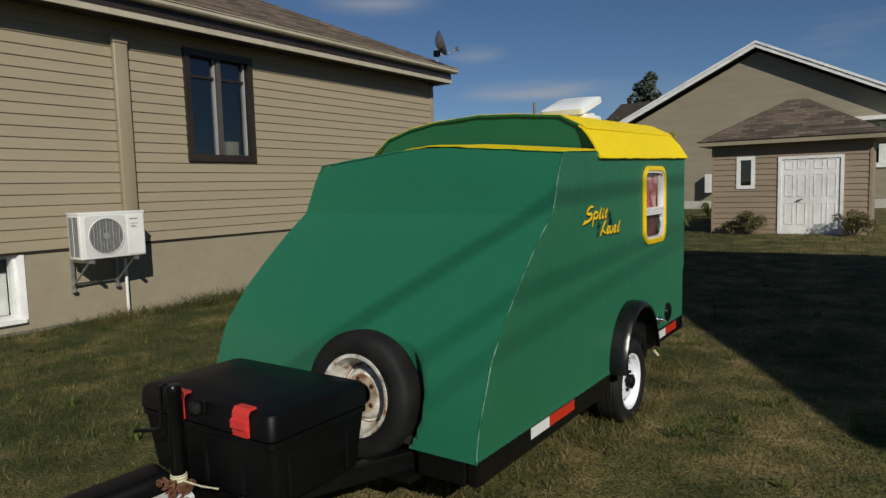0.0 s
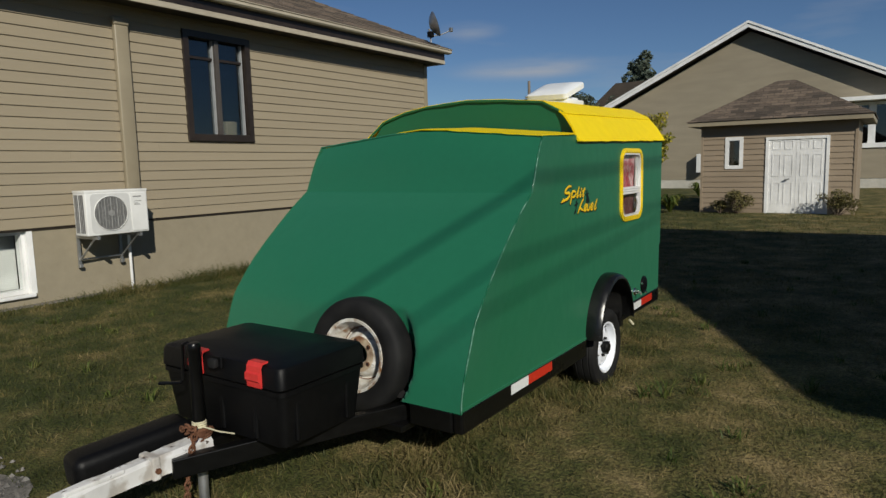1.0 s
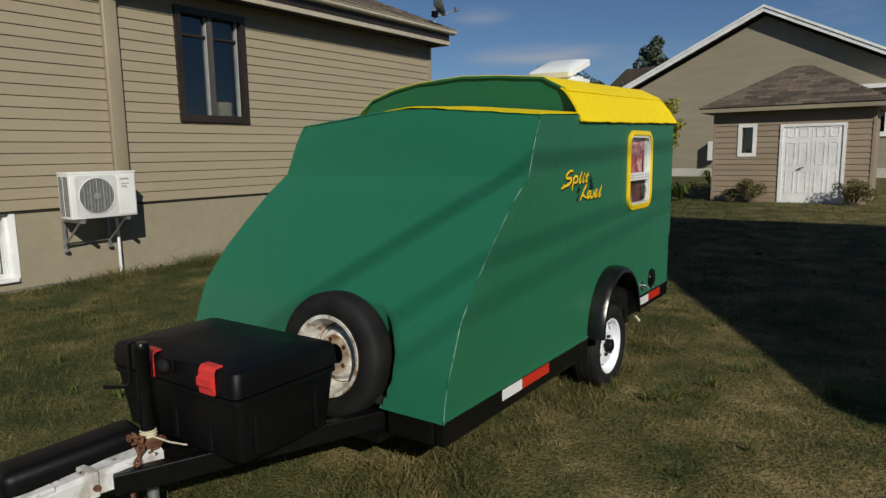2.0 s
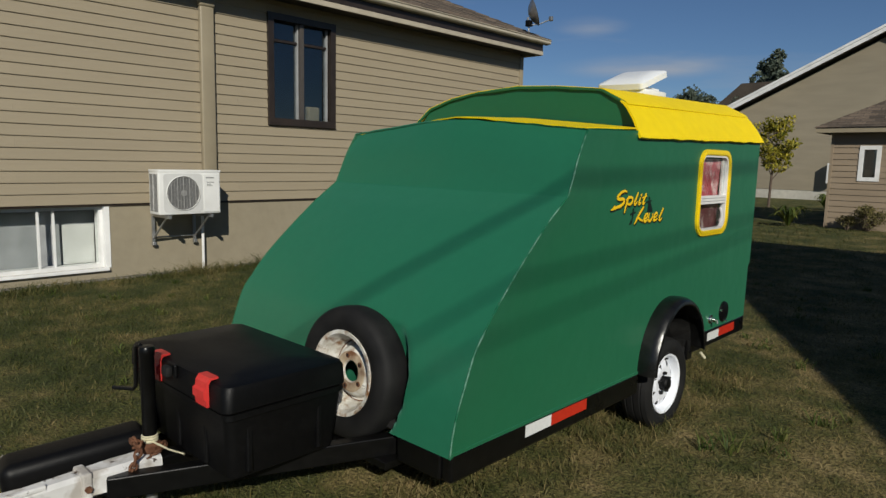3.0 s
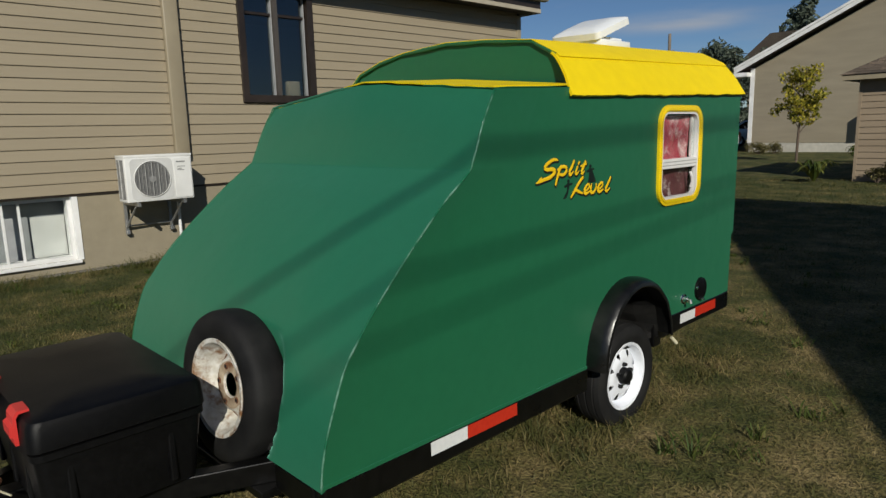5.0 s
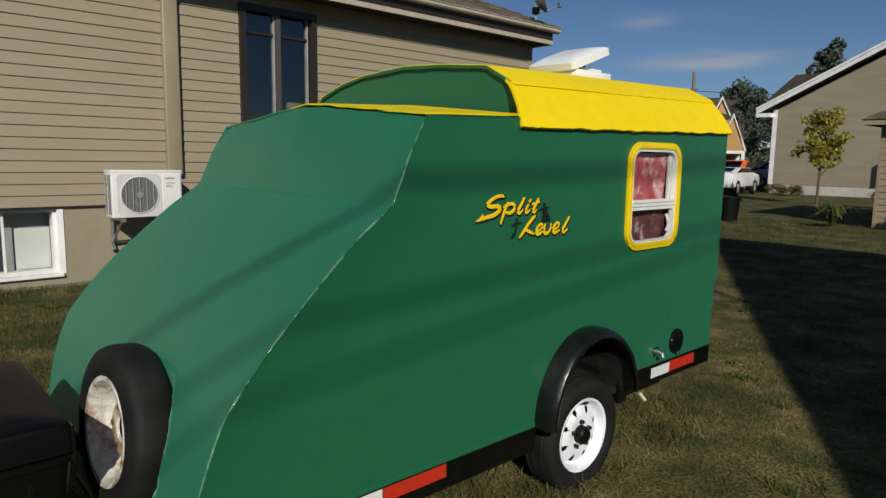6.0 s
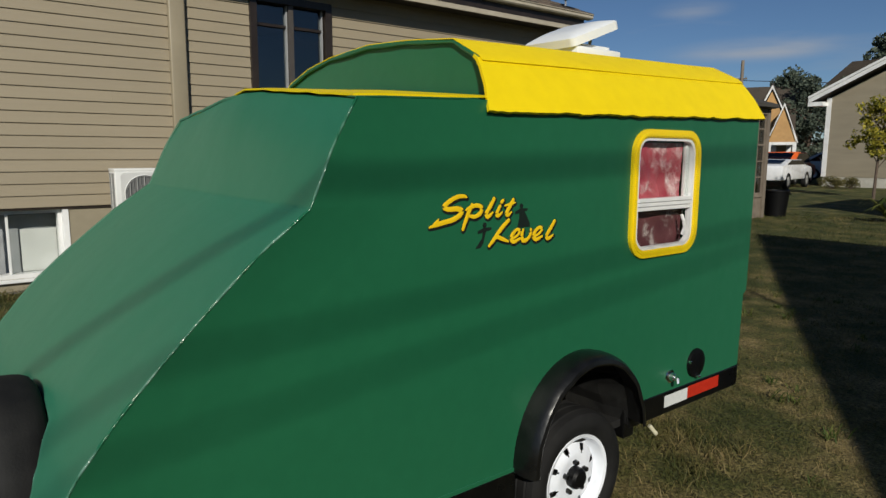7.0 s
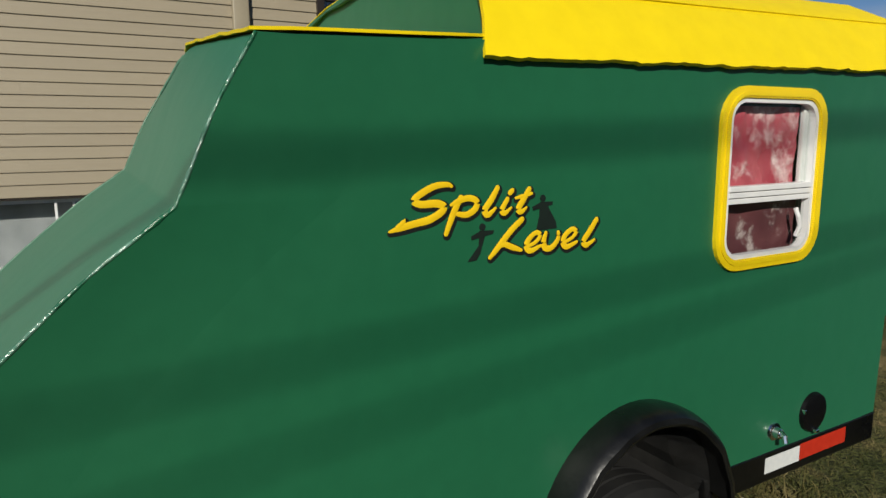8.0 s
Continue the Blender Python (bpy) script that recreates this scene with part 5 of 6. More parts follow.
def brush_stroke(bm, pts, grow, x, thick):
    """One flat brush stroke on the side wall: points (y, z, width) in millimetres from the lettering's corner."""
    fine = []
    n = len(pts)
    for i in range(n - 1):
        p0, p1, p2, p3 = (Vector(pts[min(max(k, 0), n - 1)]) for k in (i - 1, i, i + 1, i + 2))
        for k in range(5):
            t = k / 5
            fine.append(0.5 * ((2 * p1) + (p2 - p0) * t + (2 * p0 - 5 * p1 + 4 * p2 - p3) * t * t + (3 * p1 - p0 - 3 * p2 + p3) * t ** 3))
    fine.append(Vector(pts[-1]))
    run = [(p.x / 1000, p.y / 1000, p.z / 1500 + grow) for p in fine]
    # rounded ends
    ends = []
    for a, b in ((run[0], run[1]), (run[-1], run[-2])):
        d = Vector((a[0] - b[0], a[1] - b[1])).normalized()
        ends.append([(a[0] + d.x * a[2] * c, a[1] + d.y * a[2] * c, a[2] * s) for c, s in ((0.5, 0.85), (0.85, 0.5), (1.0, 0.05))])
    run = ends[0][::-1] + run + ends[1]
    rad = [r for _, _, r in run]
    made = bmesh.new()
    add_tube(made, [(0, 1.005 + y, 1.008 + z) for y, z, _ in run], lambda s: rad[min(len(rad) - 1, int(round(s * (len(rad) - 1))))], 8)
    for v in made.verts:
        v.co.x = x + v.co.x * thick
    tmp = bpy.data.meshes.new("stroke")
    made.to_mesh(tmp)
    made.free()
    bm.from_mesh(tmp)
    bpy.data.meshes.remove(tmp)


# brush strokes of each letter
STROKES_CAPITAL_S = [[(194, 251, 5), (185, 255, 8), (159, 254, 10), (130, 243, 11), (107, 227, 11), (123, 218, 11), (157, 218, 12), (175, 211, 12), (168, 199, 12), (141, 186, 12), (107, 180, 11), (77, 174, 10), (52, 168, 4)], [(86, 190, 3), (82, 184, 8), (70, 175, 8)]]
STROKES_SMALL_P = [[(216, 227, 9), (202, 204, 11), (190, 178, 10), (180, 154, 8)], [(192, 213, 5), (209, 220, 9), (235, 225, 10), (254, 218, 10), (251, 202, 11), (231, 191, 10), (209, 193, 8)]]
STROKES_SMALL_L = [[(307, 243, 9), (292, 220, 11), (275, 198, 11), (283, 187, 10), (302, 200, 5)]]
STROKES_SMALL_I = [[(346, 236, 8), (340, 231, 9)], [(333, 218, 8), (319, 196, 10), (326, 188, 9), (343, 199, 4)]]
STROKES_SMALL_T = [[(391, 237, 9), (375, 214, 11), (362, 195, 11), (370, 188, 9), (384, 197, 4)], [(355, 219, 5), (378, 223, 7), (398, 227, 5)]]
STROKES_CAPITAL_L = [[(372, 171, 10), (348, 153, 11), (324, 130, 11), (304, 109, 10), (288, 94, 7)], [(301, 107, 6), (322, 120, 9), (346, 112, 10), (371, 103, 6)]]
STROKES_SMALL_E = [[(384, 108, 6), (411, 118, 7), (423, 132, 8), (412, 139, 8), (393, 127, 10), (385, 111, 11), (396, 99, 10), (424, 108, 6)]]
STROKES_SMALL_V = [[(439, 136, 7), (433, 116, 11), (439, 101, 11), (457, 102, 10), (474, 119, 9), (475, 135, 7)]]
STROKES_SECOND_E = [[(489, 109, 6), (514, 118, 7), (528, 132, 8), (516, 139, 9), (496, 127, 10), (489, 110, 11), (501, 99, 10), (530, 108, 6)]]
STROKES_LAST_L = [[(589, 156, 10), (571, 133, 11), (551, 108, 11), (560, 98, 10), (584, 109, 5)]]


def build_lettering(t):
    for strokes in (STROKES_CAPITAL_S, STROKES_SMALL_P, STROKES_SMALL_L, STROKES_SMALL_I, STROKES_SMALL_T, STROKES_CAPITAL_L, STROKES_SMALL_E, STROKES_SMALL_V, STROKES_SECOND_E, STROKES_LAST_L):
        edge, face = bmesh.new(), bmesh.new()
        for k, pts in enumerate(strokes):
            brush_stroke(edge, [(y + 3, z - 4, w) for y, z, w in pts], 0.0046, 0.0008 + 0.0001 * k, 0.05)
            brush_stroke(face, pts, 0.0, 0.0022 + 0.0002 * k, 0.12)
        letter = part("letter", face, LETTER, t, "yellow brush-script letter", smooth=True)
        part("letter_edge", edge, LETTER_SHADE, letter, "black edge of the letter", smooth=True)
    # two small dark decals between the words
    for cy, cz, lean in ((1.437, 1.195, 1), (1.277, 1.142, -1)):
        bm = bmesh.new()
        add_prism(bm, [(cy - 0.010, cz + 0.020), (cy + 0.006, cz + 0.018), (cy + 0.014 + 0.022 * lean, cz - 0.028), (cy + 0.010 + 0.028 * lean, cz - 0.042), (cy - 0.030 + 0.010 * lean, cz - 0.044), (cy - 0.012, cz - 0.012)], "x", 0.001, 0.0022)
        add_prism(bm, [(cy - 0.030, cz + 0.002), (cy + 0.024, cz + 0.012), (cy + 0.026, cz + 0.019), (cy - 0.006, cz + 0.020), (cy - 0.031, cz + 0.010)], "x", 0.001, 0.0024)
        add_prism(bm, [(cy - 0.003 + 0.008 * math.cos(k * math.tau / 8), cz + 0.028 + 0.008 * math.sin(k * math.tau / 8)) for k in range(8)], "x", 0.001, 0.0026)
        part("decal", bm, FIGURE, t, "small dark decal")


def build_storage_box():
    b = thing("storage_box", (-0.82, -0.42, 0.27), "black plastic storage box with red latches on the drawbar", "storage box")
    x0, x1, y0, y1 = -1.192, -0.392, -0.675, -0.165

    def tapered(zs, bev):
        bm = bmesh.new()
        rows = []
        for z, ins in zs:
            rows.append([bm.verts.new((x, y, z)) for x, y in rounded_rect(x0 + ins, x1 - ins, y0 + ins, y1 - ins, 0.035, 4)])
        n = len(rows[0])
        for i in range(len(rows) - 1):
            for k in range(n):
                bm.faces.new((rows[i][k], rows[i][(k + 1) % n], rows[i + 1][(k + 1) % n], rows[i + 1][k]))
        bm.faces.new(rows[0][::-1])
        bm.faces.new(rows[-1])
        return bm
    part("body", tapered([(0.276, 0.05), (0.284, 0.036), (0.504, 0.012), (0.506, 0.004), (0.526, 0.004), (0.528, 0.012)], 0), BLACK_PLASTIC, b, smooth=35)
    part("lid", tapered([(0.529, 0.008), (0.536, 0.0), (0.604, 0.004), (0.620, 0.012), (0.627, 0.03), (0.629, 0.08), (0.631, 0.085), (0.632, 0.2)], 0), BLACK_PLASTIC, b, "black lid with a raised panel", smooth=35)
    for x in (-0.538, -0.912):
        bm = bmesh.new()
        prof = [(y0 + 0.035, 0.637), (y0 + 0.004, 0.637), (y0 - 0.008, 0.621), (y0 - 0.010, 0.600), (y0 - 0.020, 0.594), (y0 - 0.020, 0.566), (y0 - 0.012, 0.561), (y0 - 0.010, 0.536),
                (y0 + 0.0, 0.536), (y0 + 0.0, 0.615), (y0 + 0.008, 0.628), (y0 + 0.035, 0.630)]
        add_prism(bm, prof, "x", x - 0.04, x + 0.04)
        part("latch", bm, RED_LATCH, b, "red plastic latch")
    for x in (x0 + 0.19, x0 + 0.40, x0 + 0.61):
        part("rib", box(x - 0.012, x + 0.012, y0 + 0.018, y0 + 0.034, 0.30, 0.50, 0.006), BLACK_PLASTIC, b)
    for y in (y0 + 0.10, y1 - 0.12):
        part("side_rib", box(x1 - 0.036, x1 - 0.016, y - 0.012, y + 0.012, 0.30, 0.50, 0.006), BLACK_PLASTIC, b)
    for x in (x0 + 0.2, x1 - 0.16):
        part("hinge", box(x - 0.05, x + 0.05, y1 - 0.006, y1 + 0.022, 0.50, 0.57, 0.010), BLACK_PLASTIC, b, smooth=True)
    h = part("hasp", box(-0.80, -0.735, y0 - 0.012, y0 + 0.002, 0.58, 0.63, 0.005), BLACK_PLASTIC, b)
    part("padlock", box(-0.792, -0.744, y0 - 0.04, y0 - 0.012, 0.585, 0.625, 0.010), RUBBER, h, "small black padlock", smooth=True)
    for k in range(2):
        part("skid", box(x0 + 0.08, x1 - 0.08, y0 + 0.09 + k * 0.3, y0 + 0.14 + k * 0.3, 0.268, 0.278), BLACK_PLASTIC, b)


build_trailer()
build_storage_box()


# ---- shed, garage and what lies behind ----
def lap_siding(bm, outline_at, x0, x1, z0, z1, y, course, proud=0.014):
    """Courses of lap siding facing -y; outline_at(z) gives the wall's ends at a height."""
    z = z0
    while z < z1 - 1e-4:
        za = min(z + course, z1)
        a0, a1 = outline_at(z)
        b0, b1 = outline_at(za)
        a0, a1, b0, b1 = max(a0, x0), min(a1, x1), max(b0, x0), min(b1, x1)
        if a1 > a0:
            v = [bm.verts.new(p) for p in ((a0, y - proud, z), (a1, y - proud, z), (b1, y - 0.002, za), (b0, y - 0.002, za), (a0, y, z), (a1, y, z))]
            bm.faces.new((v[0], v[1], v[2], v[3]))
            bm.faces.new((v[4], v[5], v[1], v[0]))
        z = za


def hip_roof(bm, x0, x1, y0, y1, z, slope, rows=14):
    """Shingle courses on four slopes meeting at a point or a short ridge."""
    uvl = bm.loops.layers.uv.new("UV")
    half = min(x1 - x0, y1 - y0) / 2
    for i in range(rows):
        d0, d1 = half * i / rows, half * (i + 1) / rows
        z0, z1, lift = z + slope * d0, z + slope * d1, 0.012
        c0 = [(x0 + d0, y0 + d0), (x1 - d0, y0 + d0), (x1 - d0, y1 - d0), (x0 + d0, y1 - d0)]
        c1 = [(x0 + d1, y0 + d1), (x1 - d1, y0 + d1), (x1 - d1, y1 - d1), (x0 + d1, y1 - d1)]
        for k in range(4):
            p, q, r, s = c0[k], c0[(k + 1) % 4], c1[(k + 1) % 4], c1[k]
            for quad in ([(*p, z0 + lift), (*q, z0 + lift), (*r, z1), (*s, z1)], [(*p, z0), (*q, z0), (*q, z0 + lift), (*p, z0 + lift)]):
                try:
                    f = bm.faces.new([bm.verts.new(v) for v in quad])
                except ValueError:
                    continue
                for lp in f.loops:
                    lp[uvl].uv = (lp.vert.co.x if k % 2 == 0 else lp.vert.co.y, (lp.vert.co.z - z) / slope * 1.1 + 0.03)
    bmesh.ops.remove_doubles(bm, verts=bm.verts, dist=0.0005)


def build_shed():
    x0, x1, y0, y1 = -2.79, 0.73, 16.4, 19.5
    g = -0.02
    s = thing("shed", ((x0 + x1) / 2, 18.3, g), "small brown-sided shed with a hip roof", "shed")
    zt = 2.30
    dx0, dx1, dz = -1.165, 0.115, 1.87
    wx0, wx1, wz0, wz1 = -2.15, -1.83, 1.217, 1.923
    for a, b, c, d in ((x0, wx0, g, zt), (wx1, dx0, g, zt), (dx1, x1, g, zt), (wx0, wx1, g, wz0), (wx0, wx1, wz1, zt), (dx0, dx1, dz, zt)):
        part("wall_panel", box(a, b, y0, y0 + 0.12, c - (0.1 if c == g else 0), d), SHED_SIDING, s)
    for a, b, c, d in ((x0, x0 + 0.12, y0 + 0.121, y1), (x1 - 0.12, x1, y0 + 0.121, y1), (x0 + 0.12, x1 - 0.12, y1 - 0.12, y1)):
        part("wall", box(a, b, c, d, g - 0.1, zt), SHED_SIDING, s)
    bm = bmesh.new()
    for a, b, c, d in ((x0, wx0 - 0.06, g, zt), (wx1 + 0.06, dx0 - 0.05, g, zt), (dx1 + 0.05, x1, g, zt), (wx0 - 0.06, wx1 + 0.06, g, wz0 - 0.06), (wx0 - 0.06, wx1 + 0.06, wz1 + 0.06, zt), (dx0 - 0.05, dx1 + 0.05, dz + 0.05, zt)):
        lap_siding(bm, lambda z: (-99, 99), a, b, c, d, y0 - 0.001, 0.14, 0.02)
    part("siding", bm, SHED_SIDING, s, "brown lap siding")
    for x in (x0, x1):
        part("corner_board", box(x - 0.03, x + 0.03, y0 - 0.03, y0 + 0.08, g, zt), SHED_SIDING, s)
    part("soffit", box(x0 - 0.30, x1 + 0.30, y0 - 0.30, y1 + 0.30, zt, zt + 0.02), SOFFIT, s)
    part("eave_board", ring_plate([(x0 - 0.32, y0 - 0.32), (x1 + 0.32, y0 - 0.32), (x1 + 0.32, y1 + 0.32), (x0 - 0.32, y1 + 0.32)],
                                  [(x0 - 0.29, y0 - 0.29), (x1 + 0.29, y0 - 0.29), (x1 + 0.29, y1 + 0.29), (x0 - 0.29, y1 + 0.29)], "z", zt - 0.02, zt + 0.09), TRIM, s, "brown eave board")
    bm = bmesh.new()
    hip_roof(bm, x0 - 0.35, x1 + 0.35, y0 - 0.35, y1 + 0.35, zt + 0.10, 0.575, 20)
    part("roof", bm, SHINGLE, s, "weathered brown asphalt shingles")
    d = part("door", box(dx0, dx1, y0 - 0.015, y0 + 0.03, g + 0.03, dz - 0.003), WHITE_PAINT, s, "white double door")
    dm = (dx0 + dx1) / 2
    part("door_frame", ring_plate([(dx0 - 0.07, g), (dx1 + 0.07, g), (dx1 + 0.07, dz + 0.07), (dx0 - 0.07, dz + 0.07)], [(dx0, g + 0.02), (dx1, g + 0.02), (dx1, dz), (dx0, dz)], "y", y0 - 0.04, y0 + 0.02), WHITE_PAINT, d)
    part("meeting_gap", box(dm - 0.006, dm + 0.006, y0 - 0.019, y0 - 0.0142, g + 0.03, dz - 0.003), WHITE_PAINT, d)
    for leaf in (dx0, dm):
        for cx in (0.18, 0.46):
            for z0, z1 in ((0.25, 0.80), (0.95, 1.50), (1.62, 1.86)):
                part("panel", ring_plate(rounded_rect(leaf + cx - 0.10, leaf + cx + 0.10, z0, z1, 0.01, 2), rounded_rect(leaf + cx - 0.078, leaf + cx + 0.078, z0 + 0.025, z1 - 0.025, 0.01, 2), "y", y0 - 0.023, y0 - 0.014), WHITE_PAINT, d)
    part("door_handle", add_tube(bmesh.new(), [(dm - 0.24, y0 - 0.02, 0.86), (dm - 0.24, y0 - 0.075, 0.86), (dm - 0.14, y0 - 0.075, 0.885)], 0.016, 8), GALV, d, "steel lever handle")
    w = part("window", ring_plate([(wx0 - 0.06, wz0 - 0.06), (wx1 + 0.06, wz0 - 0.06), (wx1 + 0.06, wz1 + 0.06), (wx0 - 0.06, wz1 + 0.06)], [(wx0 + 0.03, wz0 + 0.03), (wx1 - 0.03, wz0 + 0.03), (wx1 - 0.03, wz1 - 0.03), (wx0 + 0.03, wz1 - 0.03)], "y", y0 - 0.03, y0 + 0.05), WHITE_PAINT, s, "white-framed window")
    p = part("pane", box(wx0, wx1, y0 + 0.02, y0 + 0.024, wz0, wz1), GLASS, w)
    p.visible_shadow = False
    part("window_box", box(wx0 + 0.04, wx0 + 0.13, y0 + 0.2, y0 + 0.3, wz0 + 0.02, wz0 + 0.2), CARDBOARD, w)
    part("floor", box(x0 + 0.12, x1 - 0.12, y0 + 0.12, y1 - 0.12, g - 0.05, g), CONCRETE, s)


def build_garage():
    y = 30.1
    g = 0.06
    xa, xl, xr = -4.05, -10.62, 2.1
    slope = 0.495
    zl = 3.74
    apex = zl + slope * (xa - xl)
    b = thing("garage_house", (xa, y + 4, g), "taupe-sided gabled house with white rake boards", "house")
    xr = xa + (xa - xl)
    out = [(xl, g + 0.45), (xr, g + 0.45), (xr, zl), (xa, apex), (xl, zl)]
    part("wall", prism(out, "y", y, y + 11), FAR_SIDING, b)
    bm = bmesh.new()

    def ends(z):
        return (xl, xr) if z <= zl else (xl + (z - zl) / slope, xr - (z - zl) / slope)
    lap_siding(bm, ends, -99, 99, g + 0.45, apex - 0.05, y - 0.001, 0.145, 0.006)
    part("siding", bm, FAR_SIDING, b, "taupe lap siding")
    part("foundation", box(xl + 0.03, xr - 0.03, y + 0.01, y + 10.9, g - 0.4, g + 0.449), CONCRETE, b, "pale concrete foundation")
    part("corner_board", box(xl - 0.02, xl + 0.16, y - 0.03, y + 0.1, g + 0.45, zl + 0.05), WHITE_PAINT, b, "white corner board")
    for sgn, name in ((-1, "rake"), (1, "rake")):
        xe = xa + sgn * (xa - xl + 0.55)
        ze = apex + 0.12 - slope * (xa - xl + 0.55)
        zt = apex + 0.12

        def strip(h0, h1, ya, yb, mat, nm, lab=""):
            part(nm, prism([(xa, zt + h0), (xe, ze + h0), (xe, ze + h1), (xa, zt + h1)], "y", ya, yb), mat, b, lab)
        strip(-0.02, 0.15, y - 0.56, y - 0.53, WHITE_PAINT, "rake_board", "white rake board")
        strip(0.155, 0.26, y - 0.60, y - 0.535, WHITE_PAINT, "rake_trim")
        strip(0.0, 0.02, y - 0.53, y + 11.4, SOFFIT, "soffit")
        strip(0.19, 0.25, y - 0.53, y + 11.4, SHINGLE_GREY, "roof")
    part("eave_return", box(xl - 0.56, xl + 0.02, y - 0.56, y + 0.05, zl - 0.30, zl - 0.13), WHITE_PAINT, b, "white eave return")
    # a small white-framed window and lower eave at its near end
    w = part("window", ring_plate([(0.0, 1.76), (1.95, 1.76), (1.95, 3.6), (0.0, 3.6)], [(0.17, 1.95), (1.83, 1.95), (1.83, 3.48), (0.17, 3.48)], "y", y - 0.07, y + 0.0), WHITE_PAINT, b, "white-framed window")
    part("mullion", box(0.52, 0.78, y - 0.06, y - 0.005, 1.95, 3.48), WHITE_PAINT, w)
    part("pane", box(0.17, 1.83, y - 0.03, y - 0.022, 1.95, 3.48), CAR_GLASS, w)
    part("window_hood", box(-0.5, 2.55, y - 0.8, y - 0.02, 3.64, 3.80), WHITE_PAINT, b, "white eave over the window")
    part("meter_box", box(-6.12, -5.8, y - 0.42, y - 0.02, 0.85, 1.7, 0.02), AC_WHITE, b, "small white vent box")
    return b


def leaf_cloud(name, clumps, mat, seed, size, per, parent=None, label="", flat=0.0):
    """A crown: many small leaf blades in loose clumps (centre, radius)."""
    rng = np.random.default_rng(seed)
    verts, faces = [], []
    for (cx, cy, cz), r in clumps:
        n = max(6, int(per * r * r))
        d = rng.normal(size=(n, 3))
        d /= np.linalg.norm(d, axis=1)[:, None]
        rad = r * rng.uniform(0.35, 1.05, n) ** 0.6
        p = d * rad[:, None] * np.array([1, 1, 0.8]) + np.array([cx, cy, cz])
        u = rng.normal(size=(n, 3))
        u /= np.linalg.norm(u, axis=1)[:, None]
        v = np.cross(u, rng.normal(size=(n, 3)))
        v /= np.linalg.norm(v, axis=1)[:, None]
        s = size * rng.uniform(0.5, 1.3, n)[:, None]
        for q, a, b in zip(p, u * s, v * s * 0.55):
            k = len(verts)
            verts += [tuple(q - a), tuple(q + b), tuple(q + a), tuple(q - b)]
            faces.append((k, k + 1, k + 2, k + 3))
    me = bpy.data.meshes.new(name)
    base = BASES.get(parent.name, Vector()) if parent else Vector()
    me.from_pydata([(a - base.x, b - base.y, c - base.z) for a, b, c in verts], [], faces)
    me.materials.append(mat)
    ob = new(name, me)
    if parent:
        ob.parent = parent
    if label:
        ob["label"] = label
    return ob


def build_young_tree():
    bx, by = -6.08, 22.6
    bz = ground_z(bx, by)
    t = thing("young_tree", (bx, by, bz), "slender young tree with yellow-green leaves", "tree")
    bm = bmesh.new()
    add_tube(bm, [(bx, by, bz - 0.1), (bx + 0.02, by, bz + 1.0), (bx + 0.09, by, bz + 2.1), (bx + 0.14, by, bz + 3.0)], lambda s: 0.05 - 0.035 * s, 8)
    rng = random.Random(3)
    clumps = []
    for k in range(17):
        h = 1.2 + 1.55 * k / 16
        a = k * 2.4
        ln = (0.66 - 0.33 * abs(k - 7) / 10) * rng.uniform(0.7, 1.1)
        e = Vector((bx + 0.09 + ln * math.cos(a), by + 0.8 * ln * math.sin(a), bz + h + 0.35))
        add_tube(bm, [(bx + 0.04, by, bz + h - 0.25), ((bx + e.x) / 2, (by + e.y) / 2, bz + h), tuple(e)], lambda s: 0.018 - 0.013 * s, 5)
        for m in range(3):
            f = 0.45 + 0.28 * m
            clumps.append(((bx + (e.x - bx) * f + rng.uniform(-.1, .1), by + (e.y - by) * f, bz + h + 0.3 * f + rng.uniform(-.12, .15)), rng.uniform(0.13, 0.27)))
    clumps.append(((bx - 0.78, by, bz + 1.66), 0.20))
    clumps.append(((bx - 0.62, by, bz + 1.76), 0.17))
    part("trunk", bm, BARK, t)
    leaf_cloud("crown", clumps, LEAF_YELLOW, 5, 0.060, 1300, t)


def build_big_tree(x, y, h, w, seed, mat=LEAF_FAR, label="tall dark-leaved tree far behind the houses"):
    z = ground_z(x, y)
    t = thing("tree", (x, y, z), label, "tree", "trees in the distance")
    rng = random.Random(seed)
    bm = bmesh.new()
    add_tube(bm, [(x, y, z - 0.2), (x + 0.2, y, z + h * 0.4), (x, y, z + h * 0.9)], lambda s: 0.03 * h * (1 - 0.85 * s), 8)
    clumps = []
    for k in range(30):
        f = 0.22 + 0.75 * k / 29
        a = rng.uniform(0, 6.28)
        ln = w * math.sin(math.pi * min(1, 0.25 + 0.72 * f)) * rng.uniform(0.35, 1.0)
        e = (x + ln * math.cos(a), y + ln * math.sin(a), z + h * f + rng.uniform(-0.3, 0.5))
        add_tube(bm, [(x, y, z + h * f * 0.85), ((x + e[0]) / 2, (y + e[1]) / 2, z + h * f * 0.97), e], lambda s: 0.008 * h * (1 - 0.8 * s), 5)
        clumps.append((e, w * rng.uniform(0.12, 0.27)))
        clumps.append(((x + (e[0] - x) * 0.5, y + (e[1] - y) * 0.5, e[2] - 0.3), w * rng.uniform(0.14, 0.28)))
    part("trunk", bm, BARK, t)
    leaf_cloud("crown", clumps, mat, seed, 0.019 * h, 250 / (w * 0.35), t)


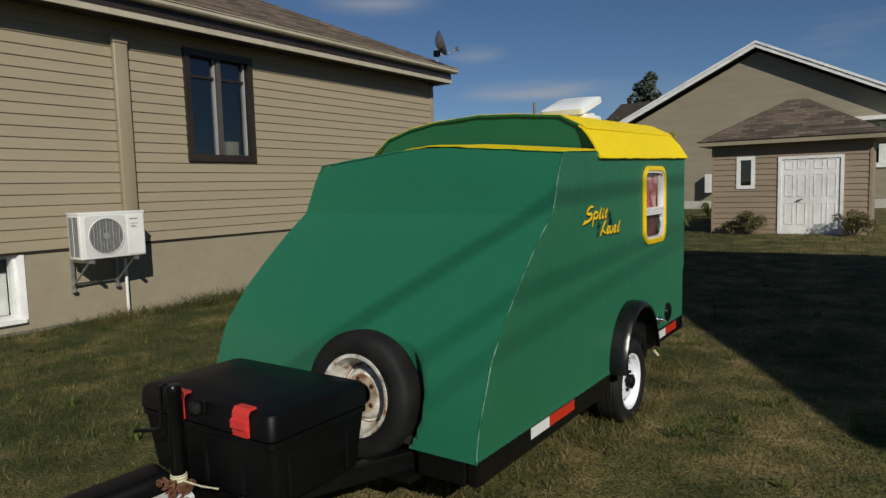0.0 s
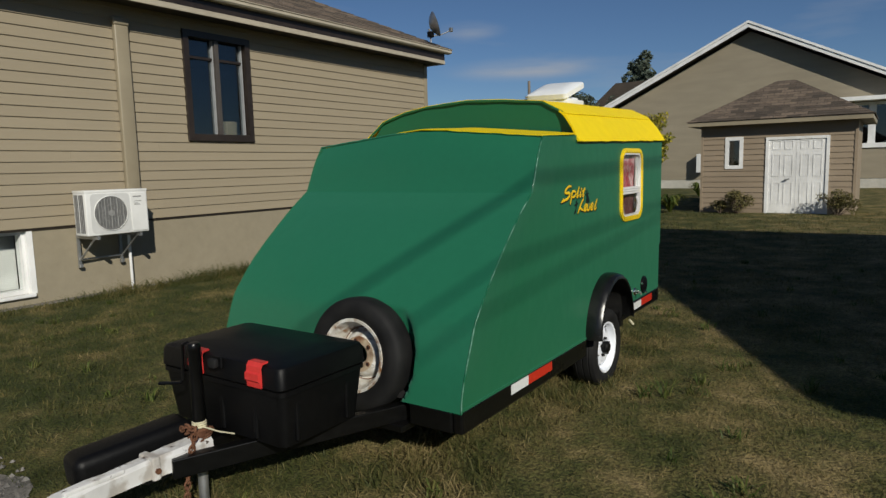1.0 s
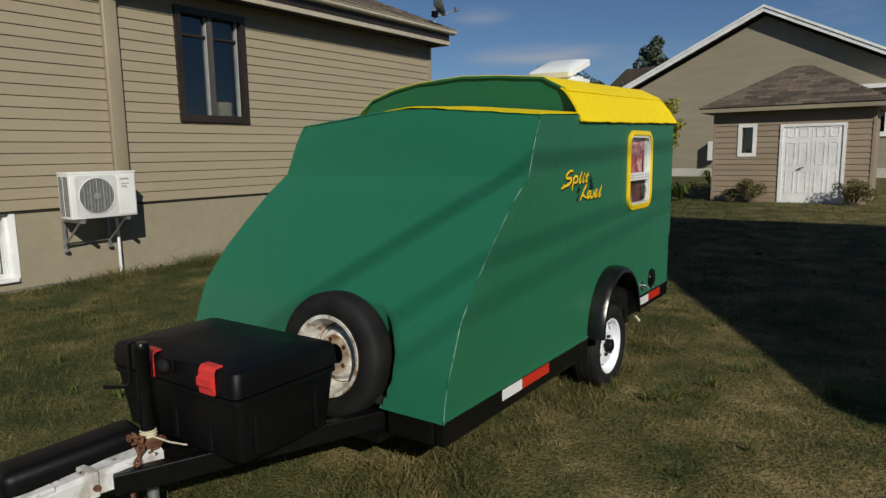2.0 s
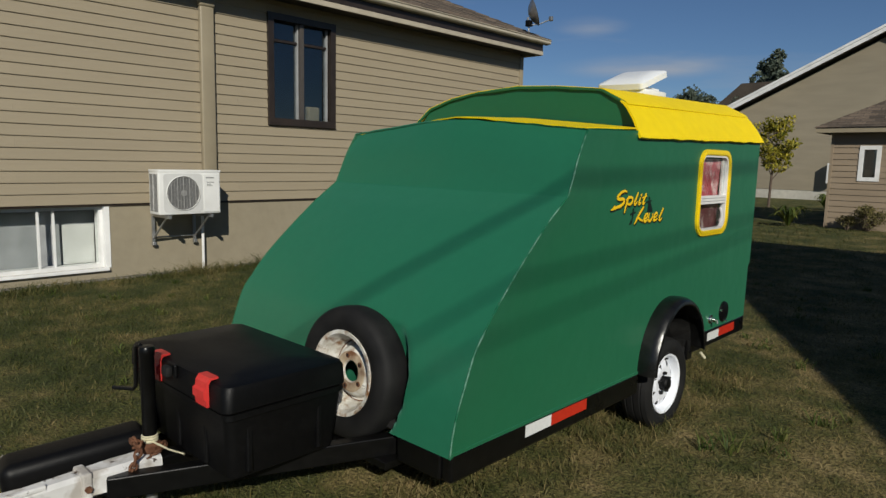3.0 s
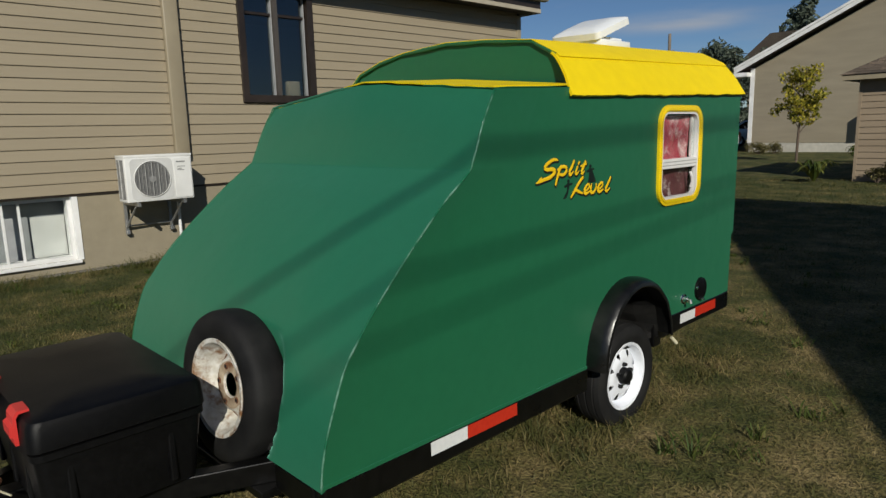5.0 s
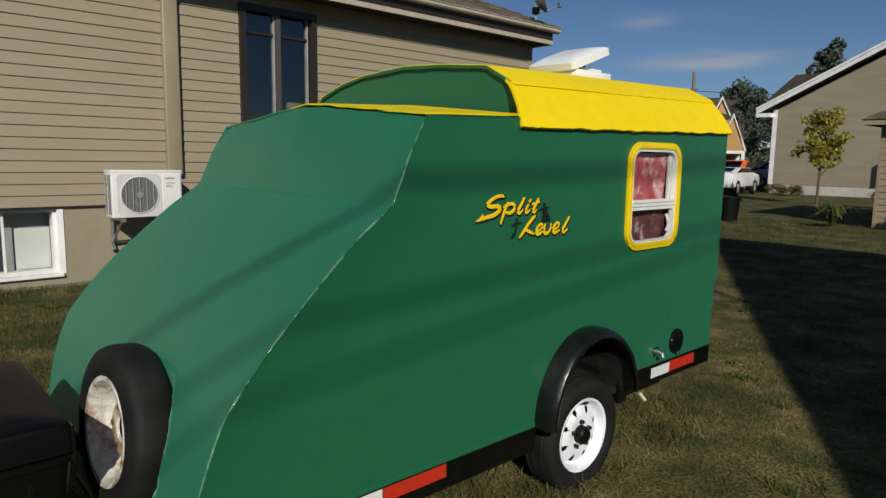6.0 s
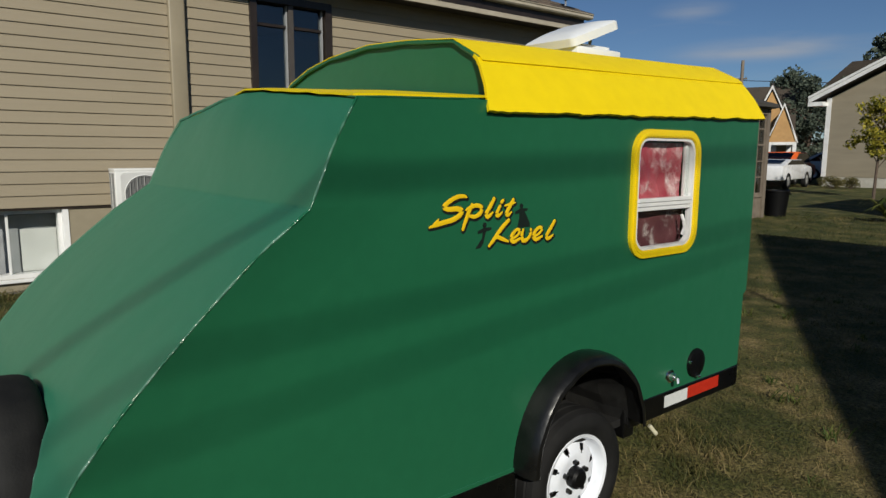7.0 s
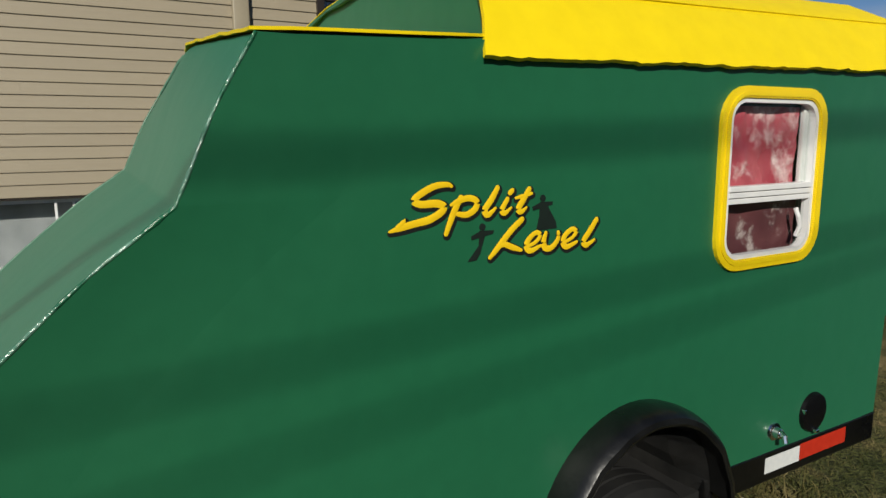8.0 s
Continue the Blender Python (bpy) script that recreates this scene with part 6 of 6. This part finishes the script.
def build_bush(x, y, r, h, seed, mat=LEAF_BUSH, label="rounded brownish shrub against the shed"):
    z = ground_z(x, y)
    t = thing("shrub", (x, y, z), label, "shrub", "shrubs by the shed")
    rng = random.Random(seed)
    bm = bmesh.new()
    clumps = []
    for k in range(14):
        a = rng.uniform(0, 6.28)
        e = (x + r * 0.7 * rng.random() * math.cos(a), y + r * 0.5 * rng.random() * math.sin(a), z + h * rng.uniform(0.3, 0.82))
        add_tube(bm, [(x, y, z - 0.05), e], lambda s: 0.012 * (1 - 0.6 * s), 5)
        clumps.append((e, r * rng.uniform(0.25, 0.42)))
    part("stems", bm, BARK, t)
    leaf_cloud("leaves", clumps, mat, seed, 0.026, 4600, t)


def build_plant(x, y, r, h, seed):
    """A clump of long arching leaves."""
    z = ground_z(x, y)
    t = thing("leafy_plant", (x, y, z), "clump of arching bright green leaves", "plant", "plants by the shed")
    rng = random.Random(seed)
    bm = bmesh.new()
    for k in range(46):
        a = rng.uniform(0, 6.28)
        ln = r * rng.uniform(0.5, 1.1)
        hh = h * rng.uniform(0.6, 1.1)
        side = Vector((-math.sin(a), math.cos(a), 0)) * 0.03
        pts = [Vector((x + ln * f * math.cos(a), y + ln * f * math.sin(a), z + hh * math.sin(f * 2.4) * 1.0)) for f in (0.03, 0.3, 0.6, 0.85, 1.0)]
        wd = (0.5, 1.0, 1.0, 0.6, 0.08)
        prev = None
        for p, q in zip(pts, wd):
            cur = (bm.verts.new(p - side * q), bm.verts.new(p + side * q))
            if prev:
                bm.faces.new((prev[0], prev[1], cur[1], cur[0]))
            prev = cur
    part("leaves", bm, LEAF_PLANT, t)


def build_planter(x, y):
    z = ground_z(x, y)
    t = thing("black_tub", (x, y, z), "black plastic tub standing on the lawn", "tub")
    bm = bmesh.new()
    add_lathe(bm, [(0.0, 0.001), (0.0, 0.22), (0.56, 0.27), (0.56, 0.29), (0.60, 0.29), (0.60, 0.26), (0.06, 0.205), (0.06, 0.001)], (x, y, z), (0, 0, 1), 20)
    part("tub", bm, BLACK_PLASTIC, t, smooth=40)
    part("handle", add_tube(bmesh.new(), [(x + 0.28, y - 0.06, z + 0.54), (x + 0.33, y, z + 0.51), (x + 0.28, y + 0.06, z + 0.54)], 0.012, 6), BLACK_PLASTIC, t)


def build_gazebo():
    cx, cy, r = -6.86, 14.2, 1.3
    g = ground_z(cx, cy)
    t = thing("gazebo", (cx, cy, g), "octagonal brown wooden gazebo with gridded windows", "gazebo")
    corners = [(cx + r * math.cos(radians(22.5 + 45 * k)), cy + r * math.sin(radians(22.5 + 45 * k))) for k in range(8)]
    zt = 2.42
    for k in range(8):
        a, b = Vector((*corners[k], 0)), Vector((*corners[(k + 1) % 8], 0))
        part("post", box(a.x - 0.06, a.x + 0.06, a.y - 0.06, a.y + 0.06, g - 0.1, zt), GREY_WOOD, t)
        d = (b - a).normalized()
        ln = (b - a).length
        turn = Matrix.Translation(a) @ Matrix.Rotation(math.atan2(d.y, d.x), 4, "Z")

        def seg(name, u0, u1, z0, z1, th, mat, par=t, lab=""):
            bm = box(u0 * ln, u1 * ln, -th, th, z0, z1)
            bmesh.ops.transform(bm, matrix=turn, verts=bm.verts)
            return part(name, bm, mat, par, lab)
        seg("lower_panel", 0.05, 0.95, g - 0.05, g + 0.46, 0.02, GREY_WOOD, t, "grey boarded lower panel")
        seg("sill", 0.04, 0.96, g + 0.46, g + 0.56, 0.05, GREY_WOOD)
        seg("head", 0.04, 0.96, zt - 0.14, zt, 0.05, GREY_WOOD)
        w = seg("window", 0.06, 0.94, 1.60, 1.64, 0.025, GREY_WOOD, t, "gridded window")
        for u in (0.06, 0.35, 0.64, 0.92):
            seg("muntin", u, u + 0.02, g + 0.56, zt - 0.14, 0.018, GREY_WOOD, w)
        for z in (0.9, 1.25, 1.95):
            seg("muntin", 0.06, 0.94, z, z + 0.025, 0.017, GREY_WOOD, w)
        p = seg("pane", 0.06, 0.94, g + 0.56, zt - 0.14, 0.004, GLASS, w)
        p.visible_shadow = False
    bm = bmesh.new()
    ring = [bm.verts.new((cx + (x - cx) * 1.18, cy + (y - cy) * 1.18, zt)) for x, y in corners]
    ring2 = [bm.verts.new((cx + (x - cx) * 1.18, cy + (y - cy) * 1.18, zt + 0.07)) for x, y in corners]
    top = bm.verts.new((cx, cy, zt + 0.55))
    bm.faces.new(ring[::-1])
    for k in range(8):
        bm.faces.new((ring[k], ring[(k + 1) % 8], ring2[(k + 1) % 8], ring2[k]))
        bm.faces.new((ring2[k], ring2[(k + 1) % 8], top))
    part("roof", bm, SHINGLE_GREY, t, "grey shingled roof")
    part("floor", prism([(x, y) for x, y in corners], "z", g - 0.05, g + 0.06), GREY_WOOD, t)
    part("red_seat", box(cx - 0.6, cx + 0.9, cy - 0.2, cy + 0.5, g + 0.06, g + 1.25, 0.08), RED_CLOTH, t, "red cloth inside")


def build_far_house():
    """Tan-gabled house with a porch, beyond the garden."""
    ang = radians(25)
    m = Matrix.Translation((-18.2, 41.0, -0.3)) @ Matrix.Rotation(ang, 4, "Z")
    b = thing("tan_house", (-18.2, 41.0, -0.3), "far house with a tan gable, white trim and a porch", "house")

    def add(name, bm, mat, lab=""):
        bmesh.ops.transform(bm, matrix=m, verts=bm.verts)
        part(name, bm, mat, b, lab)
    add("wall", box(-9, 1.2, 1.0, 9, -0.5, 3.1), FAR_SIDING)
    add("roof", prism([(0.4, 3.0), (10.0, 3.0), (5.2, 6.3)], "x", -9.5, 1.4), SHINGLE)
    add("porch_gable", prism([(-1.25, 2.75), (1.25, 2.75), (0, 5.6)], "y", -0.1, 1.2), TAN_GABLE, "tan gable")
    for s in (-1, 1):
        add("rake_board", prism([(0, 5.95), (s * 1.5, 2.62), (s * 1.5, 2.46), (0, 5.72)], "y", -0.25, 0.0), WHITE_PAINT, "white rake board")
        add("porch_roof", prism([(0, 6.05), (s * 1.57, 2.72), (s * 1.57, 2.62), (0, 5.95)], "y", -0.3, 5.0), SHINGLE)
    for x in (-1.15, 0.3, 1.1):
        add("porch_post", box(x - 0.13, x + 0.13, -0.1, 0.16, -0.5, 2.75), WHITE_PAINT)
    add("entry_gable", prism([(-0.02, 2.47), (1.44, 2.47), (0.71, 4.5)], "y", -1.85, -0.3), TAN_GABLE, "lower tan gable over the entrance")
    for e in (-0.12, 1.54):
        add("entry_rake", prism([(0.71, 4.72), (e, 2.46), (e, 2.36), (0.71, 4.54)], "y", -1.98, -1.8), WHITE_PAINT)
        add("entry_post", box(0.71 + (e - 0.71) * 0.8 - 0.1, 0.71 + (e - 0.71) * 0.8 + 0.1, -1.9, -1.7, -0.5, 2.3), WHITE_PAINT)
    add("entry_beam", box(-0.05, 1.47, -1.9, -1.7, 2.3, 2.468), WHITE_PAINT)
    add("porch_beam", box(-1.35, 1.35, -0.15, 0.15, 2.5, 2.76), WHITE_PAINT)
    add("porch_wall", box(-1.2, 1.2, 1.2, 1.4, -0.5, 2.7), TAN_GABLE)


def build_roof_house():
    """Brown roof showing behind the garage's rake."""
    b = thing("brown_house", (-14.5, 54, 0.2), "far house whose brown roof shows behind the garage", "house")
    part("wall", box(-18.9, -10.1, 50.6, 59, -0.3, 5.7), FAR_SIDING, b)
    part("roof", prism([(-19.7, 5.6), (-9.4, 5.6), (-11.1, 7.7), (-17.3, 7.7)], "y", 50.0, 59.5), SHINGLE, b, "brown hipped roof")


def build_car(x, y, turn, body, label, cabin=1.0):
    g = ground_z(x, y)
    t = thing("car", (x, y, g), label, "car", "parked cars")
    m = Matrix.Translation((x, y, g)) @ Matrix.Rotation(radians(turn), 4, "Z")
    low = [(-2.2, 0.35), (2.2, 0.35), (2.25, 0.6), (2.1, 0.85), (1.2, 0.95), (0.55, 1.42), (-1.1, 1.45), (-1.9, 1.0), (-2.2, 0.9)]
    low = [(a, min(b, 0.9) + max(0.0, b - 0.9) * cabin) for a, b in low]

    def add(name, bm, mat, lab="", par=t, smooth=False):
        bmesh.ops.transform(bm, matrix=m, verts=bm.verts)
        return part(name, bm, mat, par, lab, smooth)
    bm = prism(low, "y", -0.85, 0.85)
    bevelled(bm, bm.edges[:], 0.06, 2)
    add("body", bm, body, "", t, 40)
    for s in (-1, 1):
        add("side_window", prism([(1.0, 0.9 + 0.08 * cabin), (0.5, 0.9 + 0.46 * cabin), (-1.05, 0.9 + 0.48 * cabin), (-1.6, 0.9 + 0.1 * cabin)], "y", s * 0.851, s * 0.858), CAR_GLASS)
    for name, pane in (("windscreen", [(1.12, 1.008), (0.63, 1.362), (0.642, 1.379), (1.132, 1.025)]), ("rear_window", [(-1.2, 1.394), (-1.8, 1.056), (-1.81, 1.073), (-1.21, 1.411)])):
        add(name, prism([(a, 0.9 + (b - 0.9) * cabin) for a, b in pane], "y", -0.68, 0.68), CAR_GLASS)
    for xx in (-1.35, 1.4):
        for s in (-1, 1):
            w = add("wheel", add_lathe(bmesh.new(), tyre_profile(0.32, 0.2, 0.2), (xx, s * 0.78, 0.32), (0, s, 0), 24), RUBBER)
            add("rim", add_lathe(bmesh.new(), [(0.06, 0.21), (0.08, 0.19), (0.05, 0.1), (0.06, 0.001)], (xx, s * 0.78, 0.32), (0, s, 0), 20), GALV, "", w)
    for s in (-1, 1):
        add("headlight", box(2.14, 2.22, s * 0.62 - 0.16, s * 0.62 + 0.16, 0.66, 0.8, 0.02), ALU_WHITE)


def build_utility_pole(x, y, h, group="utility poles"):
    g = ground_z(x, y)
    t = thing("utility_pole", (x, y, g), "weathered wooden utility pole with a crossarm", "utility pole", group)
    part("pole", rod((x, y, g - 0.5), (x, y, g + h), 0.16, 0.12, 14), POLE_WOOD, t, smooth=True)
    part("crossarm", box(x - 0.4, x + 0.4, y - 0.06, y + 0.06, g + h - 1.5, g + h - 1.38), POLE_WOOD, t)
    for s in (-0.33, 0.33):
        part("insulator", add_lathe(bmesh.new(), [(0, 0.03), (0.05, 0.05), (0.1, 0.03), (0.12, 0.001)], (x + s, y, g + h - 1.38), (0, 0, 1), 10), GALV, t)


def cable(name, a, b, sag, r, label):
    a, b = Vector(a), Vector(b)
    pts = []
    for k in range(33):
        f = k / 32
        p = a.lerp(b, f)
        p.z -= sag * 4 * f * (1 - f)
        pts.append(p)
    base = thing(name, a, label, "cable", "overhead cables")
    part("strand", add_tube(bmesh.new(), pts, r, 6), CABLE, base)


def build_shade_house():
    """An unseen gabled house, added on the sunny side to shade the lawn."""
    x = 6.0
    b = thing("lawn_shade_house", (x + 5, 4.0, -0.04), "unseen gabled house added on the sunny side to shade the lawn", "house")
    part("wall", prism([(-1.2, -0.3), (7.75, -0.3), (7.75, 3.36), (3.95, 6.75), (-1.2, 3.36)], "x", x + 0.25, x + 11), FAR_SIDING, b)
    for ye, ze in ((-1.63, 3.33), (8.17, 3.26)):
        part("roof", prism([(3.95, 7.07), (ye, ze), (ye, ze - 0.16), (3.95, 6.87)], "x", x, x + 11.3), SHINGLE, b, "brown shingled roof slope")
    part("foundation", box(x + 0.2, x + 11.05, -1.25, 7.8, -0.4, 0.3), CONCRETE, b)
    w = part("window", ring_plate([(2.5, 1.0), (4.5, 1.0), (4.5, 2.4), (2.5, 2.4)], [(2.6, 1.1), (4.4, 1.1), (4.4, 2.3), (2.6, 2.3)], "x", x + 0.2, x + 0.25), WHITE_PAINT, b)
    part("pane", box(x + 0.22, x + 0.23, 2.6, 4.4, 1.1, 2.3), CAR_GLASS, w)


build_shed()
build_garage()
build_young_tree()
build_bush(-1.85, 16.05, 0.5, 0.66, 1)
build_bush(-2.25, 16.1, 0.32, 0.4, 7)
build_bush(0.42, 16.0, 0.5, 0.58, 2)
build_plant(-3.45, 15.8, 0.6, 0.5, 1)
build_plant(-4.3, 22.6, 0.5, 0.5, 2)
build_plant(-3.75, 22.9, 0.55, 0.45, 3)
build_planter(-5.6, 15.3)
build_gazebo()
build_far_house()
build_roof_house()
build_car(-11.15, 27.0, 100, CAR_WHITE, "low white car parked beyond the garden", 0.45)
build_car(-12.9, 31.6, 100, ORANGE, "orange car parked beyond the garden")
build_car(-13.0, 38.6, 20, CAR_SILVER, "silver car parked beyond the garden")
build_bush(-9.35, 28.0, 0.6, 0.5, 9, LEAF_BUSH, "low brownish shrub beside the far drive")
build_bush(-8.9, 28.6, 0.5, 0.45, 10, LEAF_BUSH, "low brownish shrub beside the far drive")
build_utility_pole(-26.0, 52.0, 8.75)
build_utility_pole(-55.0, 60.0, 8.2)
build_utility_pole(0.0, 66.0, 8.2)
cable("street_cable", (-26.0, 52.0, 7.3), (-55.0, 60.0, 7.0), 0.5, 0.03, "slack black street cable")
cable("street_cable", (-26.0, 52.0, 7.3), (0.0, 66.0, 7.0), 0.5, 0.03, "slack black street cable")
for k, (tx, ty, th, tw) in enumerate(((-19.3, 46.0, 6.7, 2.5), (-17.5, 44.5, 6.2, 2.3), (-21.2, 48.5, 7.0, 2.6), (-15.6, 44.6, 5.4, 2.2), (-18.9, 62, 11.4, 3.3), (-26, 64, 7.6, 3.5), (-38, 66, 7, 4.5))):
    build_big_tree(tx, ty, th, tw, 20 + k)
build_shade_house()

# unseen cables, pole and roof mast, added to cast shadow lines on the trailer
D_CABLE = 9.62
MAST_X, MAST_Y = SUN_DIR.x * D_CABLE, 0.3
build_utility_pole(MAST_X, -26.0, 7.6)
mast = thing("added_cable_mast", (MAST_X, MAST_Y, 4.4), "grey steel mast added on the unseen roof to hold the cables", "mast")
part("pipe", rod((MAST_X, MAST_Y, 4.4), (MAST_X, MAST_Y, 6.4), 0.03), GALV, mast)
part("flashing", add_lathe(bmesh.new(), [(0.0, 0.12), (0.12, 0.06), (0.2, 0.035)], (MAST_X, MAST_Y, 4.56), (0, 0, 1), 16), GALV, mast)
for zc, slope, thick in ((1.333, 0.035, 0.0135), (0.962, 0.055, 0.009), (0.80, 0.09, 0.007)):
    mid = Vector((0, 1.5, zc + slope * (1.5 - 1.2))) + SUN_DIR * D_CABLE
    run = Vector((0.0, 1.0, slope))
    cable("shadow_line_cable", mid + run * (-26.0 - mid.y), mid + run * (MAST_Y - mid.y), 0.0, thick, "unseen black overhead cable that casts a line on the trailer")


# ---- siding boards of the near house, one by one ----
def build_clapboards():
    wall = bpy.data.objects["wall_house"]
    base = BASES["wall_house"]
    bm = bmesh.new()
    sec = [(0.0, 0.0), (0.019, 0.0), (0.020, 0.003), (0.004, COURSE + 0.012), (0.0, COURSE + 0.012)]
    ends = [[bm.verts.new((x, y, z)) for x, z in sec] for y in (0.0, 1.0)]
    n = len(sec)
    for k in range(n):
        bm.faces.new((ends[0][k], ends[0][(k + 1) % n], ends[1][(k + 1) % n], ends[1][k]))
    bm.faces.new(ends[0][::-1])
    bm.faces.new(ends[1])
    bmesh.ops.recalc_face_normals(bm, faces=bm.faces)
    me = mesh_of("clapboard", bm, SIDING)
    rng = random.Random(11)
    row, z = 0, SID_Z0
    while z < 3.42:
        spans = [(H_Y0, H_Y1 - 0.09)]
        if z + COURSE > WIN[2] - 0.03 and z < WIN[3]:
            spans = [(H_Y0, WIN[0] - 0.002), (WIN[1] + 0.002, H_Y1 - 0.09)]
        for a, b in spans:
            y = a
            step = 3.66 * (0.35 + 0.31 * (row % 3))
            while y < b - 0.01:
                e = min(b, y + step)
                if b - e < 0.4:
                    e = b
                ob = new("clapboard", me)
                ob.parent = wall
                ob.location = (HX - 0.017 - base.x, y + 0.0002 - base.y, z - base.z + rng.uniform(-0.0015, 0.0015))
                ob.scale = (1, e - y - 0.0004, 1)
                y, step = e, 3.66
        # cut boards under and over the window
        cuts = []
        if z < WIN[2] - 0.03 < z + COURSE:
            cuts.append((z, WIN[2] - 0.012))
        if z < WIN[3] < z + COURSE:
            cuts.append((WIN[3] + 0.002, z + COURSE))
        for lo, hi in cuts:
            ob = new("clapboard", me)
            ob.parent = wall
            ob.location = (HX - 0.017 - base.x, WIN[0] - base.y, lo - base.z)
            ob.scale = (1, WIN[1] - WIN[0], (hi - lo) / (COURSE + 0.012))
        z += COURSE
        row += 1


build_clapboards()


# ---- grass ----
def build_grass():
    rng = np.random.default_rng(8)
    pts = []

    def scatter(x0, x1, y0, y1, density):
        n = int((x1 - x0) * (y1 - y0) * density)
        return np.stack([rng.uniform(x0, x1, n), rng.uniform(y0, y1, n)], 1)
    sets = [(scatter(-2.2, 3.2, -2.6, 4.0, 2600), 0.010, 0.034, 0.0042), (scatter(-6.37, -2.2, -1.2, 6.0, 1300), 0.016, 0.05, 0.006),
            (scatter(-6.37, 3.2, 4.0, 10.0, 700), 0.012, 0.04, 0.007), (scatter(-9, 3.5, 10.0, 17.0, 260), 0.02, 0.06, 0.010),
            (scatter(-6.29, -5.9, -1.0, 6.5, 1900), 0.04, 0.13, 0.006), (scatter(-6.33, -5.95, 1.9, 4.0, 1800), 0.07, 0.20, 0.006), (scatter(-0.5, 0.12, -0.25, 3.0, 1800), 0.03, 0.085, 0.005), (scatter(-1.4, -0.2, -1.2, 0.1, 1500), 0.03, 0.10, 0.005)]
    verts, faces = [], []
    count = 0
    for p, h0, h1, wd in sets:
        x, y = p[:, 0], p[:, 1]
        keep = ~((y < -1.08) & (x < -1.3)) & (x > HX + 0.01)
        # thin dry patches
        patch = np.sin(x * 2.1 + 1.3 * np.sin(y * 1.7)) * np.sin(y * 2.4 + 1.1 * np.sin(x * 1.3))
        keep &= rng.uniform(0, 1, len(x)) < np.clip(0.95 - 0.35 * (patch > 0.35), 0, 1)
        x, y = x[keep], y[keep]
        patch = patch[keep]
        n = len(x)
        z = np.array([ground_z(a, b) for a, b in zip(x, y)]) - 0.004
        h = rng.uniform(h0, h1, n) * (1 - 0.25 * (patch > 0.35))
        a = rng.uniform(0, 2 * np.pi, n)
        lean = rng.uniform(0.3, 1.6, n) * h
        b = rng.uniform(0, 2 * np.pi, n)
        sx, sy = np.cos(a) * wd / 2, np.sin(a) * wd / 2
        lx, ly = np.cos(b) * lean, np.sin(b) * lean
        v = np.empty((n, 5, 3))
        v[:, 0] = np.stack([x - sx, y - sy, z], 1)
        v[:, 1] = np.stack([x + sx, y + sy, z], 1)
        v[:, 2] = np.stack([x + sx * 0.8 + lx * 0.3, y + sy * 0.8 + ly * 0.3, z + h * 0.55], 1)
        v[:, 3] = np.stack([x - sx * 0.8 + lx * 0.3, y - sy * 0.8 + ly * 0.3, z + h * 0.55], 1)
        v[:, 4] = np.stack([x + lx, y + ly, z + h], 1)
        verts.append(v.reshape(-1, 3))
        k = (np.arange(n) * 5 + count)[:, None]
        faces.append((k + np.array([[0, 1, 2, 3]])).tolist())
        faces.append((k + np.array([[3, 2, 4]])).tolist())
        count += n * 5
    ob = from_arrays("grass", np.concatenate(verts).tolist(), [f for fs in faces for f in fs], BLADE)
    tagged(ob, "short uneven lawn grass with dry blades", "grass", kind="stuff")


def build_tufts():
    """Broader, brighter blades in small clumps, here and there in the lawn."""
    rng = np.random.default_rng(15)
    centres = [(0.42, 1.62, 0.10), (0.55, 1.75, 0.07), (0.62, 2.35, 0.09)]
    while len(centres) < 190:
        x, y = rng.uniform(-6.0, 2.4), rng.uniform(-1.6, 7.5)
        if not (-1.75 < x < 0.12 and -0.1 < y < 3.05) and not (y < -1.0 and x < -1.2):
            centres.append((x, y, rng.uniform(0.03, 0.075)))
    verts, faces = [], []
    for x, y, h in centres:
        for _ in range(int(rng.uniform(9, 26))):
            a, ln, hh = rng.uniform(0, 2 * np.pi), h * rng.uniform(0.5, 1.5), h * rng.uniform(0.5, 1.2)
            cx, cy = x + rng.normal() * 0.02, y + rng.normal() * 0.02
            z = ground_z(cx, cy) - 0.004
            dx, dy = np.cos(a), np.sin(a)
            k = len(verts)
            for f, up, w in ((0.0, 0.0, 0.0035), (0.45, 0.75, 0.0035), (0.8, 1.0, 0.0025)):
                verts.append((cx + dx * ln * f - dy * w, cy + dy * ln * f + dx * w, z + hh * up))
                verts.append((cx + dx * ln * f + dy * w, cy + dy * ln * f - dx * w, z + hh * up))
            verts.append((cx + dx * ln, cy + dy * ln, z + hh * 0.9))
            faces += [(k, k + 1, k + 3, k + 2), (k + 2, k + 3, k + 5, k + 4), (k + 4, k + 5, k + 6)]
    tagged(from_arrays("grass_tufts", verts, faces, LEAF_TUFT), "brighter tufts of coarse grass in the lawn", "grass", kind="stuff")


build_grass()
build_tufts()
